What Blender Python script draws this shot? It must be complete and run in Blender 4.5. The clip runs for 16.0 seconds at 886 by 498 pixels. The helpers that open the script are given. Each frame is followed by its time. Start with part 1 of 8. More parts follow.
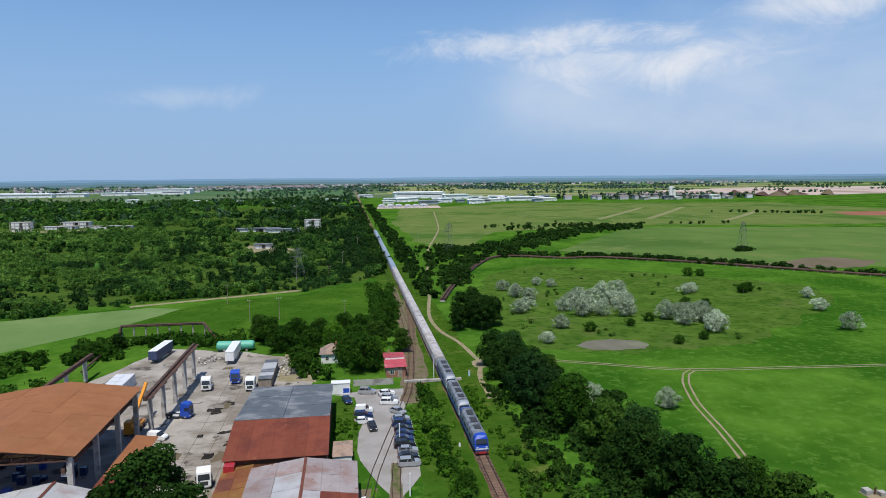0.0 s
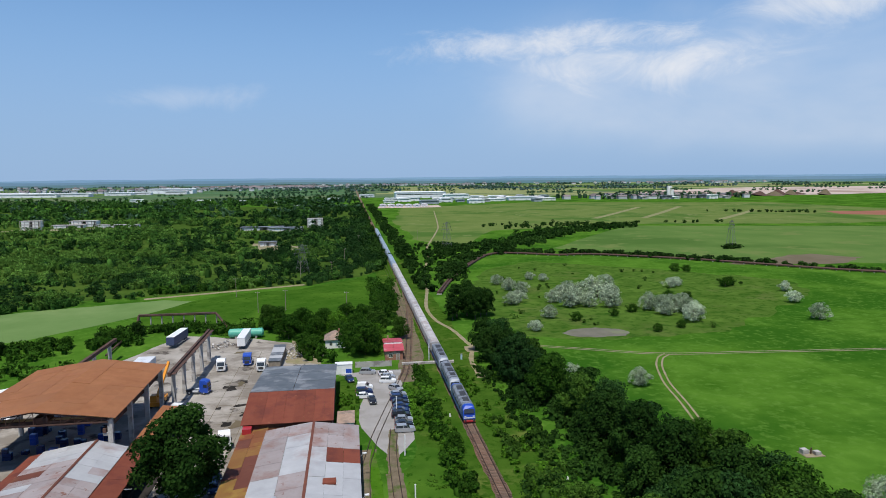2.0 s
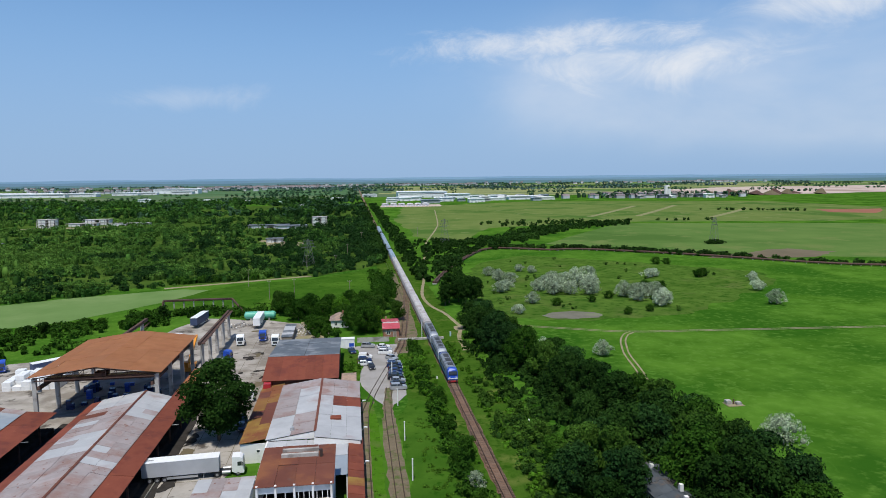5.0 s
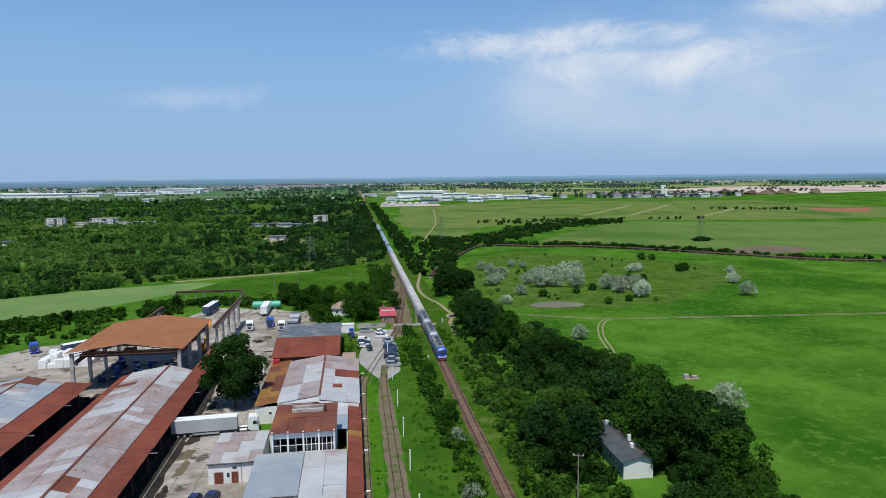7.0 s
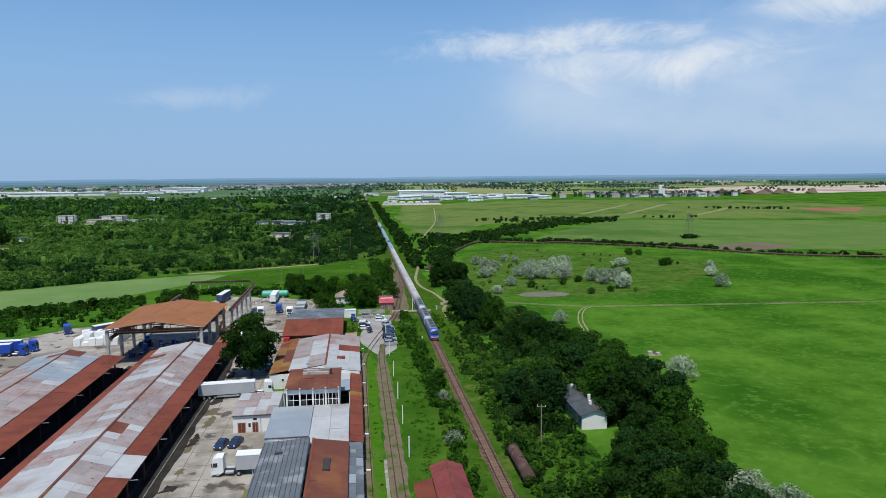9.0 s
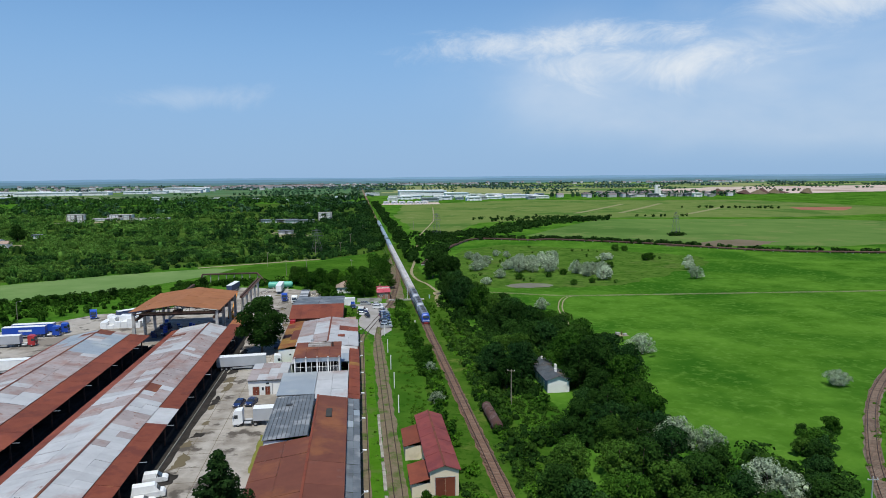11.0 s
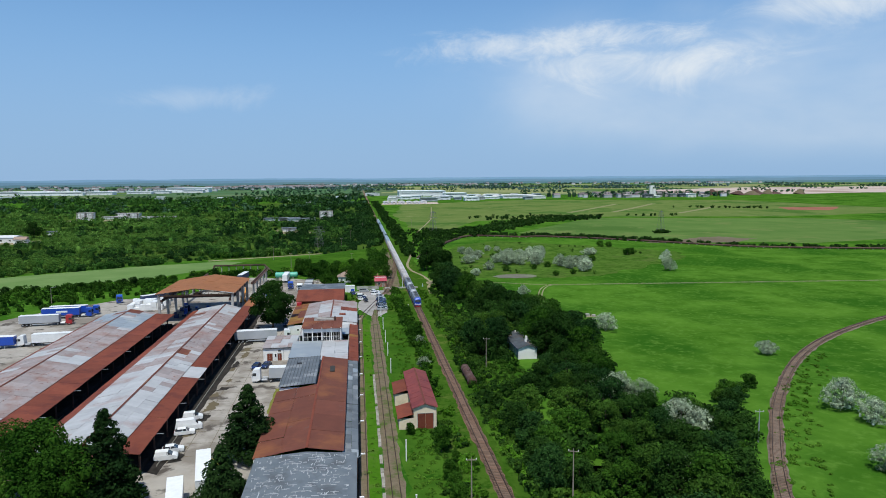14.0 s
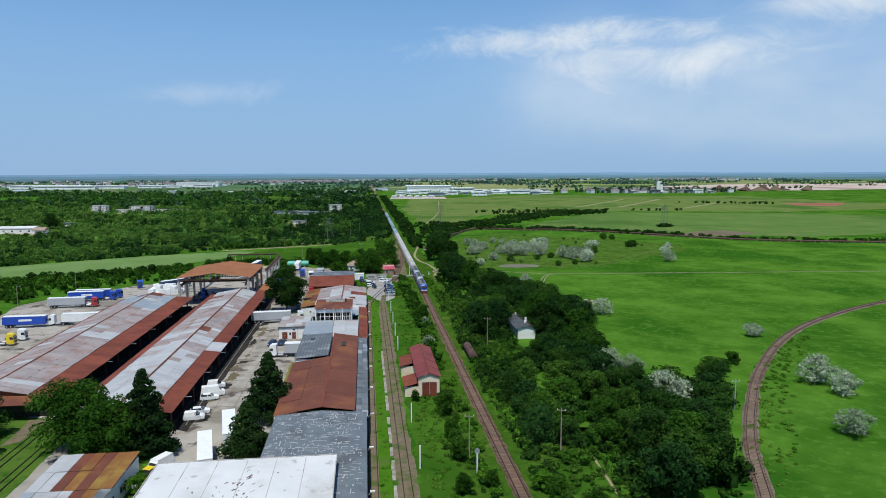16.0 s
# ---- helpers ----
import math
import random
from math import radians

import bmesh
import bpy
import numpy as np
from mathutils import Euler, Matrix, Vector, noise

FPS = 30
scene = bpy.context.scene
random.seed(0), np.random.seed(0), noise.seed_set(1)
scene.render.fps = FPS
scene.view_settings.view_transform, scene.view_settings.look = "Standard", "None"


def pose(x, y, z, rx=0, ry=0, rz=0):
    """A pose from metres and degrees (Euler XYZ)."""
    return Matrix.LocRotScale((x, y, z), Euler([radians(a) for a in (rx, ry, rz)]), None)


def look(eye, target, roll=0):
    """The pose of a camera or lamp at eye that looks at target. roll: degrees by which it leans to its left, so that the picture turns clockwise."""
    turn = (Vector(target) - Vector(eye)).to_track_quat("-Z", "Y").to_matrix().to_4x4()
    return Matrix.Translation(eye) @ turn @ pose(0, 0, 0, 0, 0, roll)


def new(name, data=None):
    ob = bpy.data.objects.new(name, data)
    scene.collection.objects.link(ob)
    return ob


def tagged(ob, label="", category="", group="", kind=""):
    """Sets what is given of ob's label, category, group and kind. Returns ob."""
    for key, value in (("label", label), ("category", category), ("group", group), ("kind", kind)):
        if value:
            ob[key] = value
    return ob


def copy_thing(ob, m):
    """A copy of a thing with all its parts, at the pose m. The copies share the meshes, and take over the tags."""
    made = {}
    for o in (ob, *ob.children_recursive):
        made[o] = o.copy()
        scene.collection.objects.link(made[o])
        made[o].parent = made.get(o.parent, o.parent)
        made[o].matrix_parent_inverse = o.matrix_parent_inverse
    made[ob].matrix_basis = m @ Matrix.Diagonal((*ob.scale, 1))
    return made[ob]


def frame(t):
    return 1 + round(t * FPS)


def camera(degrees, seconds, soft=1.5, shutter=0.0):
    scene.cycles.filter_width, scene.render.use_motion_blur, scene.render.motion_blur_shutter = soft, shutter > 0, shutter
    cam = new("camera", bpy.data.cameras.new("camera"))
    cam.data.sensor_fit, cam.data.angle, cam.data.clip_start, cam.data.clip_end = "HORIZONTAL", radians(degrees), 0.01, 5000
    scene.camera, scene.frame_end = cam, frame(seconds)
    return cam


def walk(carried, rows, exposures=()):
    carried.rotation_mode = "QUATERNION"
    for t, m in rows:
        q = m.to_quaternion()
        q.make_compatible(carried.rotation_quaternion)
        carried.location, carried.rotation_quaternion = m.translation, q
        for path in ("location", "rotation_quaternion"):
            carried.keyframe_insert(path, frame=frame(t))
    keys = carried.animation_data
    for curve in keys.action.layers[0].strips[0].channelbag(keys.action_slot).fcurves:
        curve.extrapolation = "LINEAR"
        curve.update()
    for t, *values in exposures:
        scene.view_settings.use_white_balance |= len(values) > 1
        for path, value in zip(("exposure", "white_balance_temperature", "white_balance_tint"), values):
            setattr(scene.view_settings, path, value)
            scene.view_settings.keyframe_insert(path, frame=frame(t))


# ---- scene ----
cam = camera(67.3, 16.0, soft=0.9)
PATH = [
    (0, (-25.541, -4.398, 56.65), (-25.262, -2.43, 56.429), -0.5),
    (0.5, (-25.471, -8.638, 56.647), (-25.194, -6.67, 56.427), -0.6),
    (1, (-25.498, -12.95, 56.628), (-25.223, -10.981, 56.407), -0.5),
    (1.5, (-25.639, -17.304, 56.612), (-25.364, -15.335, 56.391), -0.5),
    (2, (-25.839, -21.739, 56.574), (-25.564, -19.77, 56.353), -0.5),
    (2.5, (-26.026, -26.253, 56.516), (-25.751, -24.284, 56.295), -0.4),
    (3, (-26.107, -30.877, 56.441), (-25.833, -28.909, 56.22), -0.4),
    (3.5, (-26.061, -35.693, 56.391), (-25.789, -33.724, 56.17), -0.4),
    (4, (-25.914, -40.638, 56.368), (-25.645, -38.669, 56.147), -0.5),
    (6.5, (-25.433, -65.979, 56.123), (-25.169, -64.009, 55.902), -0.6),
    (7, (-25.421, -71.408, 56.079), (-25.157, -69.438, 55.858), -0.6),
    (7.5, (-25.434, -77.11, 56.012), (-25.171, -75.14, 55.79), -0.6),
    (8, (-25.423, -83.039, 55.911), (-25.161, -81.069, 55.69), -0.6),
    (8.5, (-25.411, -88.992, 55.833), (-25.151, -87.021, 55.611), -0.6),
    (9, (-25.37, -95.005, 55.807), (-25.112, -93.034, 55.585), -0.5),
    (11.5, (-24.514, -125.504, 55.529), (-24.261, -123.533, 55.308), -0.5),
    (12, (-24.417, -130.924, 55.534), (-24.166, -128.952, 55.313), -0.5),
    (12.5, (-24.406, -135.837, 55.521), (-24.154, -133.865, 55.3), -0.5),
    (13, (-24.406, -140.501, 55.448), (-24.153, -138.53, 55.228), -0.5),
    (13.5, (-24.421, -145.121, 55.237), (-24.166, -143.149, 55.018), -0.5),
    (14, (-24.357, -149.653, 54.819), (-24.103, -147.681, 54.6), -0.4),
    (14.5, (-24.348, -153.701, 54.311), (-24.101, -151.729, 54.089), -0.4),
    (15, (-24.446, -157.125, 53.779), (-24.207, -155.152, 53.555), -0.3),
    (15.5, (-24.677, -160.087, 53.331), (-24.443, -158.114, 53.104), -0.3),
    (16, (-24.912, -162.707, 53.049), (-24.682, -160.734, 52.818), -0.2),
]
walk(cam, [(t, look(eye, target, roll)) for t, eye, target, roll in PATH], [(0, 0.0, 6500, 10), (16, 0.0, 6330, 5)])

# ---------------- world and sun ----------------
SUN_DIR = Vector((-0.11, -0.43, 1.0)).normalized()
world = bpy.data.worlds.new("World")
scene.world = world
world.use_nodes = True
wn, wl = world.node_tree.nodes, world.node_tree.links
wn.clear()
w_out = wn.new("ShaderNodeOutputWorld")
w_bg = wn.new("ShaderNodeBackground")
w_bg.inputs["Strength"].default_value = 0.105
w_sky = wn.new("ShaderNodeTexSky")
w_sky.sky_type = "NISHITA"
w_sky.sun_disc = False
w_sky.sun_elevation = math.asin(SUN_DIR.z)
w_sky.sun_rotation = math.atan2(SUN_DIR.x, SUN_DIR.y)
w_sky.altitude = 100
w_sky.air_density, w_sky.dust_density, w_sky.ozone_density = 1.0, 0.25, 2.5
# thin fair-weather clouds, laid on a flat layer seen in perspective
w_tc = wn.new("ShaderNodeTexCoord")
w_sep = wn.new("ShaderNodeSeparateXYZ")
wl.new(w_tc.outputs["Generated"], w_sep.inputs[0])


def wmath(op, a, b=None, clamp=False):
    n = wn.new("ShaderNodeMath")
    n.operation, n.use_clamp = op, clamp
    for k, v in enumerate((a, b)):
        if v is None:
            continue
        if isinstance(v, (int, float)):
            n.inputs[k].default_value = v
        else:
            wl.new(v, n.inputs[k])
    return n.outputs[0]


w_z = wmath("MAXIMUM", w_sep.outputs["Z"], 0.0)
w_x = w_sep.outputs["X"]
w_cmb = wn.new("ShaderNodeCombineXYZ")
wl.new(w_x, w_cmb.inputs[0])
wl.new(wmath("MULTIPLY", w_z, 1.9), w_cmb.inputs[1])
wl.new(w_sep.outputs["Y"], w_cmb.inputs[2])


def wnoise(scale, detail, rough, dist, off):
    mp = wn.new("ShaderNodeMapping")
    mp.inputs["Location"].default_value = off
    mp.inputs["Scale"].default_value = (scale, scale, scale * 0.4)
    wl.new(w_cmb.outputs[0], mp.inputs[0])
    n = wn.new("ShaderNodeTexNoise")
    n.inputs["Scale"].default_value = 1.0
    n.inputs["Detail"].default_value = detail
    n.inputs["Roughness"].default_value = rough
    n.inputs["Distortion"].default_value = dist
    wl.new(mp.outputs[0], n.inputs["Vector"])
    return n.outputs["Fac"]


def wramp(value, lo, hi):
    n = wn.new("ShaderNodeMapRange")
    n.interpolation_type = "SMOOTHSTEP"
    n.inputs[1].default_value, n.inputs[2].default_value = lo, hi
    wl.new(value, n.inputs[0])
    return n.outputs[0]


def wbump(value, mid, half):
    """1 in the middle, 0 beyond half on either side."""
    off = wmath("DIVIDE", wmath("ABSOLUTE", wmath("SUBTRACT", value, mid)), half)
    return wramp(wmath("SUBTRACT", 1.0, off), 0.0, 1.0)


def wcloud(field, mask, push, lo, hi, strength):
    """Cloud cover where the field, pushed up inside the mask, passes lo."""
    return wmath("MULTIPLY", wmath("MULTIPLY", wramp(wmath("ADD", field, wmath("MULTIPLY", mask, push)), lo, hi), wramp(mask, 0.0, 0.35)), strength)


w_fine = wnoise(15.0, 10.0, 0.68, 0.5, (1.9, 0.6, 0.4))
w_wisp = wnoise(7.0, 9.0, 0.66, 1.0, (4.1, 2.2, 0.7))
w_wide = wnoise(3.0, 5.0, 0.55, 0.3, (2.6, 0.3, 0.0))
# a tufted bank high in the east, a ragged fringe and a thin veil below it, one faint streak in the north-west
w_top = wmath("ADD", w_z, wmath("MULTIPLY", wmath("ABSOLUTE", wmath("SUBTRACT", w_x, 0.34)), 0.05))
w_bank = wmath("MULTIPLY", wbump(w_x, 0.28, 0.36), wbump(w_top, 0.190, 0.046))
w_fringe = wmath("MULTIPLY", wbump(w_x, 0.42, 0.36), wbump(w_z, 0.158, 0.075))
w_veil = wmath("MULTIPLY", wbump(w_x, 0.72, 0.75), wbump(w_z, 0.135, 0.15))
w_crest = wmath("MULTIPLY", wbump(w_x, 0.64, 0.30), wbump(w_z, 0.214, 0.05))
w_streak = wmath("MULTIPLY", wbump(w_x, -0.21, 0.19), wbump(wmath("SUBTRACT", w_z, wmath("MULTIPLY", w_x, 0.06)), 0.121, 0.032))
w_cloud = wcloud(w_fine, w_bank, 0.56, 0.68, 1.20, 0.72)
w_cloud = wmath("MAXIMUM", w_cloud, wcloud(w_wisp, w_fringe, 0.36, 0.62, 1.05, 0.62))
w_cloud = wmath("MAXIMUM", w_cloud, wcloud(w_wisp, w_crest, 0.40, 0.60, 1.05, 0.75))
w_cloud = wmath("ADD", w_cloud, wcloud(w_wide, w_veil, 0.34, 0.35, 0.95, 0.46), True)
w_cloud = wmath("MAXIMUM", w_cloud, wcloud(w_wisp, w_streak, 0.46, 0.60, 1.20, 0.40))
w_mix = wn.new("ShaderNodeMix")
w_mix.data_type = "RGBA"
wl.new(w_cloud, w_mix.inputs["Factor"])
w_tint = wn.new("ShaderNodeMix")
w_tint.data_type, w_tint.blend_type = "RGBA", "MULTIPLY"
w_tint.inputs["Factor"].default_value = 1.0
w_tint.inputs["B"].default_value = (0.92, 0.97, 1.16, 1)
w_hz = wn.new("ShaderNodeMix")
w_hz.data_type = "RGBA"
wl.new(wramp(w_z, 0.0, 0.22), w_hz.inputs["Factor"])
w_hz.inputs["A"].default_value = (0.62, 0.76, 1.12, 1)
w_hz.inputs["B"].default_value = (0.66, 0.97, 1.24, 1)
wl.new(w_hz.outputs["Result"], w_tint.inputs["B"])
wl.new(w_sky.outputs[0], w_tint.inputs["A"])
w_low = wn.new("ShaderNodeMix")
w_low.data_type = "RGBA"
wl.new(wmath("SUBTRACT", 0.9, wmath("MULTIPLY", wramp(w_z, 0.0, 0.34), 0.7)), w_low.inputs["Factor"])
wl.new(w_tint.outputs["Result"], w_low.inputs["A"])
w_low.inputs["B"].default_value = (2.85, 4.40, 6.75, 1)
w_deep = wn.new("ShaderNodeMix")
w_deep.data_type, w_deep.blend_type = "RGBA", "MULTIPLY"
wl.new(wramp(w_z, 0.26, 0.75), w_deep.inputs["Factor"])
wl.new(w_low.outputs["Result"], w_deep.inputs["A"])
w_deep.inputs["B"].default_value = (0.52, 0.60, 0.72, 1)
wl.new(w_deep.outputs["Result"], w_mix.inputs["A"])
w_mix.inputs["B"].default_value = (7.4, 7.7, 8.3, 1)
wl.new(w_mix.outputs["Result"], w_bg.inputs["Color"])
wl.new(w_bg.outputs[0], w_out.inputs[0])

sun_data = bpy.data.lights.new("sun", "SUN")
sun_data.energy, sun_data.angle, sun_data.color = 4.4, radians(0.53), (1.0, 0.96, 0.89)
sun = new("sun", sun_data)
sun.matrix_world = look(SUN_DIR * 100, (0, 0, 0))

# ---------------- materials ----------------


def mat(name, a, b, scale=0.3, rough=0.85, metal=0.0, c=None, cscale=0.08, lo=0.5, hi=0.62, bump=0.0, bscale=4.0,
        rnd=0.0, isle=0.0, d=None, dscale=1.5, dlo=0.58, dhi=0.66, detail=5.0, spec=0.3):
    """Two tones mixed by grain, stains of a third tone and flecks of a fourth, from the place in the world."""
    m = bpy.data.materials.new(name)
    m.use_nodes = True
    nt, lk = m.node_tree.nodes, m.node_tree.links
    bs = nt["Principled BSDF"]
    bs.inputs["Roughness"].default_value = rough
    bs.inputs["Metallic"].default_value = metal
    bs.inputs["Specular IOR Level"].default_value = spec
    geo = nt.new("ShaderNodeNewGeometry")

    def noise_node(s, dt, off):
        mp = nt.new("ShaderNodeMapping")
        mp.inputs["Location"].default_value = off
        lk.new(geo.outputs["Position"], mp.inputs[0])
        n = nt.new("ShaderNodeTexNoise")
        n.inputs["Scale"].default_value = s
        n.inputs["Detail"].default_value = dt
        n.inputs["Roughness"].default_value = 0.6
        lk.new(mp.outputs[0], n.inputs["Vector"])
        return n.outputs["Fac"]

    def ramp(v, l, h):
        n = nt.new("ShaderNodeMapRange")
        n.inputs[1].default_value, n.inputs[2].default_value = l, h
        lk.new(v, n.inputs[0])
        return n.outputs[0]

    def mix(f, p, q):
        n = nt.new("ShaderNodeMix")
        n.data_type = "RGBA"
        lk.new(f, n.inputs["Factor"])
        for key, val in (("A", p), ("B", q)):
            if isinstance(val, tuple):
                n.inputs[key].default_value = (*val, 1)
            else:
                lk.new(val, n.inputs[key])
        return n.outputs["Result"]

    col = mix(ramp(noise_node(scale, detail, (0, 0, 0)), 0.3, 0.7), a, b)
    if c:
        col = mix(ramp(noise_node(cscale, 6.0, (31, 17, 5)), lo, hi), col, c)
    if d:
        col = mix(ramp(noise_node(dscale, 4.0, (7, 3, 11)), dlo, dhi), col, d)
    var = None
    if rnd:
        oi = nt.new("ShaderNodeObjectInfo")
        var, amount = oi.outputs["Random"], rnd
    if isle:
        var, amount = geo.outputs["Random Per Island"], isle
    if var is not None:
        n = nt.new("ShaderNodeMapRange")
        n.inputs[3].default_value, n.inputs[4].default_value = 1 - amount, 1 + amount
        lk.new(var, n.inputs[0])
        hs = nt.new("ShaderNodeHueSaturation")
        lk.new(n.outputs[0], hs.inputs["Value"])
        lk.new(col, hs.inputs["Color"])
        col = hs.outputs["Color"]
    lk.new(col, bs.inputs["Base Color"])
    if bump:
        bp = nt.new("ShaderNodeBump")
        bp.inputs["Strength"].default_value = bump
        bp.inputs["Distance"].default_value = 0.15
        lk.new(noise_node(bscale, 4.0, (3, 9, 2)), bp.inputs["Height"])
        lk.new(bp.outputs[0], bs.inputs["Normal"])
    return m


def leaf_mat(name, a, b, isle=0.35, trans=0.25):
    m = mat(name, a, b, 0.12, 0.8, isle=isle, spec=0.03, c=tuple(1.45 * q for q in b), cscale=0.035, lo=0.48, hi=0.66)
    nt, lk = m.node_tree.nodes, m.node_tree.links
    bs = nt["Principled BSDF"]
    tr = nt.new("ShaderNodeBsdfTranslucent")
    mx = nt.new("ShaderNodeMixShader")
    mx.inputs[0].default_value = trans
    lk.new(bs.inputs["Base Color"].links[0].from_socket, tr.inputs["Color"])
    lk.new(bs.outputs[0], mx.inputs[1])
    lk.new(tr.outputs[0], mx.inputs[2])
    lk.new(mx.outputs[0], nt["Material Output"].inputs[0])
    return m


def plain(name, a, rough=0.4, metal=0.0, spec=0.5, var=0.12):
    b = tuple(x * (1 - var) for x in a)
    return mat(name, a, b, 1.3, rough, metal, spec=spec)


G_GRASS = mat("grass", (0.033, 0.098, 0.008), (0.086, 0.188, 0.021), 0.06, 1.0, c=(0.026, 0.088, 0.008), cscale=0.022, lo=0.44, hi=0.60,
              d=(0.098, 0.196, 0.028), dscale=0.42, dlo=0.52, dhi=0.82, bump=1.0, bscale=0.6, spec=0.0, detail=12)
G_ROUGH = mat("rough_meadow", (0.040, 0.088, 0.012), (0.085, 0.150, 0.024), 0.09, 1.0, c=(0.088, 0.118, 0.030), cscale=0.06, lo=0.54, hi=0.72,
              d=(0.026, 0.075, 0.009), dscale=0.3, dlo=0.50, dhi=0.66, bump=1.0, bscale=0.8, spec=0.0, detail=10)
# darker than open grass: shade under the trees is put into the colour
G_WOODFLOOR = mat("woodland_floor", (0.032, 0.072, 0.011), (0.060, 0.104, 0.018), 0.05, 1.0, c=(0.062, 0.110, 0.018), cscale=0.02, spec=0.0)
G_VERGE = mat("verge_grass", (0.028, 0.076, 0.007), (0.058, 0.114, 0.014), 0.16, 1.0, c=(0.115, 0.142, 0.032), cscale=0.12, lo=0.54, hi=0.74,
              d=(0.024, 0.068, 0.006), dscale=0.6, dlo=0.52, dhi=0.64, bump=0.8, bscale=1.6, spec=0.0)
G_MEADOW = mat("meadow", (0.026, 0.078, 0.007), (0.048, 0.112, 0.012), 0.12, 1.0, c=(0.066, 0.142, 0.015), cscale=0.05, lo=0.5, hi=0.7, d=(0.019, 0.066, 0.005), dscale=0.5, bump=0.6, bscale=1.2, spec=0.0)
G_CROP = mat("young_wheat", (0.105, 0.178, 0.055), (0.132, 0.208, 0.070), 0.06, 1.0, c=(0.15, 0.22, 0.08), cscale=0.02, bump=0.3, bscale=2.0, spec=0.0)
G_HILL = mat("olive_pasture", (0.092, 0.142, 0.036), (0.132, 0.172, 0.050), 0.03, 1.0, c=(0.062, 0.122, 0.026), cscale=0.009, lo=0.5, hi=0.6,
             d=(0.165, 0.19, 0.075), dscale=0.05, dlo=0.6, dhi=0.68, detail=9, spec=0.0)
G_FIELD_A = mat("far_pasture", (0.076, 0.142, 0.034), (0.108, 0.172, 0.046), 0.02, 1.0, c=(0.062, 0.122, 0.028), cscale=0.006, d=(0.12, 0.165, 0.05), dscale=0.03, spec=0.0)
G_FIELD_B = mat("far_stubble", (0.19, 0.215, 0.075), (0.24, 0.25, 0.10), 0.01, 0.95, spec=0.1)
# field green shifted towards blue, haze of the distance mixed in
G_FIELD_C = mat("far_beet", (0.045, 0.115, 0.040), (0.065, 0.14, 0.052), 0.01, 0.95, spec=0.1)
G_SOIL = mat("bare_soil", (0.115, 0.095, 0.055), (0.15, 0.12, 0.08), 0.05, 0.95, spec=0.1)
G_CLAY = mat("red_clay", (0.22, 0.095, 0.065), (0.28, 0.13, 0.09), 0.02, 0.95, spec=0.0)
G_LANE = mat("grassy_lane", (0.17, 0.18, 0.08), (0.23, 0.23, 0.12), 0.05, 0.95, spec=0.0)
# ground green dulled and blued, the far haze being part of the colour
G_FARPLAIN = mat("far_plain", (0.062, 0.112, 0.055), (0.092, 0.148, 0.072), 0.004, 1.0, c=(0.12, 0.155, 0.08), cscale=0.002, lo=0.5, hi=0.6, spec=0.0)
G_SAND = mat("quarry_sand", (0.42, 0.33, 0.28), (0.50, 0.41, 0.35), 0.006, 0.95, c=(0.30, 0.22, 0.18), cscale=0.004, spec=0.1)
G_DIRT = mat("dirt", (0.21, 0.18, 0.105), (0.29, 0.245, 0.16), 0.4, 0.95, c=(0.20, 0.20, 0.09), cscale=0.2, bump=0.3, spec=0.1)
G_MUD = mat("dry_pond_mud", (0.115, 0.110, 0.075), (0.16, 0.150, 0.115), 0.2, 0.8, c=(0.16, 0.17, 0.10), cscale=0.1, spec=0.2)
G_CONC = mat("yard_concrete", (0.29, 0.265, 0.23), (0.365, 0.335, 0.295), 0.22, 0.95, c=(0.20, 0.175, 0.145), cscale=0.10, lo=0.46, hi=0.60,
             d=(0.085, 0.072, 0.06), dscale=0.17, dlo=0.57, dhi=0.64, bump=0.2, bscale=3.0, spec=0.2, rnd=0.10)
G_ASPH = mat("old_asphalt", (0.27, 0.255, 0.24), (0.32, 0.305, 0.29), 0.3, 0.9, c=(0.25, 0.235, 0.215), cscale=0.15, bump=0.2, spec=0.2)
G_BALLAST = mat("ballast", (0.140, 0.082, 0.055), (0.195, 0.122, 0.084), 1.2, 0.95, c=(0.13, 0.095, 0.07), cscale=0.15, bump=0.9, bscale=5.0, spec=0.1)
G_SIDINGBED = mat("siding_bed", (0.125, 0.098, 0.062), (0.18, 0.145, 0.10), 0.8, 0.95, c=(0.065, 0.10, 0.02), cscale=0.35, lo=0.5, hi=0.65, bump=0.7, bscale=4.0, spec=0.1)
M_RAIL = mat("rail_steel", (0.045, 0.028, 0.022), (0.07, 0.045, 0.035), 2.0, 0.6, 0.3)
M_SLEEPER = mat("sleeper", (0.125, 0.078, 0.055), (0.175, 0.115, 0.085), 1.0, 0.9, isle=0.25)
M_KERB = mat("kerb_concrete", (0.25, 0.235, 0.20), (0.34, 0.32, 0.28), 1.0, 0.9, c=(0.22, 0.2, 0.16), cscale=0.5, rnd=0.15)

R_ORANGE = mat("rusted_sheet_orange", (0.235, 0.090, 0.034), (0.295, 0.122, 0.050), 0.35, 0.85, c=(0.25, 0.105, 0.045), cscale=0.09, lo=0.45, hi=0.65, rnd=0.05)
R_RED = mat("rusted_sheet_red", (0.150, 0.036, 0.019), (0.192, 0.053, 0.028), 0.4, 0.8, c=(0.125, 0.032, 0.020), cscale=0.2, d=(0.22, 0.085, 0.04), dscale=0.5, dlo=0.66, dhi=0.76, rnd=0.12)
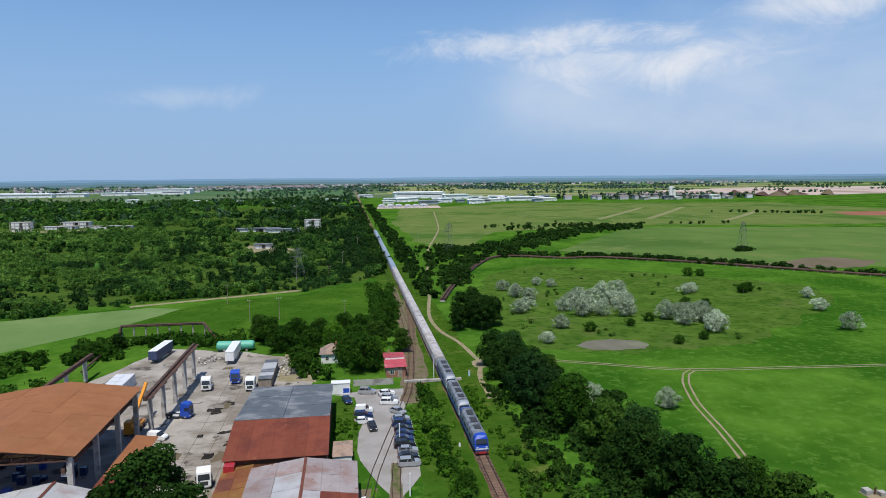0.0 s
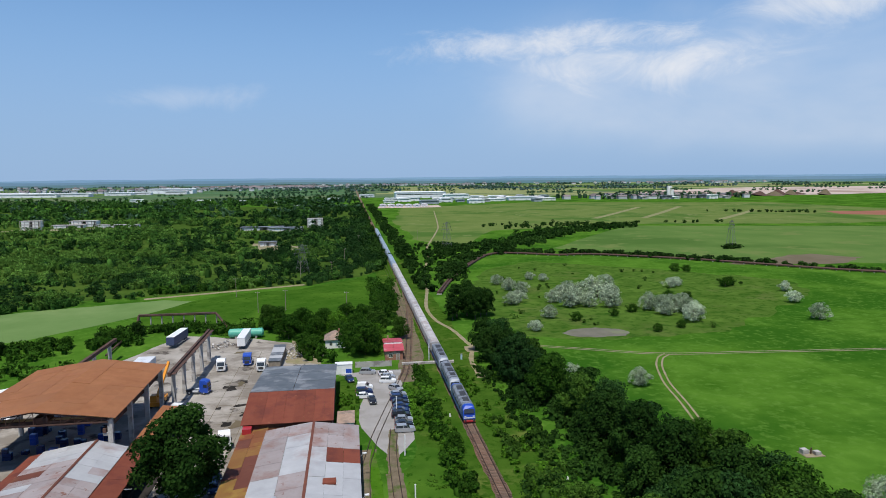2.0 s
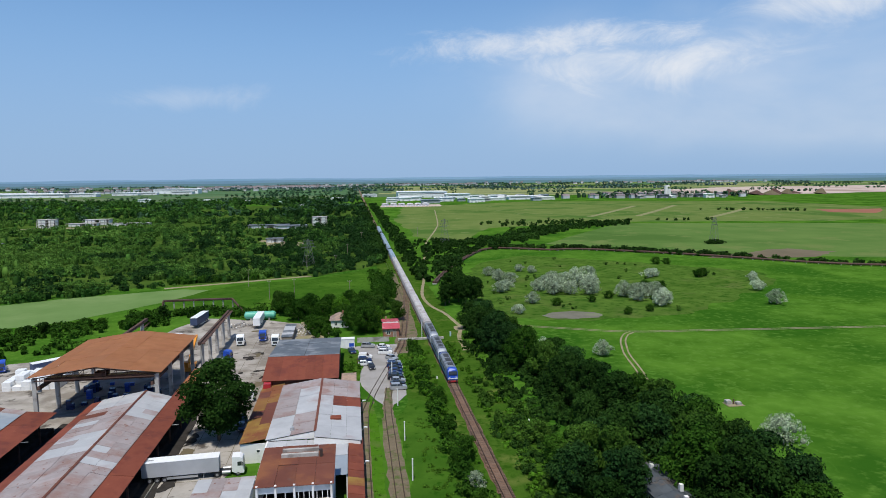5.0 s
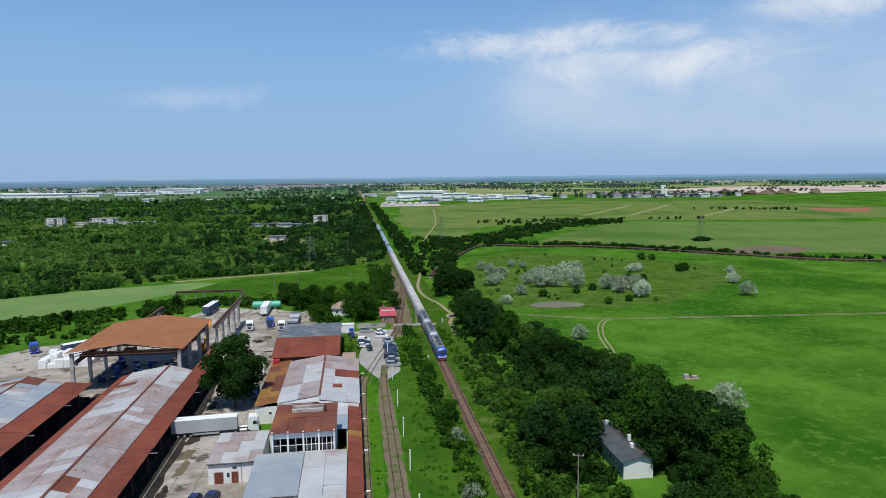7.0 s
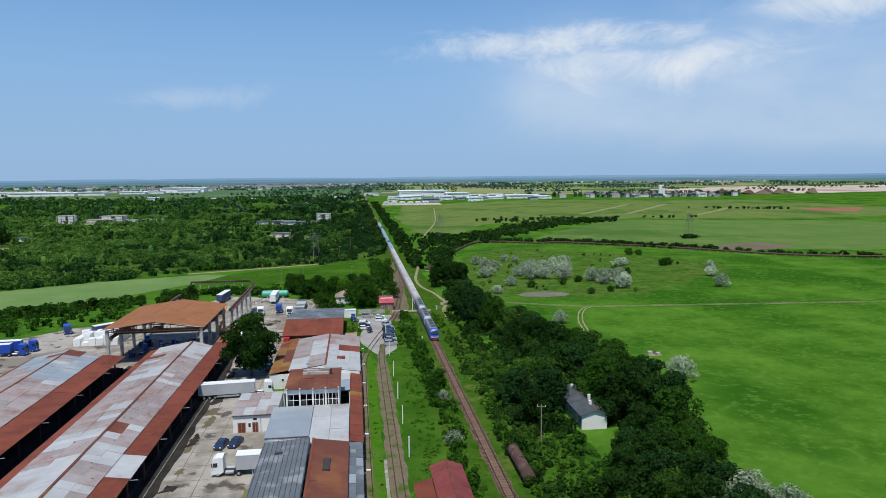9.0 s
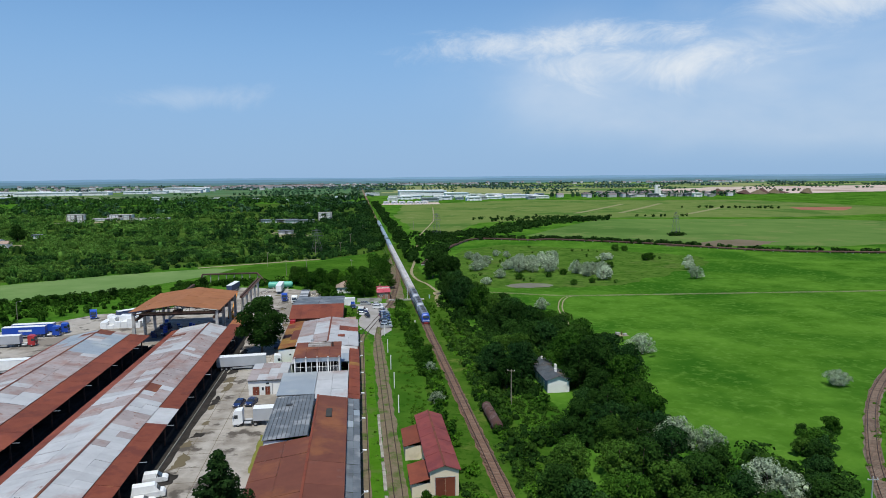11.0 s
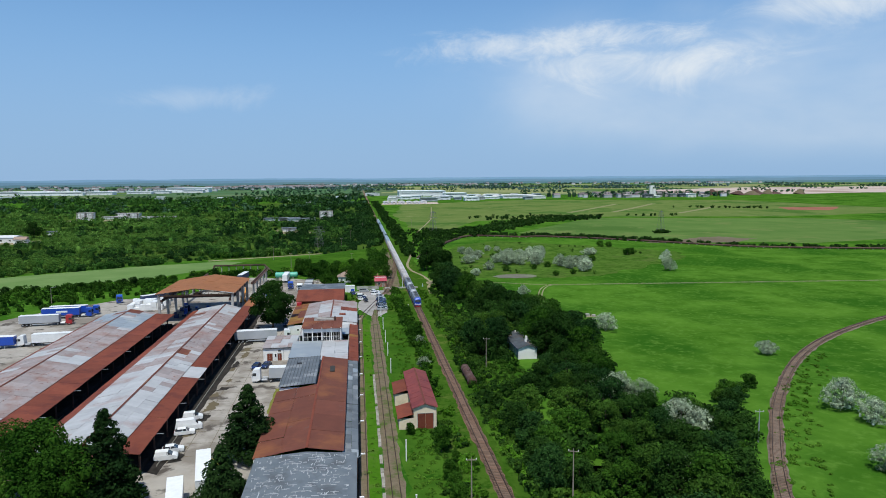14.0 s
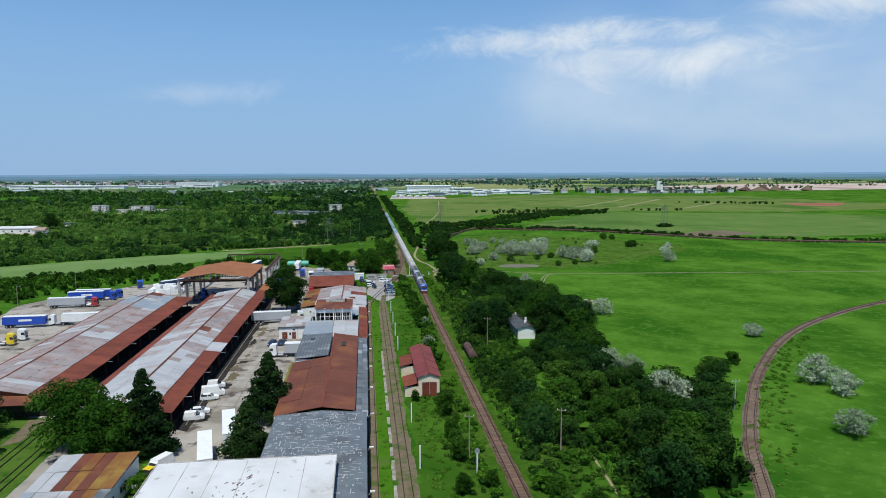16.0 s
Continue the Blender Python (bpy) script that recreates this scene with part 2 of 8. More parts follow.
R_BROWN = mat("rusted_sheet_brown", (0.112, 0.036, 0.023), (0.148, 0.050, 0.030), 0.3, 0.8, c=(0.20, 0.074, 0.032), cscale=0.12, lo=0.52, hi=0.66, d=(0.13, 0.06, 0.045), dscale=0.35, dlo=0.62, dhi=0.72, rnd=0.08)
R_OCHRE = mat("rusted_sheet_ochre", (0.175, 0.055, 0.024), (0.22, 0.125, 0.030), 0.09, 0.85, c=(0.26, 0.17, 0.035), cscale=0.16, lo=0.5, hi=0.66, rnd=0.08)
R_ZINC = mat("weathered_zinc", (0.33, 0.335, 0.345), (0.415, 0.42, 0.43), 0.3, 0.7, 0.0, c=(0.29, 0.225, 0.21), cscale=0.10, lo=0.54, hi=0.68, d=(0.20, 0.085, 0.055), dscale=0.33, dlo=0.70, dhi=0.76, rnd=0.07, spec=0.4)
R_PINK = mat("zinc_gone_rusty", (0.262, 0.222, 0.218), (0.315, 0.278, 0.272), 0.35, 0.8, c=(0.24, 0.155, 0.135), cscale=0.2, lo=0.48, hi=0.66, d=(0.185, 0.085, 0.06), dscale=0.8, dlo=0.62, dhi=0.70, rnd=0.10)
R_BLUE = mat("blue_grey_sheet", (0.215, 0.25, 0.285), (0.255, 0.29, 0.325), 0.2, 0.6, c=(0.30, 0.325, 0.34), cscale=0.1, rnd=0.05, spec=0.5)
R_SLATE = mat("slate_grey_sheet", (0.085, 0.098, 0.11), (0.12, 0.133, 0.147), 0.5, 0.6, c=(0.21, 0.22, 0.23), cscale=0.2, rnd=0.10)
R_TAR = mat("patched_tar_felt", (0.105, 0.125, 0.145), (0.145, 0.165, 0.185), 0.35, 0.85, c=(0.085, 0.095, 0.105), cscale=0.15)
R_PATCH = mat("felt_patch", (0.30, 0.315, 0.33), (0.44, 0.45, 0.46), 1.0, 0.8, rnd=0.2)
R_WHITE = mat("white_membrane", (0.54, 0.545, 0.545), (0.60, 0.60, 0.60), 0.2, 0.7, c=(0.45, 0.44, 0.425), cscale=0.12, lo=0.5, hi=0.7, d=(0.28, 0.25, 0.225), dscale=0.3, dlo=0.62, dhi=0.72)
W_WHITE = mat("white_plaster", (0.70, 0.69, 0.66), (0.77, 0.76, 0.74), 0.5, 0.9, c=(0.52, 0.50, 0.46), cscale=0.25, lo=0.58, hi=0.75, bump=0.15)
W_CREAM = mat("cream_plaster", (0.66, 0.55, 0.40), (0.72, 0.62, 0.47), 0.6, 0.9, c=(0.55, 0.45, 0.33), cscale=0.3, lo=0.58, hi=0.75)
W_BRICK = mat("worn_brick", (0.25, 0.11, 0.07), (0.32, 0.16, 0.11), 1.5, 0.9, c=(0.38, 0.31, 0.25), cscale=0.4)
W_CONC = mat("aged_concrete", (0.36, 0.34, 0.315), (0.44, 0.42, 0.39), 0.8, 0.9, c=(0.24, 0.22, 0.20), cscale=0.4)
# near-black, so that the shade of interiors sits in the colour
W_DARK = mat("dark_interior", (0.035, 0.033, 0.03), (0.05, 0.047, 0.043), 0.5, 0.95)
M_RUSTBEAM = mat("rusted_steel", (0.07, 0.038, 0.028), (0.11, 0.058, 0.042), 0.9, 0.85, c=(0.05, 0.034, 0.03), cscale=0.5)
# black cinders, also painted shade on the platforms under the shed roofs
G_CINDER_SHADE = mat("cinder_ground", (0.028, 0.025, 0.022), (0.045, 0.04, 0.036), 0.5, 0.95, c=(0.02, 0.018, 0.016), cscale=0.2, spec=0.05)
M_STEEL = plain("galvanised_steel", (0.45, 0.46, 0.47), 0.5, 0.4)
M_PYLON = plain("dull_grey_lattice", (0.13, 0.14, 0.14), 0.8)
M_GLASS = plain("dark_window_glass", (0.03, 0.035, 0.04), 0.08, 0.0, 0.8)
M_WOOD = mat("weathered_wood", (0.21, 0.17, 0.13), (0.29, 0.245, 0.2), 1.5, 0.9)
M_TYRE = plain("tyre_rubber", (0.025, 0.025, 0.026), 0.9)
M_RIM = plain("wheel_rim", (0.45, 0.45, 0.46), 0.35, 0.6)
M_LAMP = plain("lamp_glass", (0.7, 0.7, 0.66), 0.1)
M_TAIL = plain("red_tail_lamp", (0.45, 0.02, 0.015), 0.2)
M_DARKPLASTIC = plain("black_plastic", (0.04, 0.04, 0.042), 0.6)
M_WHITEPAINT = plain("white_paint", (0.80, 0.80, 0.79), 0.35)
M_SILVER = plain("silver_paint", (0.50, 0.51, 0.53), 0.3, 0.5)
M_NAVY = plain("navy_paint", (0.018, 0.035, 0.11), 0.25)
M_BLACK = plain("black_paint", (0.018, 0.019, 0.024), 0.25)
M_BLUE = plain("blue_paint", (0.02, 0.075, 0.42), 0.3)
M_DKBLUE = plain("dark_blue_tarpaulin", (0.045, 0.065, 0.13), 0.6)
M_RED = plain("red_paint", (0.40, 0.03, 0.035), 0.35)
M_YELLOW = plain("yellow_paint", (0.75, 0.55, 0.03), 0.4)
M_ORANGE = plain("orange_paint", (0.75, 0.28, 0.02), 0.5)
M_GREY = mat("grey_tarpaulin", (0.36, 0.37, 0.39), (0.42, 0.43, 0.45), 0.4, 0.6)
M_GREEN = plain("turquoise_paint", (0.10, 0.42, 0.30), 0.5)
M_ROOFRED = mat("crimson_roof_sheet", (0.37, 0.055, 0.075), (0.43, 0.08, 0.10), 0.5, 0.6, c=(0.48, 0.22, 0.22), cscale=0.25, lo=0.55, hi=0.7)
M_TILE = mat("clay_tile", (0.30, 0.21, 0.16), (0.37, 0.27, 0.21), 1.2, 0.9, c=(0.22, 0.17, 0.14), cscale=0.4)
M_TOWN = mat("town_walls", (0.42, 0.43, 0.45), (0.56, 0.57, 0.58), 0.02, 0.9, isle=0.25)
M_TOWNROOF = mat("town_roofs", (0.135, 0.115, 0.118), (0.20, 0.17, 0.17), 0.02, 0.9, isle=0.3)
M_HALL = mat("white_hall_cladding", (0.70, 0.71, 0.72), (0.78, 0.79, 0.80), 0.03, 0.6, rnd=0.08)
M_WAGON = mat("wagon_grey", (0.40, 0.385, 0.385), (0.47, 0.45, 0.45), 0.3, 0.7, c=(0.33, 0.29, 0.275), cscale=0.3, rnd=0.10)
M_WAGONBLUE = mat("wagon_blue_grey", (0.22, 0.29, 0.38), (0.28, 0.35, 0.44), 0.3, 0.7, c=(0.20, 0.22, 0.26), cscale=0.3, rnd=0.12)
M_LOCOROOF = mat("loco_roof_grey", (0.15, 0.17, 0.20), (0.21, 0.235, 0.27), 0.6, 0.7, c=(0.08, 0.09, 0.105), cscale=0.6)
M_LOCOBLUE = plain("loco_blue", (0.015, 0.065, 0.42), 0.3)
M_LOCOSIDE = plain("loco_side_silver", (0.27, 0.30, 0.35), 0.4)

L_OAK = leaf_mat("broad_leaves", (0.015, 0.050, 0.005), (0.031, 0.080, 0.008), 0.4, 0.2)
L_DARK = leaf_mat("dark_leaves", (0.010, 0.032, 0.005), (0.020, 0.050, 0.008), 0.4, 0.18)
L_LIGHT = leaf_mat("fresh_leaves", (0.040, 0.115, 0.008), (0.062, 0.150, 0.012))
L_MID = leaf_mat("mixed_leaves", (0.022, 0.060, 0.008), (0.042, 0.092, 0.012))
L_FIR = leaf_mat("needles", (0.008, 0.023, 0.006), (0.017, 0.038, 0.009), 0.35, 0.1)
L_OLIVE = leaf_mat("silver_leaves", (0.13, 0.185, 0.10), (0.34, 0.40, 0.28), 0.6, 0.15)
L_WOODS = leaf_mat("woodland_leaves", (0.020, 0.068, 0.012), (0.046, 0.112, 0.019), 0.5, 0.25)
L_WOODPALE = leaf_mat("pale_woodland_leaves", (0.048, 0.122, 0.018), (0.092, 0.178, 0.032), 0.5, 0.3)
L_WOODDARK = leaf_mat("dark_woodland_leaves", (0.009, 0.032, 0.008), (0.019, 0.050, 0.011), 0.5, 0.15)
# bluish tint of distance haze is put into this leaf colour
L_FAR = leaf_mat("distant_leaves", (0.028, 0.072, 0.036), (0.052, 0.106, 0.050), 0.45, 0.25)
L_GRASS = leaf_mat("tall_grass", (0.045, 0.130, 0.008), (0.08, 0.165, 0.018), 0.35, 0.3)
M_BARK = mat("bark", (0.09, 0.07, 0.052), (0.14, 0.11, 0.085), 2.0, 0.95)

# ---------------- mesh helpers ----------------


class MB:
    """Gathers faces of one mesh."""

    def __init__(self):
        self.v, self.f = [], []

    def add(self, pts, faces):
        n = len(self.v)
        self.v += [tuple(p) for p in pts]
        self.f += [tuple(n + i for i in q) for q in faces]
        return self

    def box(self, x0, x1, y0, y1, z0, z1):
        p = [(x, y, z) for z in (z0, z1) for x, y in ((x0, y0), (x1, y0), (x1, y1), (x0, y1))]
        return self.add(p, [(3, 2, 1, 0), (4, 5, 6, 7), (0, 1, 5, 4), (1, 2, 6, 5), (2, 3, 7, 6), (3, 0, 4, 7)])

    def slab(self, a, b, c, d, th):
        """A sheet over four corners, th thick downwards."""
        p = [a, b, c, d] + [(q[0], q[1], q[2] - th) for q in (a, b, c, d)]
        return self.add(p, [(0, 1, 2, 3), (7, 6, 5, 4), (4, 5, 1, 0), (5, 6, 2, 1), (6, 7, 3, 2), (7, 4, 0, 3)])

    def prism(self, poly, lo, hi, axis="x"):
        """A profile pushed along an axis: poly holds (y, z) for x, (x, z) for y, (x, y) for z."""
        put = {"x": lambda a, b, t: (t, a, b), "y": lambda a, b, t: (a, t, b), "z": lambda a, b, t: (a, b, t)}[axis]
        n = len(poly)
        p = [put(a, b, lo) for a, b in poly] + [put(a, b, hi) for a, b in poly]
        return self.add(p, [tuple(range(n))[::-1], tuple(range(n, 2 * n))] + [(i, (i + 1) % n, n + (i + 1) % n, n + i) for i in range(n)])

    def tube(self, a, b, r0, r1=None, n=8):
        a, b = Vector(a), Vector(b)
        r1 = r0 if r1 is None else r1
        z = (b - a).normalized()
        x = z.orthogonal().normalized()
        y = z.cross(x)
        p = []
        for q, r in ((a, r0), (b, r1)):
            p += [q + r * (math.cos(k * 2 * math.pi / n) * x + math.sin(k * 2 * math.pi / n) * y) for k in range(n)]
        return self.add(p, [tuple(range(n))[::-1], tuple(range(n, 2 * n))] + [(k, (k + 1) % n, n + (k + 1) % n, n + k) for k in range(n)])

    def beam(self, a, b, w, h):
        """A square bar from a to b, w wide and h high."""
        a, b = Vector(a), Vector(b)
        d = (b - a).normalized()
        s = d.cross(Vector((0, 0, 1)))
        s = s.normalized() if s.length > 1e-4 else Vector((1, 0, 0))
        u = s.cross(d)
        p = [q + i * s * w / 2 + j * u * h / 2 for q in (a, b) for i, j in ((-1, -1), (1, -1), (1, 1), (-1, 1))]
        return self.add(p, [(3, 2, 1, 0), (4, 5, 6, 7), (0, 1, 5, 4), (1, 2, 6, 5), (2, 3, 7, 6), (3, 0, 4, 7)])

    def mesh(self, name):
        me = bpy.data.meshes.new(name)
        me.from_pydata(self.v, [], self.f)
        me.validate()
        b = bmesh.new()
        b.from_mesh(me)
        bmesh.ops.recalc_face_normals(b, faces=b.faces)
        b.to_mesh(me)
        b.free()
        return me


def part(name, mb, material, parent=None, label=""):
    me = mb if isinstance(mb, bpy.types.Mesh) else mb.mesh(name)
    if not me.materials:
        me.materials.append(material)
    ob = new(name, me)
    ob.parent = parent
    if label:
        ob["label"] = label
    return ob


def thing(name, x, y, z, label, category, rz=0.0, group="", kind=""):
    ob = new(name)
    ob.matrix_basis = pose(x, y, z, 0, 0, rz)
    return tagged(ob, label, category, group, kind)


def structure(name, mb, material, label, category):
    return tagged(part(name, mb, material), label, category, kind="structure")


def ribbon(pts, w, z, lift=0.0):
    """A flat strip along a line, w wide."""
    mb, P = MB(), [Vector((p[0], p[1], 0)) for p in pts]
    L, R = [], []
    for i, p in enumerate(P):
        d = (P[min(i + 1, len(P) - 1)] - P[max(i - 1, 0)]).normalized()
        s = Vector((d.y, -d.x, 0))
        ww = w * (1 + 0.12 * math.sin(i * 2.3))
        L.append((p - s * ww / 2) + Vector((0, 0, z)))
        R.append((p + s * ww / 2) + Vector((0, 0, z)))
    n = len(P)
    return mb.add(L + R, [(i, n + i, n + i + 1, i + 1) for i in range(n - 1)])


def smooth_line(pts, step=4.0):
    """A rounded line through the points."""
    P = [Vector((p[0], p[1], 0)) for p in pts]
    P = [2 * P[0] - P[1]] + P + [2 * P[-1] - P[-2]]
    out = []
    for i in range(1, len(P) - 2):
        a, b, c, d = P[i - 1:i + 3]
        n = max(1, int((c - b).length / step))
        for k in range(n):
            t = k / n
            out.append(0.5 * (2 * b + (c - a) * t + (2 * a - 5 * b + 4 * c - d) * t * t + (3 * b - a - 3 * c + d) * t ** 3))
    out.append(P[-2])
    return out


def ragged(poly, step, amp, seed):
    """A closed outline with an uneven edge."""
    rng = random.Random(seed)
    out = []
    for (ax, ay), (bx, by) in zip(poly, poly[1:] + poly[:1]):
        n = max(1, int(math.hypot(bx - ax, by - ay) / step))
        for k in range(n):
            t = k / n
            out.append((ax + (bx - ax) * t + rng.uniform(-amp, amp), ay + (by - ay) * t + rng.uniform(-amp, amp)))
    return out


def patch(name, poly, z, material, label, category, step=6.0, amp=0.5, seed=1):
    pts = ragged(poly, step, amp, seed)
    b = bmesh.new()
    b.faces.new([b.verts.new((x, y, z)) for x, y in pts])
    bmesh.ops.recalc_face_normals(b, faces=b.faces)
    if b.faces[:][0].normal.z < 0:
        bmesh.ops.reverse_faces(b, faces=b.faces)
    bmesh.ops.triangulate(b, faces=b.faces)
    me = bpy.data.meshes.new(name)
    b.to_mesh(me)
    b.free()
    return structure(name, me, material, label, category)

# ---------------- ground, fields, ways ----------------
gm = MB()
edges = [-6000, -3000, -1500, -700, -300, -100, 100, 300, 700, 1500, 3000, 6000]
gn = len(edges)
gm.add([(x, y, 0) for y in edges for x in edges],
       [(j * gn + i, j * gn + i + 1, (j + 1) * gn + i + 1, (j + 1) * gn + i) for j in range(gn - 1) for i in range(gn - 1)])
structure("ground", gm, G_GRASS, "lush green grassland spreading flat to the horizon", "ground")

patch("verge", [(-16, -120), (20, -120), (14, 0), (12, 100), (12, 240), (9, 420), (-12, 420), (-10, 190), (-13, 110)], 0.02, G_VERGE,
      "rough weedy grass along the railway", "grass", seed=2)
patch("wheat_field", [(-640, -100), (-420, 20), (-240, 163), (-193, 199), (-140, 225), (-112, 262), (-96, 291), (-112, 297), (-164, 279), (-217, 247),
      (-330, 180), (-640, 30)], 0.03, G_CROP, "pale green field of young wheat beside the woods", "field", seed=3)
patch("meadow", [(-111, 262), (-108, 240), (-66, 236), (-20, 244), (-14, 300), (-17, 360), (-24, 344), (-52, 316), (-84, 308), (-98, 292)], 0.035, G_MEADOW,
      "bright green mown meadow between woods and yard", "meadow", seed=4)
patch("rough_meadow", [(36, 200), (60, 190), (110, 196), (150, 230), (190, 260), (200, 300), (150, 350), (90, 400), (50, 360), (32, 300), (28, 240)], 0.02, G_ROUGH,
      "rough olive meadow among the silver bushes", "meadow", 6, 3, 60)
patch("woodland_floor", [(-9, 375), (-20, 354), (-50, 326), (-84, 318), (-130, 308), (-168, 290), (-222, 256), (-335, 190), (-640, 60), (-1250, 800), (-700, 1200), (-9, 1300)], 0.02, G_WOODFLOOR,
      "shaded scrub floor of the woodland", "woodland floor", 12, 2, 61)
patch("soil_patch", [(205, 358), (228, 372), (289, 400), (310, 372), (283, 350), (240, 352)], 0.04, G_SOIL, "bare brownish soil patch in the pasture", "soil", 8, 3, 5)
patch("dry_pond", [(48, 203), (54, 208), (63, 209.5), (70, 206), (73, 201), (69, 196), (58, 195), (51, 198)], 0.04, G_MUD, "dried-out pond with grey mud", "pond", 2, 0.6, 6)
patch("pasture_far", [(128, 470), (272, 668), (520, 600), (700, 420), (330, 330), (195, 395)], 0.03, G_FIELD_A, "smooth green pasture behind the pipeline", "field", 20, 1.5, 7)
patch("hill_pasture", [(30, 560), (60, 500), (120, 640), (270, 690), (520, 640), (820, 700), (760, 1150), (330, 1290), (60, 1130), (28, 800)], 0.025, G_HILL,
      "olive green rough pasture before the factories", "field", 25, 4, 8)

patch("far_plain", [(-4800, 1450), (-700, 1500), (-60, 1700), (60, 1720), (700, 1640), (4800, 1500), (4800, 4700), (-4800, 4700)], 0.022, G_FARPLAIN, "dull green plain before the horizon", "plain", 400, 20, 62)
# patchwork of fields in the distance
rng = random.Random(21)
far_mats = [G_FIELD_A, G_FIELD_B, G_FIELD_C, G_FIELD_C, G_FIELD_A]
y = 1720.0
while y < 4600:
    h = rng.uniform(90, 200) * (y / 2200)
    x = 40 + rng.uniform(0, 120)
    while x < 3200:
        w = rng.uniform(250, 900)
        k = rng.choice(far_mats) if y > 3000 else rng.choice([G_FIELD_B, G_FIELD_A, G_FIELD_B, G_FIELD_B])
        patch("field", [(x, y), (x + w, y - 40), (x + w, y + h - 40), (x, y + h)], 0.05, k, "strip field in the distant plain", "field", 200, 6, int(x + y))
        x += w + rng.uniform(10, 60)
    x = -40.0
    while x > -2600 and y > 1900:
        w = rng.uniform(200, 600)
        k = rng.choice([G_FIELD_C, G_FARPLAIN, G_FIELD_C, G_FIELD_A, G_FIELD_C])
        patch("field", [(x, y), (x - w, y), (x - w, y + h * 0.8), (x, y + h * 0.8)], 0.05, k, "strip field in the distant plain", "field", 200, 6, int(7 - x + y))
        x -= w + rng.uniform(20, 300)
    y += h + rng.uniform(10, 60)
patch("quarry", [(700, 1620), (1100, 1500), (2100, 1650), (2300, 2300), (1500, 2350), (950, 2050)], 0.12, G_SAND, "pale pinkish open quarry ground", "quarry", 60, 15, 9)
patch("ploughed_strip", [(653.2, 853.6), (751.9, 842.5), (670.3, 749.9), (621.0, 789.0)], 0.10, G_CLAY, "reddish ploughed strip", "field", 40, 4, 10)
patch("factory_apron", [(22, 1142), (136, 1146), (140, 1230), (30, 1240)], 0.10, G_SAND, "pale concrete apron before the factory", "apron", 20, 1, 11)

# dirt tracks
def track_way(name, pts, gauge, w, label, mtl=None):
    line = smooth_line(pts, 3.0)
    ob = new(name)
    tagged(ob, label, "dirt track", kind="structure")
    if gauge == 0:
        part("wheel_rut", ribbon(line, w, 0.055), mtl or G_DIRT, ob)
        return ob
    for s in (-1, 1):
        side = []
        for i, p in enumerate(line):
            d = (line[min(i + 1, len(line) - 1)] - line[max(i - 1, 0)]).normalized()
            side.append(p + Vector((d.y, -d.x, 0)) * s * gauge / 2)
        part("wheel_rut", ribbon(side, w, 0.055), G_DIRT, ob)
    return ob


track_way("dirt_track", [(14, 196), (24, 192), (33, 188.5), (50, 180.5), (71, 171.5), (100, 168.6), (140, 165), (220, 158), (330, 148)], 1.6, 0.55, "pale two-rutted dirt track across the meadow")
track_way("dirt_track", [(72, 171), (68.5, 168), (64, 160), (61, 152), (58, 142.5), (55, 128), (51.5, 114), (49, 106), (46, 94)], 1.6, 0.55, "pale two-rutted dirt track turning off the main one")
track_way("footpath", [(9.5, 158), (10, 174), (13, 189), (12.5, 196), (10.5, 215), (6.5, 233), (6, 260), (12, 309), (16.5, 363), (28, 437), (33, 487), (36, 510), (60, 640), (74, 735), (106, 1023)], 0, 1.5, "worn sandy footpath beside the railway")
patch("trampled_sand", [(10.5, 184), (14, 184), (14, 192), (11, 191)], 0.06, G_DIRT, "trampled sandy patch by the crossing", "sand", 2, 0.6, 12)
patch("trampled_sand", [(8.5, 156), (12.5, 156.5), (12, 160), (8.5, 160)], 0.06, G_DIRT, "heap of pale sand by the railway", "sand", 1.5, 0.6, 13)
track_way("forest_road", [(-122, 301), (-112, 305), (-102, 309), (-78, 318.5), (-50, 330)], 0, 4.0, "pale concrete road along the edge of the woods")

for line in ([(282, 788), (360, 900), (457, 1045)], [(347, 785), (430, 900), (530, 1045)], [(425, 738), (500, 820), (570, 900)]):
    track_way("field_lane", line, 0, 9, "faint straight lane over the pasture", G_LANE)

# concrete yard
yard = patch("yard", [(-53, 66), (-48.9, 79), (-48.9, 172), (-36, 176), (-36, 199), (-60, 214), (-84, 222), (-92, 208), (-97, 192), (-106, 170), (-131, 164), (-152, 140),
      (-164, 120), (-154, 40), (-146, 10), (-119, -8), (-90, -16), (-64, -29), (-60, -50), (-58, -90), (-43, -90), (-43, 66)], 0.04, G_CONC, "worn pale concrete yard with dark oil stains", "yard", 8, 0.8, 14)
jm = MB()
for k in range(-4, 30):
    yy = 8.0 + k * 6.5
    jm.box(-61.4, -49.6 if yy > 66 else -53.6, yy - 0.05, yy + 0.05, 0.055, 0.066)
for xx in (-59.5, -55.2, -51.6):
    jm.box(xx - 0.05, xx + 0.05, 68 if xx > -54 else -18, 196, 0.067, 0.072)
joints = part("slab_joints", jm, G_SOIL, yard)
joints["kind"] = "stuff"
patch("goods_track_bed", [(-64.9, -24), (-62.0, -26), (-61.6, 40), (-62.2, 76), (-63.6, 132), (-67, 134), (-68, 100), (-68, -24)], 0.06, G_CINDER_SHADE, "black cinder ground along the shed", "cinders", 4, 0.35, 51)
patch("goods_track_bed", [(-93.5, -14), (-86, -16), (-86, 108), (-93.5, 108)], 0.06, G_CINDER_SHADE, "black cinder ground between the sheds", "cinders", 4, 0.3, 52)
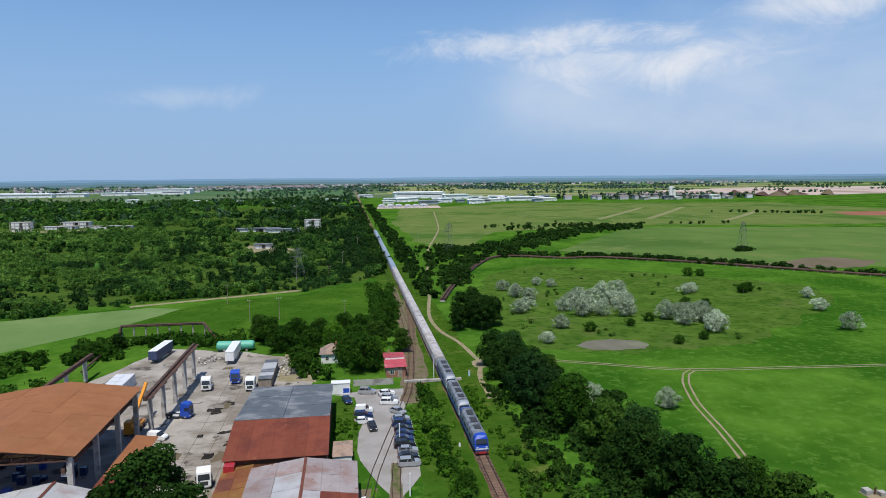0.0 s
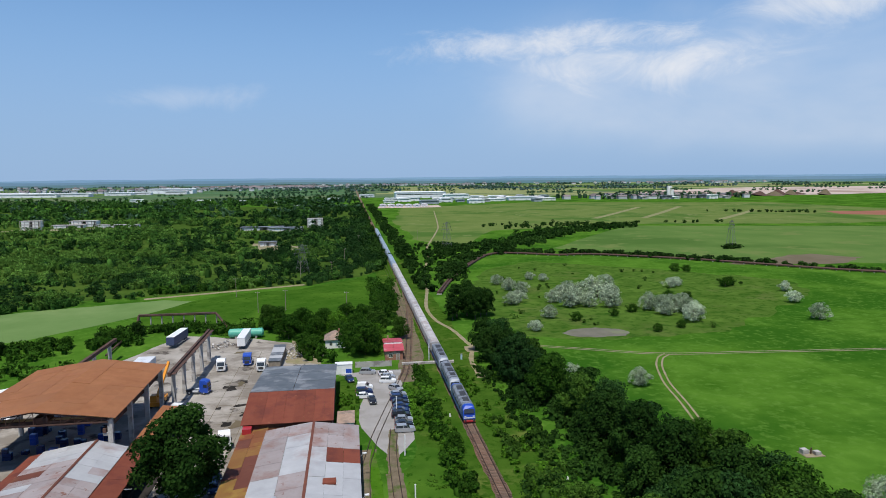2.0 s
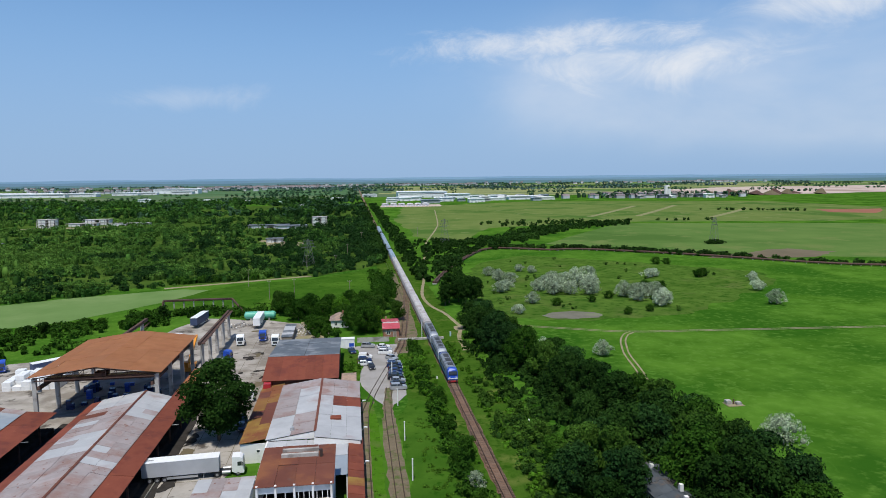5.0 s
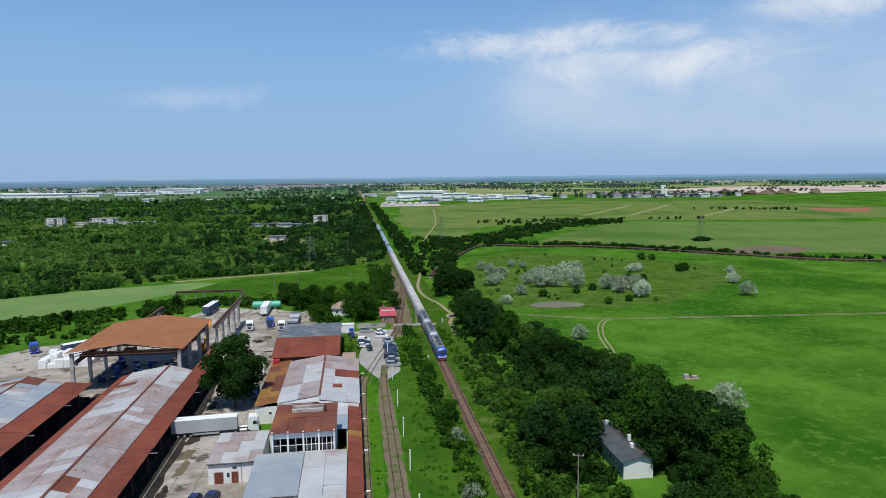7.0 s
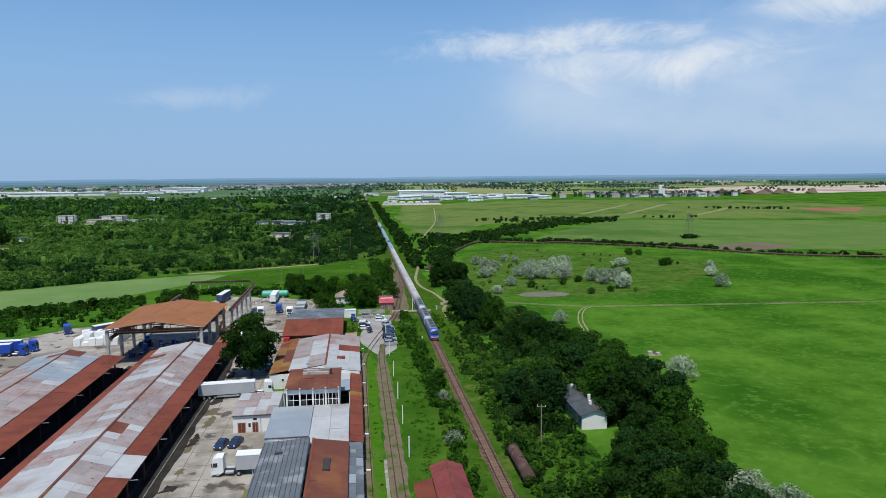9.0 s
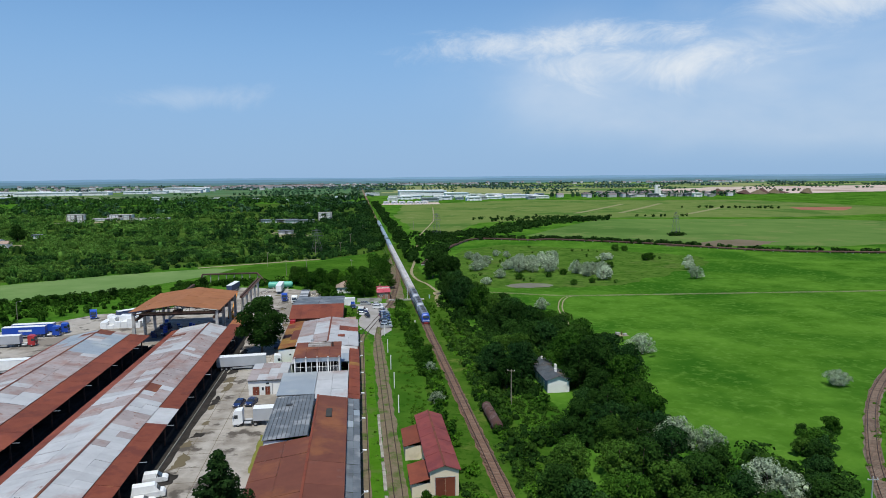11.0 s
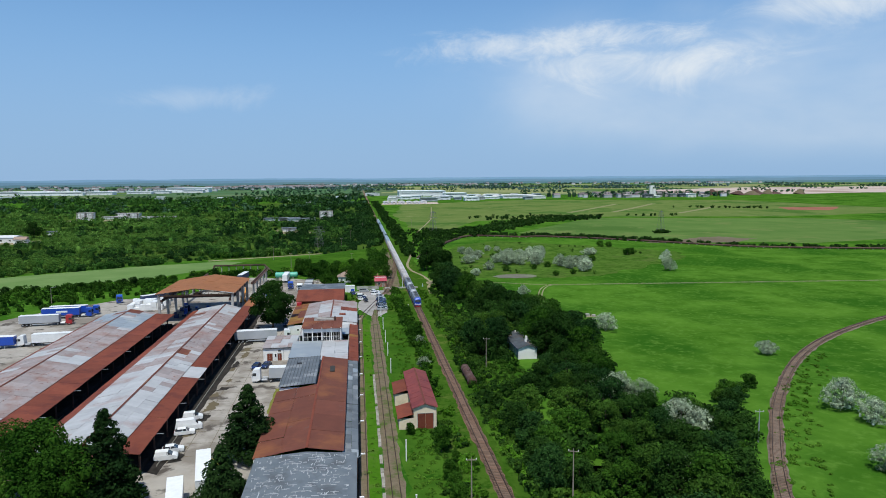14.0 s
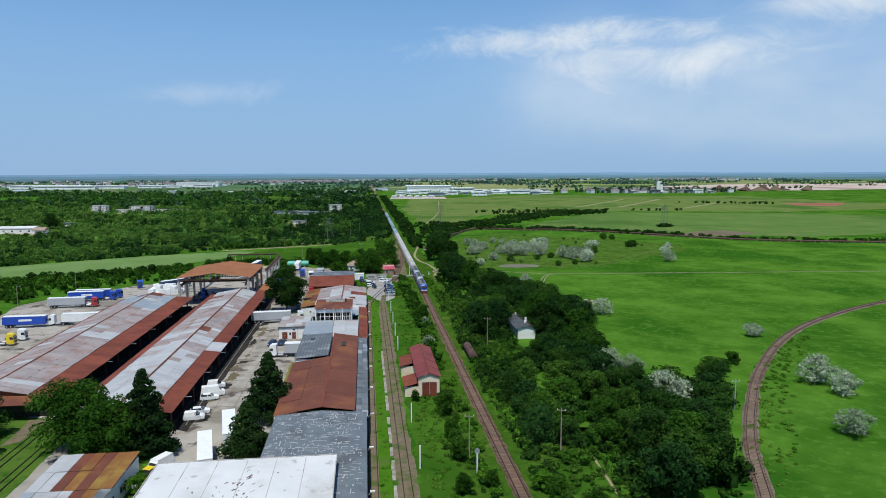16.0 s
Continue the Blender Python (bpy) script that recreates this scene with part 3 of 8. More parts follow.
patch("shed_forecourt", [(-92, -17), (-84, -26), (-72, -32), (-62, -46), (-62, -95), (-140, -95), (-140, -6), (-104, -14)], 0.045, G_ROUGH, "weedy ground where tracks run out of the sheds", "grass", 4, 0.6, 53)
patch("yellow_grass", [(-46.4, 4.1), (-46.1, 22.9), (-44.2, 22.7), (-44.1, 2.4)], 0.085, mat("dry_grass", (0.13, 0.14, 0.03), (0.19, 0.18, 0.05), 0.5, 1.0, spec=0.0), "dry yellowish grass beside the hall", "grass", 2, 0.3, 56)
structure("platform_edge", MB().box(-63.35, -63.2, -22, 74, 0.06, 0.3), M_KERB, "pale steel edge along the cinder track", "edge")
patch("car_park", [(-30.5, 166), (-20, 169), (-12.5, 168), (-13, 150), (-12.4, 128), (-13.2, 116), (-15.5, 111), (-18.2, 106), (-20.6, 113), (-24.5, 124), (-25, 134), (-22.6, 150), (-25.4, 163)],
      0.05, G_ASPH, "grey worn asphalt car park", "car park", 4, 0.4, 15)
patch("siding_strip", [(-25.6, -420), (-23.2, -420), (-23.2, 100), (-21.4, 112), (-25.6, 112)], 0.03, G_SIDINGBED, "brown weedy gravel by the sheds", "gravel", 3, 0.15, 16)
patch("lawn_strip", [(-23.2, -110), (-21.0, -110), (-21.0, 96), (-22.2, 116), (-23.2, 104)], 0.05, mat("lawn", (0.042, 0.122, 0.007), (0.064, 0.155, 0.012), 0.5, 1.0, c=(0.085, 0.125, 0.03), cscale=0.2, lo=0.52, hi=0.7, d=(0.032, 0.085, 0.008), dscale=0.9, bump=0.4, spec=0.0),
      "vivid green grass strip between the sidings", "grass", 2, 0.12, 17)
patch("siding_strip", [(-20.4, -420), (-16.7, -420), (-16.9, 100), (-20.4, 100)], 0.03, G_SIDINGBED, "brown weedy gravel under the siding", "gravel", 3, 0.3, 18)
patch("lawn", [(-16.2, -110), (-9.5, -110), (-7.5, 60), (-8.5, 110), (-12.5, 112), (-16.4, 100)], 0.035, G_MEADOW, "green grass between siding and main line", "grass", 3, 0.6, 19)
patch("forecourt_grass", [(-30.2, 110), (-25.4, 113), (-25.2, 134), (-23.2, 150), (-26, 162), (-30.2, 164)], 0.05, G_VERGE, "weedy grass beside the warehouse", "grass", 3, 0.4, 20)


# railway tracks
def rail_track(name, pts, bed_w, bed_mat, label, sleepers=True, bed=True, raised=0.25, half=0.75):
    line = smooth_line(pts, 2.0)
    ob = new(name)
    tagged(ob, label, "railway track", kind="structure")
    n = len(line)
    sides = []
    for i, p in enumerate(line):
        d = (line[min(i + 1, n - 1)] - line[max(i - 1, 0)]).normalized()
        sides.append(Vector((d.y, -d.x, 0)))
    if bed:
        mb = MB()
        prof = [(-bed_w / 2, 0.03), (-bed_w / 2 + 0.7, raised), (bed_w / 2 - 0.7, raised), (bed_w / 2, 0.03)]
        rr = random.Random(len(pts))
        pv = [p + s * (o + (rr.uniform(-0.25, 0.25) if z < 0.05 else 0)) + Vector((0, 0, z)) for p, s in zip(line, sides) for o, z in prof]
        mb.add(pv, [(4 * i + k, 4 * i + k + 1, 4 * i + k + 5, 4 * i + k + 4) for i in range(n - 1) for k in range(3)])
        part("ballast_bed", mb, bed_mat, ob)
    top = raised if bed else 0.06
    for sgn in (-1, 1):
        mb = MB()
        pv = [p + s * (sgn * half + o) + Vector((0, 0, z)) for p, s in zip(line, sides) for o, z in ((-0.08, top), (-0.045, top + 0.2), (0.045, top + 0.2), (0.08, top))]
        mb.add(pv, [(4 * i + k, 4 * i + k + 1, 4 * i + k + 5, 4 * i + k + 4) for i in range(n - 1) for k in range(3)])
        part("rail", mb, M_RAIL, ob)
    if sleepers:
        mb, dist = MB(), 0.0
        for i in range(n - 1):
            seg = (line[i + 1] - line[i]).length
            if line[i].y > 330:
                break
            while dist < seg:
                p, s = line[i].lerp(line[i + 1], dist / seg), sides[i]
                d = Vector((-s.y, s.x, 0))
                q = [p + s * a + d * b for a, b in ((-1.3, -0.13), (1.3, -0.13), (1.3, 0.13), (-1.3, 0.13))]
                mb.add([c + Vector((0, 0, z)) for z in (top - 0.05, top + 0.03) for c in q],
                       [(4, 5, 6, 7), (0, 1, 5, 4), (1, 2, 6, 5), (2, 3, 7, 6), (3, 0, 4, 7)])
                dist += 0.62
            dist -= seg
        sl = part("sleepers", mb, M_SLEEPER, ob)
        sl["kind"] = "stuff"
    return ob


rail_track("main_line", [(0, -420), (0, -130), (0, 0), (0, 200), (0, 600), (0, 1300)], 2.9, G_BALLAST, "straight single railway line on brown ballast", raised=0.35)
structure("far_line", MB().box(-2.2, 2.2, 1300, 4600, 0.0, 0.3), G_BALLAST, "railway line running on to the horizon", "railway track")
rail_track("siding", [(-18.55, -420), (-18.55, -130), (-18.55, 0), (-18.55, 85), (-18.3, 108), (-17.2, 122)], 2.5, G_SIDINGBED, "rusty disused siding with weeds", sleepers=False, raised=0.1)
rail_track("siding", [(-24.25, -420), (-24.25, -130), (-24.25, 0), (-24.2, 90), (-22.6, 112), (-19.0, 130), (-14.6, 149), (-11.4, 164), (-7.8, 190), (-5.4, 230), (-4.6, 300), (-4.5, 420)], 3.2, G_SIDINGBED,
           "rusty siding sunk into gravel and asphalt", sleepers=False, bed=False)
rail_track("siding", [(-12.6, 158), (-10.4, 168), (-8.6, 185), (-5.4, 215), (-1.5, 262), (0, 300)], 3.2, G_SIDINGBED, "rusty siding joining the main line", raised=0.1)
patch("track_field", [(-14, 156), (-9, 156), (-4, 180), (-2.6, 230), (-2.4, 330), (-6.6, 330), (-7.6, 240), (-10.5, 195)], 0.045, G_SIDINGBED, "brown gravel under the station tracks", "gravel", 4, 0.3, 22)
rail_track("branch_line", [(4.6, -260), (7, -180), (16, -122), (30, -86), (39.3, -66), (48.6, -46.8), (61.1, -26.4), (77.9, -2.5), (105, 28.5), (138, 55), (183.6, 80), (240, 101), (330, 122)], 3.2,
           mat("grey_ballast", (0.15, 0.115, 0.085), (0.205, 0.165, 0.13), 1.2, 0.95, c=(0.11, 0.085, 0.06), cscale=0.15, bump=0.9, bscale=5, spec=0.1), "curved branch line on grey brown ballast", raised=0.35)
for xx in (-92.2, -87.4):
    rail_track("siding", [(xx, 10), (xx, -30), (xx + 0.3, -60), (xx + 1.2, -110), (xx + 2.5, -160)], 3.0, G_SIDINGBED, "old rails running out of the sheds through grass", sleepers=False, bed=False)
patch("gravel_strip", [(-84.9, -24), (-82.2, -26), (-81.4, -60), (-80.4, -150), (-84.2, -150), (-84.4, -60)], 0.06, G_CONC, "pale gravel path beside the old rails", "path", 4, 0.3, 54)
patch("ramp_slab", [(-97.5, -15), (-93.9, -15), (-93.9, -27), (-96.5, -29)], 0.065, G_SIDINGBED, "brown gravel before the shed", "gravel", 3, 0.4, 55)
# kerb stones along the siding
kerb = new("siding_kerb")
tagged(kerb, "row of old concrete kerb slabs beside the siding", "kerb", kind="structure")
km = MB().box(-0.3, 0.3, -0.95, 0.95, 0, 0.18).mesh("kerb_slab")
rng = random.Random(5)
for i in range(66):
    if rng.random() < 0.9:
        ob = part("kerb_slab", km, M_KERB, kerb)
        ob.matrix_basis = pose(-20.7 + rng.uniform(-0.06, 0.06), -100 + i * 2.0, 0.03, 0, rng.uniform(-3, 3), rng.uniform(-2, 2))

# crossing of planks between the tracks
structure("level_crossing", MB().box(-11.4, 4.4, 172.6, 173.8, 0.05, 0.62), W_CONC, "narrow pale concrete footway over the tracks", "crossing")

# ---------------- foliage ----------------


def leaf_cloud(rng, centers, radii, count, size, squash=0.8, up=0.25):
    """Corner points of small leaf sprays on the skins of rounded clumps."""
    centers, radii = np.asarray(centers, float), np.asarray(radii, float)
    pick = rng.choice(len(centers), count, p=radii ** 2 / (radii ** 2).sum())
    d = rng.normal(size=(count, 3))
    d /= np.linalg.norm(d, axis=1)[:, None]
    d[:, 2] = np.where(d[:, 2] < -0.45, -d[:, 2], d[:, 2])
    c = centers[pick] + d * (radii[pick] * rng.uniform(0.72, 1.08, count))[:, None] * np.array([1, 1, squash])
    n = d + rng.normal(size=(count, 3)) * 0.55 + np.array([0, 0, up])
    n /= np.linalg.norm(n, axis=1)[:, None]
    t = np.cross(n, rng.normal(size=(count, 3)))
    t /= np.linalg.norm(t, axis=1)[:, None] + 1e-9
    b = np.cross(n, t)
    s = size * rng.uniform(0.55, 1.35, count)[:, None]
    k = rng.uniform(0.45, 0.85, count)[:, None]
    return np.stack([c - t * s, c - b * s * k, c + t * s, c + b * s * k], 1).reshape(-1, 3)


def quad_mesh(name, pts, extra_v=(), extra_f=()):
    """A mesh of quads from corner points, plus a few plain faces."""
    n = len(pts)
    me = bpy.data.meshes.new(name)
    v = np.concatenate([pts, np.asarray(extra_v, float).reshape(-1, 3)]) if len(extra_v) else pts
    loops = np.concatenate([np.arange(n), np.asarray(extra_f, int).ravel() + n]) if len(extra_f) else np.arange(n)
    me.vertices.add(len(v))
    me.vertices.foreach_set("co", v.astype(np.float32).ravel())
    q = len(loops) // 4
    me.loops.add(len(loops))
    me.loops.foreach_set("vertex_index", loops.astype(np.int32))
    me.polygons.add(q)
    me.polygons.foreach_set("loop_start", np.arange(q, dtype=np.int32) * 4)
    me.polygons.foreach_set("loop_total", np.full(q, 4, np.int32))
    me.update()
    me.validate()
    return me


CORE_V = np.array([(x, y, z) for z, r in ((0.0, 0.8), (0.45, 0.85), (0.8, 0.5)) for x, y in ((r, 0), (0, r), (-r, 0), (0, -r))])
CORE_F = np.array([(4 * k + i, 4 * k + (i + 1) % 4, 4 * k + 4 + (i + 1) % 4, 4 * k + 4 + i) for k in (0, 1) for i in range(4)] + [(8, 9, 10, 11)])


def thicket(name, spots, leaves, size, material, label, category, seed, core=0.66):
    """Many bushes or low trees as one mass: spots are (x, y, radius, height)."""
    rng = np.random.default_rng(seed)
    pts, ev, ef = [], [], []
    for x, y, r, h in spots:
        k = 3 if r > 1.8 else 2
        cs = np.stack([x + rng.normal(0, 0.42 * r, k), y + rng.normal(0, 0.42 * r, k), h - r * 0.62 * rng.uniform(0.75, 1.3, k)], 1)
        pts.append(leaf_cloud(rng, cs, r * rng.uniform(0.5, 0.8, k), leaves, size))
        turn = rng.uniform(0, 1.5)
        m = np.array([[math.cos(turn), -math.sin(turn), 0], [math.sin(turn), math.cos(turn), 0], [0, 0, 1]])
        ef.append(CORE_F + 12 * len(ev))
        ev.append((CORE_V * (r * core, r * core, h * core * 1.1)) @ m.T + (x, y, 0))
    me = quad_mesh(name, np.concatenate(pts), np.concatenate(ev), np.concatenate(ef))
    return tagged(part(name, me, material), label, category, kind="stuff")


TREE_KINDS = {}


def tree(name, x, y, h, r, material, label, kind="round", seed=0, leaves=2600, size=0.34, group=""):
    """A tree or tall bush with tapered trunk, limbs and a ragged crown."""
    key = (kind, seed, material.name, round(h / r, 1))
    rr = random.Random(seed * 77 + int(x * 3 + y))
    if key in TREE_KINDS:
        src, h0 = TREE_KINDS[key]
        s = h / h0
        ob = copy_thing(src, pose(x, y, 0, 0, 0, rr.uniform(0, 360)) @ Matrix.Diagonal((s, s, s * rr.uniform(0.92, 1.08), 1)))
        ob.name = name
        return tagged(ob, label, "bush" if kind == "bush" else "tree", group)
    rng = np.random.default_rng(seed + 100)
    ob = thing(name, x, y, 0, label, "bush" if kind == "bush" else "tree", 0, group)
    mb = MB()
    base = {"round": 0.17, "bush": 0.12, "fir": 0.08, "tall": 0.2}[kind]
    tr = max(0.12, h * 0.022)
    mb.tube((0, 0, -0.1), (0.1, 0.05, h * 0.45), tr, tr * 0.6, 7)
    mb.tube((0.1, 0.05, h * 0.45), (0.0, 0.1, h * 0.85), tr * 0.6, tr * 0.15, 6)
    cs, rs = [], []
    if kind == "fir":
        for i in range(46):
            f = (i + 0.5) / 46
            rad = r * min(1.0, 1.25 * (1 - f)) ** 0.8 * rng.uniform(0.45, 1.05)
            a = i * 2.4
            z = h * (base + (1 - base) * f * 0.97)
            cs.append((math.cos(a) * rad * 0.75, math.sin(a) * rad * 0.75, z))
            rs.append(max(0.4, r * 0.42 * (1 - 0.7 * f)))
    else:
        n = {"round": 40, "bush": 30, "tall": 36}[kind]
        for i in range(n):
            f = (i + 0.5) / n
            a = i * 2.4 + rng.uniform(-0.4, 0.4)
            zz = base + (0.95 - base) * f
            width = math.sin(math.pi * min(1, 0.16 + 0.80 * f)) ** 0.6
            rad = r * width * rng.uniform(0.25, 1.05)
            cs.append((math.cos(a) * rad, math.sin(a) * rad, h * zz))
            rs.append(r * rng.uniform(0.18, 0.44))
    for i in range(0, len(cs), 4):
        c = cs[i]
        mb.tube((0.05, 0.03, max(0.3, c[2] * 0.62)), (c[0] * 0.85, c[1] * 0.85, c[2]), tr * 0.4, tr * 0.1, 5)
    part("trunk", mb, M_BARK, ob)
    pts = leaf_cloud(rng, cs, rs, leaves, size * (h / 12) ** 0.5, 0.62 if kind == "fir" else 0.85)
    pts[:, 2] = np.maximum(pts[:, 2], 0.05)
    ev, ef = [], []
    for j, (c, q) in enumerate(zip(cs, rs)):
        ev.append(CORE_V * (q * 0.5, q * 0.5, q * 0.65) + np.array(c) - (0, 0, q * 0.3))
        ef.append(CORE_F + 12 * j)
    part("crown", quad_mesh("crown", pts, np.concatenate(ev), np.concatenate(ef)), material, ob)
    TREE_KINDS[key] = (ob, h)
    return ob

# ---------------- buildings ----------------
PANEL_MESH = {}


def sheets(parent, a, b, d, nu, nv, pick, th=0.06, name="roof_sheet", gap=0.004):
    """Covers the plane a, b, d with nu x nv separate metal sheets; pick(i, j) gives each one's material."""
    a, b, d = Vector(a), Vector(b), Vector(d)
    U, V = (b - a) / nu, (d - a) / nv
    rr = random.Random(int(abs(a.x * 13 + a.y * 7 + nu)))
    for i in range(nu):
        for j in range(nv):
            m = pick(i, j)
            key = (m.name, tuple(round(q, 3) for q in (*U, *V)), th)
            if key not in PANEL_MESH:
                g = gap
                PANEL_MESH[key] = MB().slab(*(tuple(U * s + V * t) for s, t in ((g, g), (1 - g, g), (1 - g, 1 - g), (g, 1 - g))), th).mesh(name)
            ob = part(name, PANEL_MESH[key], m, parent)
            ob.location = a + U * i + V * j + Vector((0, 0, rr.uniform(0, 0.09)))


def walls(parent, x0, x1, y0, y1, z, material, name="wall", t=0.25, sides="NSWE"):
    """Four plain walls with thickness, butted end to end."""
    if "S" in sides:
        part(name, MB().box(x0, x1, y0, y0 + t, 0, z), material, parent)
    if "N" in sides:
        part(name, MB().box(x0, x1, y1 - t, y1, 0, z), material, parent)
    if "W" in sides:
        part(name, MB().box(x0, x0 + t, y0 + t, y1 - t, 0, z), material, parent)
    if "E" in sides:
        part(name, MB().box(x1 - t, x1, y0 + t, y1 - t, 0, z), material, parent)


def window(parent, x, y, z, w, h, face="S", frame_mat=None, bars=1):
    """A window: frame proud of the wall, dark pane a little behind it, glazing bars."""
    fm = frame_mat or W_WHITE
    ob = new("window")
    ob.parent = parent
    ob.matrix_basis = pose(x, y, z, 0, 0, {"S": 0, "N": 180, "W": -90, "E": 90}[face])
    f = 0.09
    mb = MB().box(-w / 2 - f, w / 2 + f, -0.07, 0.02, -f, 0).box(-w / 2 - f, w / 2 + f, -0.07, 0.02, h, h + f)
    mb.box(-w / 2 - f, -w / 2, -0.07, 0.02, 0, h).box(w / 2, w / 2 + f, -0.07, 0.02, 0, h)
    for k in range(bars):
        c = -w / 2 + w * (k + 1) / (bars + 1)
        mb.box(c - 0.03, c + 0.03, -0.05, 0.0, 0, h)
    part("frame", mb, fm, ob)
    part("pane", MB().box(-w / 2, w / 2, -0.02, 0.0, 0, h), M_GLASS, ob)
    return ob


def door(parent, x, y, w, h, material, face="S"):
    ob = new("door")
    ob.parent = parent
    ob.matrix_basis = pose(x, y, 0, 0, 0, {"S": 0, "N": 180, "W": -90, "E": 90}[face])
    for xa, xb in ((-w / 2, -0.02), (0.02, w / 2)):
        part("leaf", MB().box(xa, xb, -0.06, 0, 0, h), material, ob)
    part("frame", MB().box(-w / 2 - 0.12, -w / 2, -0.09, 0.0, 0, h + 0.12).box(w / 2, w / 2 + 0.12, -0.09, 0, 0, h + 0.12).box(-w / 2, w / 2, -0.09, 0, h, h + 0.12), W_CONC, ob)
    part("handle", MB().box(0.08, 0.14, -0.13, -0.06, 1.0, 1.2), M_STEEL, ob)


def chooser(seed, *weighted):
    rr = random.Random(seed)
    bag = [m for m, n in weighted for _ in range(n)]
    return lambda i, j: rr.choice(bag)


def building(name, x0, x1, y0, y1, label, category="building"):
    ob = thing(name, (x0 + x1) / 2, (y0 + y1) / 2, 0, label, category)
    return ob, (x1 - x0) / 2, (y1 - y0) / 2


def roof_part(parent, label=""):
    r = new("roof")
    r.parent = parent
    if label:
        r["label"] = label
    return r


# grey and rust warehouse
ob, hx, hy = building("warehouse", -48.8, -30.6, 115.2, 157, "rusty warehouse with slate grey and red sheet roof")
walls(ob, -hx, hx, -hy, hy, 5.6, R_BROWN)
part("gable", MB().prism([(-hy, 5.6), (hy, 5.6), (-7.1, 7.7)], -hx + 0.02, -hx + 0.22), R_BROWN, ob)
part("gable", MB().prism([(-hy, 5.6), (hy, 5.6), (-7.1, 7.7)], hx - 0.22, hx - 0.02), R_BROWN, ob)
rf = roof_part(ob)
sheets(rf, (-hx - 0.4, -7.1, 8), (hx + 0.4, -7.1, 8), (-hx - 0.4, hy + 0.4, 5.7), 2, 3, chooser(1, (R_SLATE, 1)))
sheets(rf, (-hx - 0.4, -hy - 0.5, 5.7), (hx + 0.4, -hy - 0.5, 5.7), (-hx - 0.4, -7.1, 8.0), 9, 1, chooser(1, (R_RED, 1)))
# dark doors fill three openings, the last painted near-black as interior shade
for k, w in ((-6.5, 3.0), (-1.5, 4.0), (6.3, 3.2)):
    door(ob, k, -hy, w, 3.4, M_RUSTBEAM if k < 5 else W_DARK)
part("red_container", MB().box(-hx + 0.2, -hx + 2.0, -hy - 2.2, -hy - 0.3, 4.3, 5.5), M_RED, ob)

# lean-to with ochre rust
ob, hx, hy = building("lean_to_store", -48.8, -43.5, 79.5, 114.6, "low store with ochre and rust sheet roof, white end wall")
walls(ob, -hx, hx, -hy, hy, 4.0, W_WHITE, sides="NSW")
sheets(roof_part(ob), (-hx - 0.2, -hy - 0.3, 4.2), (hx, -hy - 0.3, 5.0), (-hx - 0.2, hy, 4.2), 2, 8, chooser(3, (R_OCHRE, 3), (R_BROWN, 1)))
window(ob, 0.8, -hy, 2.2, 0.6, 0.5, bars=0)

# patched long hall
ob, hx, hy = building("patched_hall", -43.4, -25.3, 74.6, 112.3, "long hall roofed with pale zinc sheets and rust patches")
walls(ob, -hx, hx, -hy, hy, 5.0, W_WHITE)
rd = -34.1 + 34.35
part("gable", MB().prism([(-hx, 5.0), (rd, 6.4), (rd, 5.0)], -hy + 3.3, -hy + 3.55, "y"), W_WHITE, ob)
part("gable", MB().prism([(rd, 5.0), (rd, 6.4), (hx, 5.2), (hx, 5.0)], -hy, -hy + 0.25, "y"), W_WHITE, ob)
part("gable", MB().prism([(-hx, 5.0), (rd, 6.4), (hx, 5.0)], hy - 0.25, hy, "y"), W_WHITE, ob)
rf = roof_part(ob)
sheets(rf, (-hx - 0.3, -hy + 3.2, 5.2), (rd, -hy + 3.2, 6.6), (-hx - 0.3, hy, 5.2), 2, 6, chooser(9, (R_PINK, 3), (R_ZINC, 2)))
right_mats = {0: R_ZINC, 1: R_ZINC, 2: R_ZINC, 3: R_RED, 4: R_PINK, 5: R_PINK}
sheets(rf, (rd, -hy, 6.6), (hx + 0.3, -hy, 5.3), (rd, hy, 6.6), 3, 6, lambda i, j: R_RED if (j == 3 and i > 0) else (R_PINK if j > 3 else R_ZINC))
part("ridge_cap", MB().beam((rd, -hy + 3.0, 6.68), (rd, hy, 6.68), 0.5, 0.08), R_BROWN, rf)
part("skylight", MB().box(3.0, 5.2, -9.0, -7.2, 6.1, 6.45), R_RED, rf)
part("vent", MB().tube((-4.4, -13.0, 5.8), (-4.4, -13.0, 6.6), 0.5, 0.4, 10), M_STEEL, rf)

# low link roofs
ob, hx, hy = building("link_building", -43.4, -27.7, 61.6, 77.6, "low link building with patched grey flat roofs")
walls(ob, -hx, hx, -hy, hy, 4.5, W_WHITE, sides="WE")
sheets(roof_part(ob), (-hx, -hy, 4.6), (hx, -hy, 4.6), (-hx, hy, 4.9), 4, 2, chooser(12, (R_BLUE, 2), (R_ZINC, 2), (R_SLATE, 1)))
part("water_tank", MB().box(0.5, 2.6, -2.0, 1.4, 4.9, 5.7), M_STEEL, ob)

# clerestory tower
ob, hx, hy = building("clerestory_tower", -41.2, -29.8, 48, 61.4, "taller concrete block with broken ribbon windows and rusty roof")
walls(ob, -hx, hx, -hy, hy, 5.9, W_WHITE)
part("lintel", MB().box(-hx, hx, -hy, -hy + 0.3, 8.7, 9.7), W_WHITE, ob)
part("wall", MB().box(-hx, -hx + 0.3, -hy + 0.3, hy - 0.3, 5.9, 9.7), W_WHITE, ob)
part("wall", MB().box(hx - 0.3, hx, -hy + 0.3, hy - 0.3, 5.9, 9.7), W_WHITE, ob)
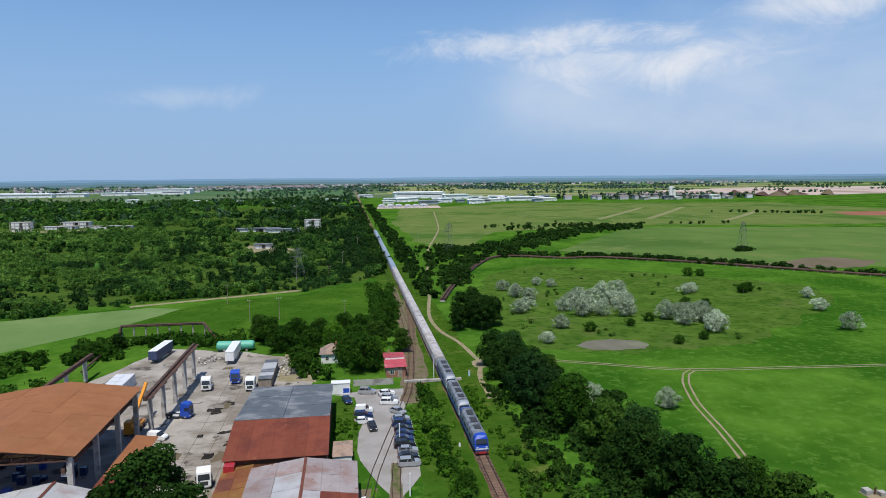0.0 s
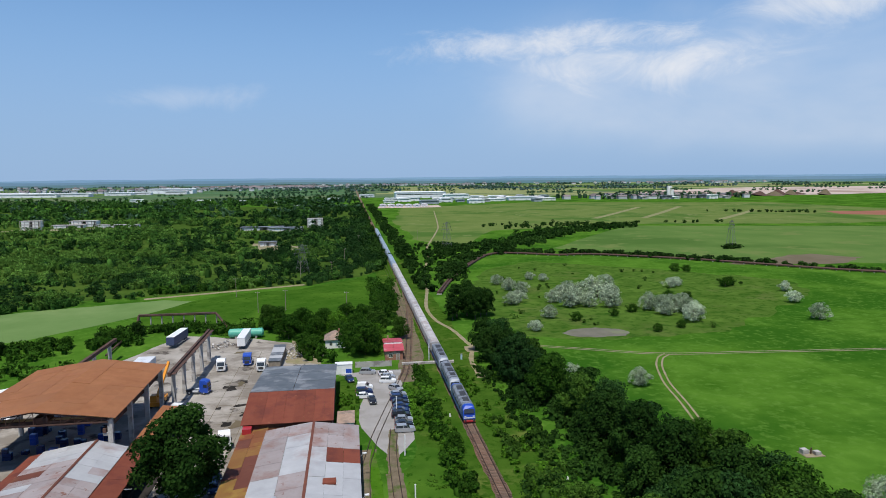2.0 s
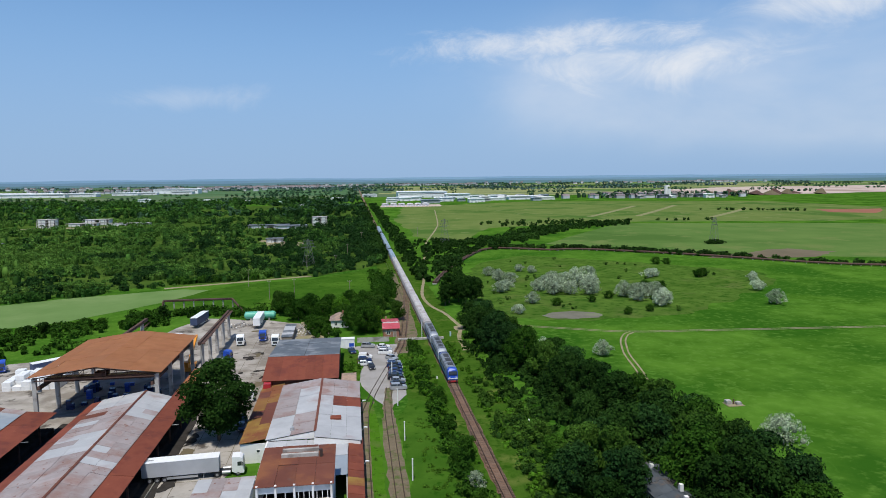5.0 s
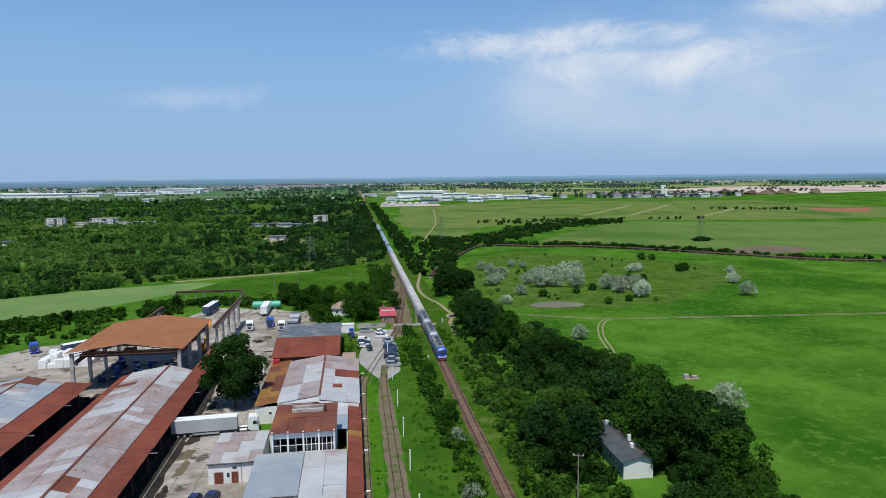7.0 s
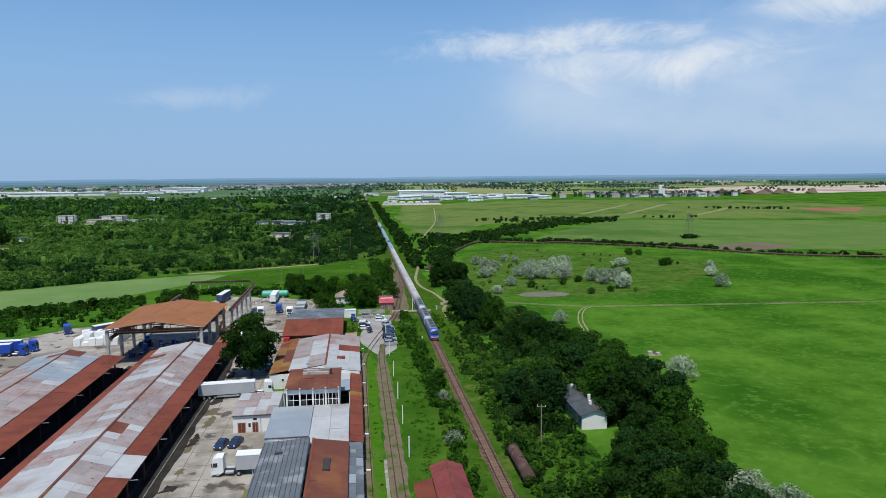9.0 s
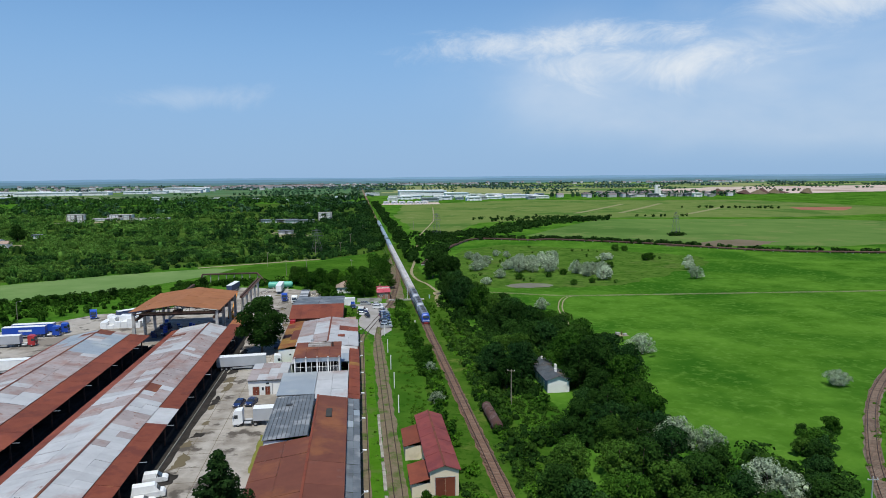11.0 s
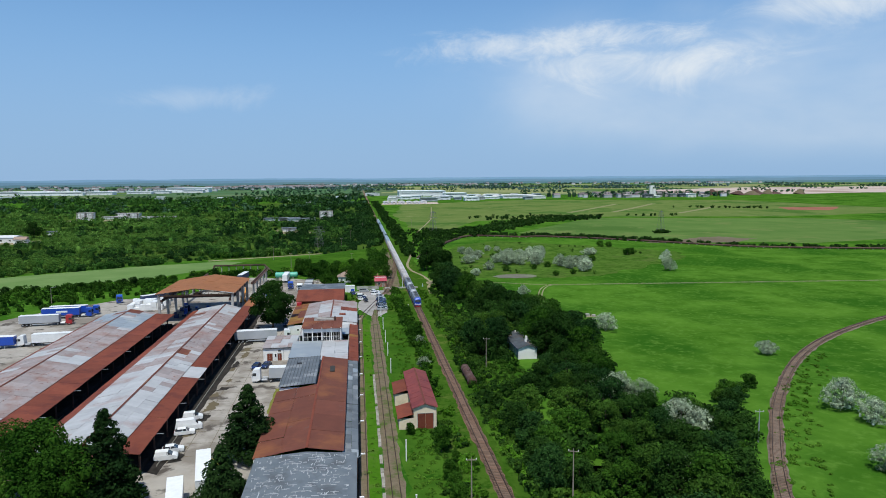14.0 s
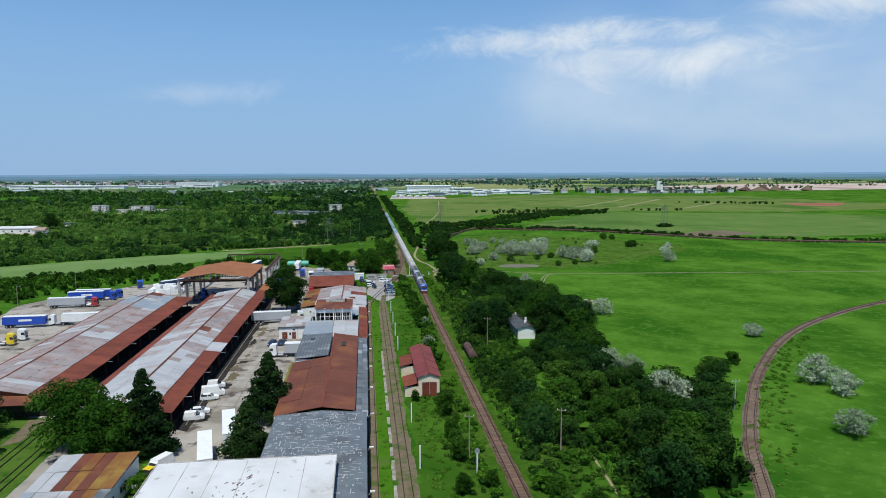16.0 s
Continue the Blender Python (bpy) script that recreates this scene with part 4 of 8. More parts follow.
part("wall", MB().box(-hx, hx, hy - 0.3, hy, 5.9, 9.7), W_WHITE, ob)
part("floor", MB().box(-hx + 0.3, hx - 0.3, -hy + 0.3, hy - 0.3, 5.5, 5.7), W_DARK, ob)
for k in range(5):
    c = -hx + 0.15 + k * (2 * hx - 0.3) / 4
    part("pier", MB().box(c - 0.16, c + 0.16, -hy - 0.35, -hy + 0.003, 5.0, 10.0), W_WHITE, ob)
for k in range(4):
    c = -hx + 0.15 + (k + 0.5) * (2 * hx - 0.3) / 4
    w = (2 * hx - 0.3) / 4 - 0.34
    wn_ = new("window")
    wn_.parent = ob
    mb = MB()
    for z in (5.95, 7.3, 8.62):
        mb.box(c - w / 2, c + w / 2, -hy + 0.05, -hy + 0.15, z, z + 0.08)
    for s in range(3 if k > 1 else 1):
        xx = c - w / 2 + w * (s + 0.5) / (3 if k > 1 else 1)
        mb.box(xx - 0.05, xx + 0.05, -hy + 0.06, -hy + 0.14, 6.0, 8.6)
    part("frame", mb, W_WHITE, wn_)
    part("pane", MB().box(c - w / 2, c + w / 2 * (1 if k > 1 else 0.1), -hy + 0.16, -hy + 0.19, 6.03, 7.3), M_GLASS, wn_)
    part("sill", MB().box(c - w / 2, c + w / 2, -hy - 0.25, -hy - 0.003, 5.75, 5.95), W_CONC, wn_)
sheets(roof_part(ob), (-hx - 0.3, -hy - 0.5, 9.85), (hx + 0.3, -hy - 0.5, 9.85), (-hx - 0.3, hy + 0.3, 10.3), 4, 2, chooser(5, (R_BROWN, 1)))
part("roof_kerb", MB().box(-2.8, 3.2, 2.4, 3.0, 10.1, 10.8).box(-2.8, 3.2, 4.4, 5.0, 10.1, 10.8), W_CONC, ob)
part("chimney", MB().box(3.4, 3.9, 2.2, 2.7, 10.1, 11.4), M_RUSTBEAM, ob)

# low white office
ob, hx, hy = building("low_office", -53, -43.5, 50, 64, "low white office with patched flat roof and brown doors")
walls(ob, -hx, hx, -hy, hy, 3.9, W_WHITE)
sheets(roof_part(ob), (-hx - 0.3, -hy - 0.3, 4.0), (hx - 0.03, -hy - 0.3, 4.1), (-hx - 0.3, hy, 4.3), 4, 3, chooser(3, (R_PINK, 1), (R_ZINC, 1), (R_SLATE, 0)))
door(ob, -2.9, -hy, 1.5, 2.2, R_RED)
door(ob, 0.0, -hy, 1.1, 2.2, R_RED)
window(ob, -1.2, -hy, 1.2, 0.5, 0.9, bars=0)
window(ob, 0.0, -hy, 2.75, 0.8, 0.5, bars=0)
part("gutter", MB().tube((-hx, -hy - 0.25, 3.85), (hx, -hy - 0.25, 3.85), 0.09), M_DARKPLASTIC, ob)
part("downpipe", MB().tube((1.2, -hy - 0.12, 0), (1.2, -hy - 0.12, 3.85), 0.06), M_STEEL, ob)
part("air_conditioner", MB().box(-hx - 0.5, -hx, -4.5, -3.4, 2.2, 3.0), M_DARKPLASTIC, ob)

# blue grey roof hall
ob, hx, hy = building("grey_roof_hall", -43.7, -35.3, 31.8, 47.5, "white hall under a smooth blue grey sheet roof")
walls(ob, -hx, hx, -hy, hy, 5.5, W_WHITE, sides="NSW")
sheets(roof_part(ob), (-hx - 0.2, -hy - 0.3, 5.75), (hx, -hy - 0.3, 5.75), (-hx - 0.2, hy, 6.3), 1, 1, chooser(1, (R_BLUE, 1)))
part("gutter", MB().tube((-hx, -hy - 0.35, 5.6), (hx, -hy - 0.35, 5.6), 0.1), M_DARKPLASTIC, ob)

ob, hx, hy = building("zinc_roof_hall", -35.25, -27.65, 27.2, 47.6, "hall with pale zinc roof panels of uneven age")
walls(ob, -hx, hx, -hy, hy, 5.6, W_WHITE, sides="NSE")
sheets(roof_part(ob), (-hx, -hy, 5.75), (hx, -hy, 5.75), (-hx, hy, 6.2), 2, 3, chooser(8, (R_ZINC, 4), (R_BLUE, 1)), gap=0.006)

ob, hx, hy = building("platform_roof", -27.6, -25.1, 30, 78, "narrow platform roof of red rusted sheet")
walls(ob, -hx, hx, -hy, hy, 4.0, W_BRICK, sides="NSE")
sheets(roof_part(ob), (-hx, -hy, 4.9), (hx + 0.3, -hy, 4.4), (-hx, hy, 4.9), 1, 16, lambda i, j: R_RED if j != 9 else R_OCHRE)

# dark seam roof
ob, hx, hy = building("seam_roof_hall", -43.0, -34.8, 3.3, 27.1, "white-walled hall under dark standing seam metal roof")
walls(ob, -hx, hx, -hy, hy, 6.3, W_WHITE)
sheets(roof_part(ob), (-hx - 0.3, -hy - 0.4, 6.55), (hx + 0.1, -hy - 0.4, 7.2), (-hx - 0.3, hy, 6.55), 1, 1, chooser(1, (R_SLATE, 1)))
for k in range(11):
    c = -hx + k * 2 * hx / 10
    z = 6.55 + (c + hx + 0.3) / (2 * hx + 0.4) * 0.65
    part("seam", MB().beam((c, -hy - 0.4, z + 0.06), (c, hy, z + 0.06), 0.08, 0.12), M_DARKPLASTIC, ob)
part("roof_hatch", MB().box(-1.6, -0.3, 5.6, 6.4, 6.75, 7.1), M_DARKPLASTIC, ob)

# big rust roof
ob, hx, hy = building("rust_roof_hall", -43.4, -27.7, -34, 27, "large hall with broad brown rusted sheet roof")
rd = -34.1 + 35.55
walls(ob, -hx, hx, -hy, -hy + 37, 5.3, W_WHITE, sides="SW")
walls(ob, rd, hx, -hy, hy, 5.7, W_WHITE, sides="NE")
rf = roof_part(ob)
sheets(rf, (-hx - 0.2, -hy, 5.5), (rd, -hy, 7.0), (-hx - 0.2, -hy + 37, 5.5), 2, 5, chooser(4, (R_BROWN, 1)))
sheets(rf, (rd, -hy, 7.0), (hx + 0.15, -hy, 6.0), (rd, hy, 7.0), 1, 7, chooser(6, (R_BROWN, 1)))
part("ridge_cap", MB().beam((rd, -hy, 7.1), (rd, hy, 7.1), 0.45, 0.08), R_RED, rf)
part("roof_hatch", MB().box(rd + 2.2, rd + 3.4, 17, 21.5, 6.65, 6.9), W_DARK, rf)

ob, hx, hy = building("platform_roof", -27.6, -25.2, -33.8, 29.6, "narrow platform roof of weathered grey slates")
walls(ob, -hx, hx, -hy, hy, 4.2, W_BRICK, sides="NSE")
sheets(roof_part(ob), (-hx, -hy, 4.9), (hx + 0.2, -hy, 4.5), (-hx, hy, 4.9), 2, 18, chooser(2, (R_SLATE, 4), (R_TAR, 3), (R_BLUE, 1)), gap=0.012)

# tar felt hall
ob, hx, hy = building("tar_felt_hall", -42.8, -25.5, -90, -34.4, "flat hall roofed in dark blue grey felt with many pale patches")
walls(ob, -hx, hx, -hy, hy, 5.6, W_BRICK)
rf = roof_part(ob)
part("felt", MB().slab((-hx - 0.2, -hy, 5.8), (0, -hy, 6.5), (0, hy, 6.5), (-hx - 0.2, hy, 5.8), 0.15), R_TAR, rf)
part("felt", MB().slab((0, -hy, 6.5), (hx + 0.2, -hy, 5.8), (hx + 0.2, hy, 5.8), (0, hy, 6.5), 0.15), R_TAR, rf)
rng = random.Random(44)
for k in range(280):
    px, py = rng.uniform(-hx + 0.3, hx - 0.8), rng.uniform(-hy + 8, hy - 0.6)
    w, l = rng.choice([(0.14, rng.uniform(0.4, 1.7)), (rng.uniform(0.4, 1.2), 0.16), (0.25, 0.3), (0.12, rng.uniform(0.3, 0.9))])
    z = 6.5 - abs(px) / (hx + 0.2) * 0.7
    mb = MB().box(-w / 2, w / 2, -l / 2, l / 2, -0.02, 0.012)
    q = part("felt_patch", mb, R_PATCH, rf)
    q.matrix_basis = pose(px, py, z + 0.012, 0, math.degrees(math.atan2(0.7, hx)) * (1 if px > 0 else -1), rng.uniform(-14, 14))

fine_mb = MB()
for k in range(360):
    px, py = rng.uniform(-hx + 0.3, hx - 0.8), rng.uniform(-hy + 26, hy - 0.4)
    w, l = (rng.uniform(0.15, 0.75), 0.05) if k % 3 else (0.05, rng.uniform(0.15, 0.6))
    z = 6.5 - abs(px) / (hx + 0.2) * 0.7
    fine_mb.box(px - w, px + w, py - l, py + l, z - 0.12, z + 0.05)
part("felt_seams", fine_mb, R_PATCH, rf)["kind"] = "stuff"

# white roof building
ob, hx, hy = building("white_roof_hall", -57.4, -30.4, -86, -59.4, "building with bright white membrane roof and grey stains")
walls(ob, -hx, hx, -hy, hy, 7.6, W_WHITE)
part("roof", MB().slab((-hx - 0.2, -hy, 7.9), (hx + 0.2, -hy, 7.9), (hx + 0.2, hy + 0.2, 8.0), (-hx - 0.2, hy + 0.2, 8.0), 0.25), R_WHITE, ob)
part("parapet", MB().box(-hx - 0.2, hx + 0.2, hy + 0.2, hy + 0.35, 7.6, 8.12).box(hx + 0.2, hx + 0.35, -hy, hy + 0.35, 7.6, 8.12).box(-hx - 0.35, -hx - 0.2, -hy, hy + 0.35, 7.6, 8.12), W_CONC, ob)
for k in range(5):
    xx = -hx + (k + 1) * 2 * hx / 6
    part("seam", MB().slab((xx - 0.06, -hy, 7.915), (xx + 0.06, -hy, 7.915), (xx + 0.06, hy, 8.015), (xx - 0.06, hy, 8.015), 0.03), W_CONC, ob)
for k in range(6):
    part("roof_vent", MB().tube((-6 + k * 3.1, 3 - k * 1.3, 7.9), (-6 + k * 3.1, 3 - k * 1.3, 8.25), 0.12, 0.1, 8), M_STEEL, ob)

rr = random.Random(15)
for k in range(46):
    sx, sy = rr.gauss(0.0, 1.1) + (0 if k % 4 else rr.uniform(-8, 8)), rr.uniform(-4, 9.5)
    l, w = rr.uniform(0.1, 0.5), rr.uniform(0.04, 0.12)
    zt = 7.9 + (sy + hy) / (2 * hy + 0.2) * 0.1
    q = part("roof_stain", MB().box(-w, w, -l, l, 0, 0.008), M_RUSTBEAM, ob)
    q.matrix_basis = pose(sx, sy, zt + 0.003, 0, 0, rr.uniform(-50, 20))

# small workshop near the bottom of the yard
ob, hx, hy = building("workshop", -77.6, -65.2, -72, -45.4, "workshop with patchwork of zinc and brown rusted roof sheets")
walls(ob, -hx, hx, -hy, hy, 3.6, W_WHITE)
shop_north, shop_south = (R_ZINC, R_ZINC, R_BROWN, R_OCHRE, R_BROWN, R_OCHRE, R_OCHRE), (R_BLUE, R_ZINC, R_ZINC, R_ZINC, R_BROWN, R_OCHRE, R_SLATE)
sheets(roof_part(ob), (-hx - 0.3, -hy, 3.8), (hx + 0.3, -hy, 3.8), (-hx - 0.3, hy + 0.3, 4.4), 7, 4, lambda i, j: (shop_north if j > 1 else shop_south)[i], gap=0.012)
for k in range(3):
    window(ob, hx, -4 + k * 4.5, 1.2, 2.0, 1.2, "E")

# railway hut
ob, hx, hy = building("goods_hut", -13.1, -8.1, -10.4, 16.5, "cream plastered railway hut with dark red metal roof and brown gate", "hut")
walls(ob, -hx, hx, -hy, hy, 4.7, W_CREAM)
part("gable", MB().prism([(-hx, 4.7), (hx, 4.7), (0, 5.6)], -hy, -hy + 0.25, "y"), W_CREAM, ob)
part("gable", MB().prism([(-hx, 4.7), (hx, 4.7), (0, 5.6)], hy - 0.25, hy, "y"), W_CREAM, ob)
rf = roof_part(ob)
hutred = mat("dark_red_metal", (0.17, 0.035, 0.03), (0.21, 0.05, 0.04), 0.5, 0.6, c=(0.14, 0.03, 0.028), cscale=0.3, rnd=0.06)
sheets(rf, (-hx - 0.4, -hy - 0.4, 4.75), (0, -hy - 0.4, 5.75), (-hx - 0.4, hy + 0.3, 4.75), 1, 9, chooser(1, (hutred, 1)))
sheets(rf, (0, -hy - 0.4, 5.75), (hx + 0.4, -hy - 0.4, 4.75), (0, hy + 0.3, 5.75), 1, 9, chooser(1, (hutred, 1)))
part("ridge_cap", MB().beam((0, -hy - 0.4, 5.85), (0, hy + 0.3, 5.85), 0.35, 0.08), R_BROWN, rf)
door(ob, 0.1, -hy, 3.4, 3.5, R_RED)
for (ya, yb, zz) in ((-hy + 0.2, -2.6 - 3.05, 3.0), (5.2 - 3.05, 14 - 3.05, 3.4)):
    an = new("annexe")
    an.parent = ob
    part("wall", MB().box(-hx - 3.2, -hx, ya, ya + 0.25, 0, zz - 0.5).box(-hx - 3.2, -hx - 2.95, ya + 0.25, yb - 0.25, 0, zz - 0.5).box(-hx - 3.2, -hx, yb - 0.25, yb, 0, zz - 0.5), W_CREAM, an)
    part("roof", MB().slab((-hx - 3.5, ya - 0.3, zz - 0.4), (-hx, ya - 0.3, zz + 0.5), (-hx, yb + 0.2, zz + 0.5), (-hx - 3.5, yb + 0.2, zz - 0.4), 0.08), R_RED, an)

# crimson-roofed keeper's house
ob, hx, hy = building("keepers_house", -16.1, -10.6, 178.5, 191.5, "small keeper's house with faded crimson metal roof", "house")
walls(ob, -hx, hx, -hy, hy, 3.0, W_BRICK)
rf = roof_part(ob)
sheets(rf, (-hx - 0.4, -hy + 4.2, 4.6), (hx + 0.4, -hy + 4.2, 4.6), (-hx - 0.4, hy + 0.3, 3.6), 2, 2, chooser(1, (M_ROOFRED, 1)), gap=0.01)
sheets(rf, (-hx - 0.4, -hy - 0.5, 3.0), (hx + 0.4, -hy - 0.5, 3.0), (-hx - 0.4, -hy + 4.2, 4.1), 2, 2, chooser(1, (M_ROOFRED, 1)), gap=0.01)
part("fascia", MB().box(-hx, hx, -hy + 4.1, -hy + 4.2, 4.05, 4.5), W_WHITE, ob)
door(ob, 1.2, -hy, 0.9, 2.0, M_WOOD)
window(ob, -1.0, -hy, 1.0, 1.1, 1.1)
part("chimney", MB().box(-1.6, -1.1, 3.5, 4.0, 3.8, 5.3), W_BRICK, ob)

# tiled cottage
ob, hx, hy = building("cottage", -34.8, -28.4, 196, 204, "white cottage with brown hipped tile roof among trees", "house")
walls(ob, -hx, hx, -hy, hy, 3.0, W_WHITE)
a, b = (0, -hy + 2.4, 5.0), (0, hy - 2.4, 5.0)
c = [(-hx - .5, -hy - .5, 2.9), (hx + .5, -hy - .5, 2.9), (hx + .5, hy + .5, 2.9), (-hx - .5, hy + .5, 2.9)]
part("roof", MB().add([*c, a, b], [(0, 1, 4), (1, 2, 5, 4), (2, 3, 5), (3, 0, 4, 5), (3, 2, 1, 0)]), M_TILE, ob)
window(ob, -1.4, -hy, 1.0, 0.9, 1.1)
window(ob, 1.4, -hy, 1.0, 0.9, 1.1)
part("chimney", MB().box(1.0, 1.5, 0.5, 1.0, 4.0, 5.6), W_BRICK, ob)

# house in the trees
ob, hx, hy = building("house_in_trees", 22.6, 28.3, 40.2, 59.5, "long single-storey white house with dark slate roof among trees", "house")
house_slate = mat("dark_asbestos_slate", (0.055, 0.065, 0.075), (0.085, 0.095, 0.105), 0.5, 0.9, c=(0.12, 0.09, 0.07), cscale=0.25, lo=0.56, hi=0.68, rnd=0.1, spec=0.1)
# long side walls are darker and bluer than the white end walls
blue_wall = mat("pale_blue_plaster", (0.20, 0.26, 0.31), (0.27, 0.33, 0.38), 0.5, 0.9)
part("wall", MB().box(-hx, hx, -hy, -hy + 0.25, 0, 3.3), W_WHITE, ob)
part("wall", MB().box(-hx, -hx + 0.25, -hy + 0.25, hy, 0, 3.3), blue_wall, ob)
part("wall", MB().box(hx - 0.25, hx, -hy + 0.25, hy, 0, 3.3), blue_wall, ob)
part("wall", MB().box(-hx + 0.25, hx - 0.25, hy - 0.25, hy, 0, 3.3), W_WHITE, ob)
rf = roof_part(ob)
for s in (-1, 1):
    sheets(rf, (-s * 0.0, -hy - 0.5, 4.4), (s * (hx + 0.5), -hy - 0.5, 3.3), (0, hy + 0.4, 4.4), 2, 5, chooser(1, (house_slate, 1)), gap=0.008)
part("gable", MB().prism([(-hx, 3.3), (hx, 3.3), (0, 4.2)], -hy, -hy + 0.25, "y"), W_WHITE, ob)
for k in range(5):
    window(ob, -hx, -6.5 + k * 3.4, 1.0, 1.1, 1.3, "W")
for yy, xx in ((-5.5, 0.4), (-1.5, 1.6), (6.5, 0.2)):
    part("chimney", MB().box(xx - 0.3, xx + 0.3, yy - 0.3, yy + 0.3, 3.9, 5.1), W_WHITE, ob)

# brick shed and container by the car park
ob, hx, hy = building("brick_shed", -29.6, -26, 121, 127.5, "small brick shed with brown sheet roof", "shed")
walls(ob, -hx, hx, -hy, hy, 2.5, W_WHITE)
sheets(roof_part(ob), (-hx - .2, -hy - .2, 2.6), (hx + .2, -hy - .2, 2.6), (-hx - .2, hy + .2, 3.0), 2, 2, chooser(1, (M_TILE, 1)))
ob, hx, hy = building("site_cabin", -31.0, -26.2, 166.3, 168.9, "white site cabin with a blue panel", "cabin")
part("body", MB().box(-hx, hx, -hy, hy, 0.0, 2.8), M_WHITEPAINT, ob)
part("panel", MB().box(0.6, 2.2, -hy - 0.03, -hy, 0.3, 1.5), M_BLUE, ob)
part("roof", MB().box(-hx - .1, hx + .1, -hy - .1, hy + .1, 2.803, 2.95), M_WHITEPAINT, ob)
ob = thing("wall_fence", -20, 172.4, 0, "low whitewashed concrete slab fence", "fence")
for k in range(8):
    part("slab", MB().box(-5.3 + k * 1.35, -5.3 + k * 1.35 + 1.2, -0.08, 0.08, 0, 1.7), W_CONC, ob)
    part("post", MB().box(-5.3 + k * 1.35 + 1.2, -5.3 + k * 1.35 + 1.35, -0.12, 0.12, 0, 1.8), W_CONC, ob)
ob, hx, hy = building("timber_shed", -50.6, -47.2, 175, 193, "long weathered timber shed with grey roof", "shed")
walls(ob, -hx, hx, -hy, hy, 2.4, M_WOOD)
sheets(roof_part(ob), (-hx - .2, -hy - .2, 2.5), (hx + .2, -hy - .2, 2.5), (-hx - .2, hy, 2.8), 1, 6, chooser(4, (R_SLATE, 1), (R_ZINC, 1)))


# ---------------- long platform sheds and canopy ----------------
def platform_shed(x_left, x_skl, x_ridge, x_skr, x_right, y0, y1, seed, label, right_ext=0.0, bag=(R_ZINC, R_ZINC, R_PINK), far=0):
    """A long goods shed: patched zinc gable, low rust skirts over open loading platforms."""
    cx, cy = x_ridge, (y0 + y1) / 2
    ob = thing("platform_shed", cx, cy, 0, label, "shed")
    a, b, c, d = x_left - cx, x_skl - cx, x_skr - cx, x_right - cx
    hy = (y1 - y0) / 2
    # platform painted black to stand in for the shade under the roof
    part("platform", MB().box(a + 0.8, d - 0.8, -hy + 0.4, hy - 0.4, 0, 1.1), G_CINDER_SHADE, ob)
    part("wall", MB().box(b + 0.8, b + 1.1, -hy + 0.5, hy - 0.5, 1.1, 5.0), W_BRICK, ob)
    part("wall", MB().box(c - 1.1, c - 0.8, -hy + 0.5, hy - 0.5, 1.1, 5.0), W_BRICK, ob)
    # south end wall painted near-black in place of a shaded opening
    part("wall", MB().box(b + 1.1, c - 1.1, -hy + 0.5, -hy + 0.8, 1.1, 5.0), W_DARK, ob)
    part("wall", MB().box(b + 1.1, c - 1.1, hy - 0.8, hy - 0.5, 1.1, 5.0), W_WHITE, ob)
    part("gable", MB().prism([(b + 0.8, 5.0), (c - 0.8, 5.0), (0, 6.7)], -hy + 0.5, -hy + 0.8, "y"), R_BROWN, ob)
    rf = roof_part(ob)
    part("end_canopy", MB().slab((b - 1.5, -hy - 3.2, 3.9), (c + 1.5, -hy - 3.2, 3.9), (c + 1.5, -hy + 0.45, 4.9), (b - 1.5, -hy + 0.45, 4.9), 0.08), R_BROWN, rf)
    n = int(2 * hy / 2.6)
    rr = random.Random(seed)
    zone = []
    while len(zone) < n:
        zone += [rr.choice(bag) if len(zone) < n - far else R_BLUE] * rr.randint(3, 9)
    odd = {(rr.randrange(2), q + e) for q in [rr.randrange(n) for _ in range(n // 22)] for e in (0, 1)}
    pick = lambda i, j: (rr.choice([R_BROWN, R_PINK, R_PINK]) if (i, j) in odd else (zone[j] if rr.random() < 0.86 else rr.choice([R_ZINC, R_PINK])))
    sheets(rf, (b, -hy, 5.15), (0, -hy, 6.9), (b, hy, 5.15), 2, n, pick, gap=0.004)
    zone = zone[3:] + zone[:3]
    odd = {(rr.randrange(2), q + e) for q in [rr.randrange(n) for _ in range(n // 22)] for e in (0, 1)}
    sheets(rf, (0, -hy, 6.9), (c, -hy, 5.15), (0, hy, 6.9), 2, n, pick, gap=0.004)
    part("ridge_cap", MB().beam((0, -hy, 6.98), (0, hy, 6.98), 0.5, 0.07), R_BROWN, rf)
    sheets(rf, (c - 0.15, -hy - 0.5, 5.0), (d, -hy - 0.5, 4.4), (c - 0.15, hy + right_ext, 5.0), 1, n // 3, lambda i, j: R_ZINC if right_ext and j == 5 else (R_ORANGE if right_ext and j > n // 3 * 0.85 else R_RED), gap=0.002)
    sheets(rf, (a, -hy, 4.4), (b + 0.15, -hy, 5.0), (a, hy, 4.4), 1, n // 3, lambda i, j: R_RED, gap=0.002)
    for s, edge in ((-1, a + 0.6), (1, d - 0.6)):
        for k in range(int(2 * hy / 9) + 1):
            yy = -hy + 1 + k * 9
            if yy < hy:
                # columns coloured dark to add to the shade below the eaves
                part("column", MB().box(edge - 0.15, edge + 0.15, yy - 0.15, yy + 0.15, 0, 4.35), M_RUSTBEAM, ob)
                if s > 0 and k % 2:
                    part("lamp_arm", MB().box(edge + 0.4, edge + 1.9, yy - 0.06, yy + 0.06, 4.2, 4.3), M_STEEL, ob)
        part("eaves_beam", MB().beam((edge, -hy, 4.3), (edge, hy, 4.3), 0.2, 0.2), M_RUSTBEAM, ob)
    return ob


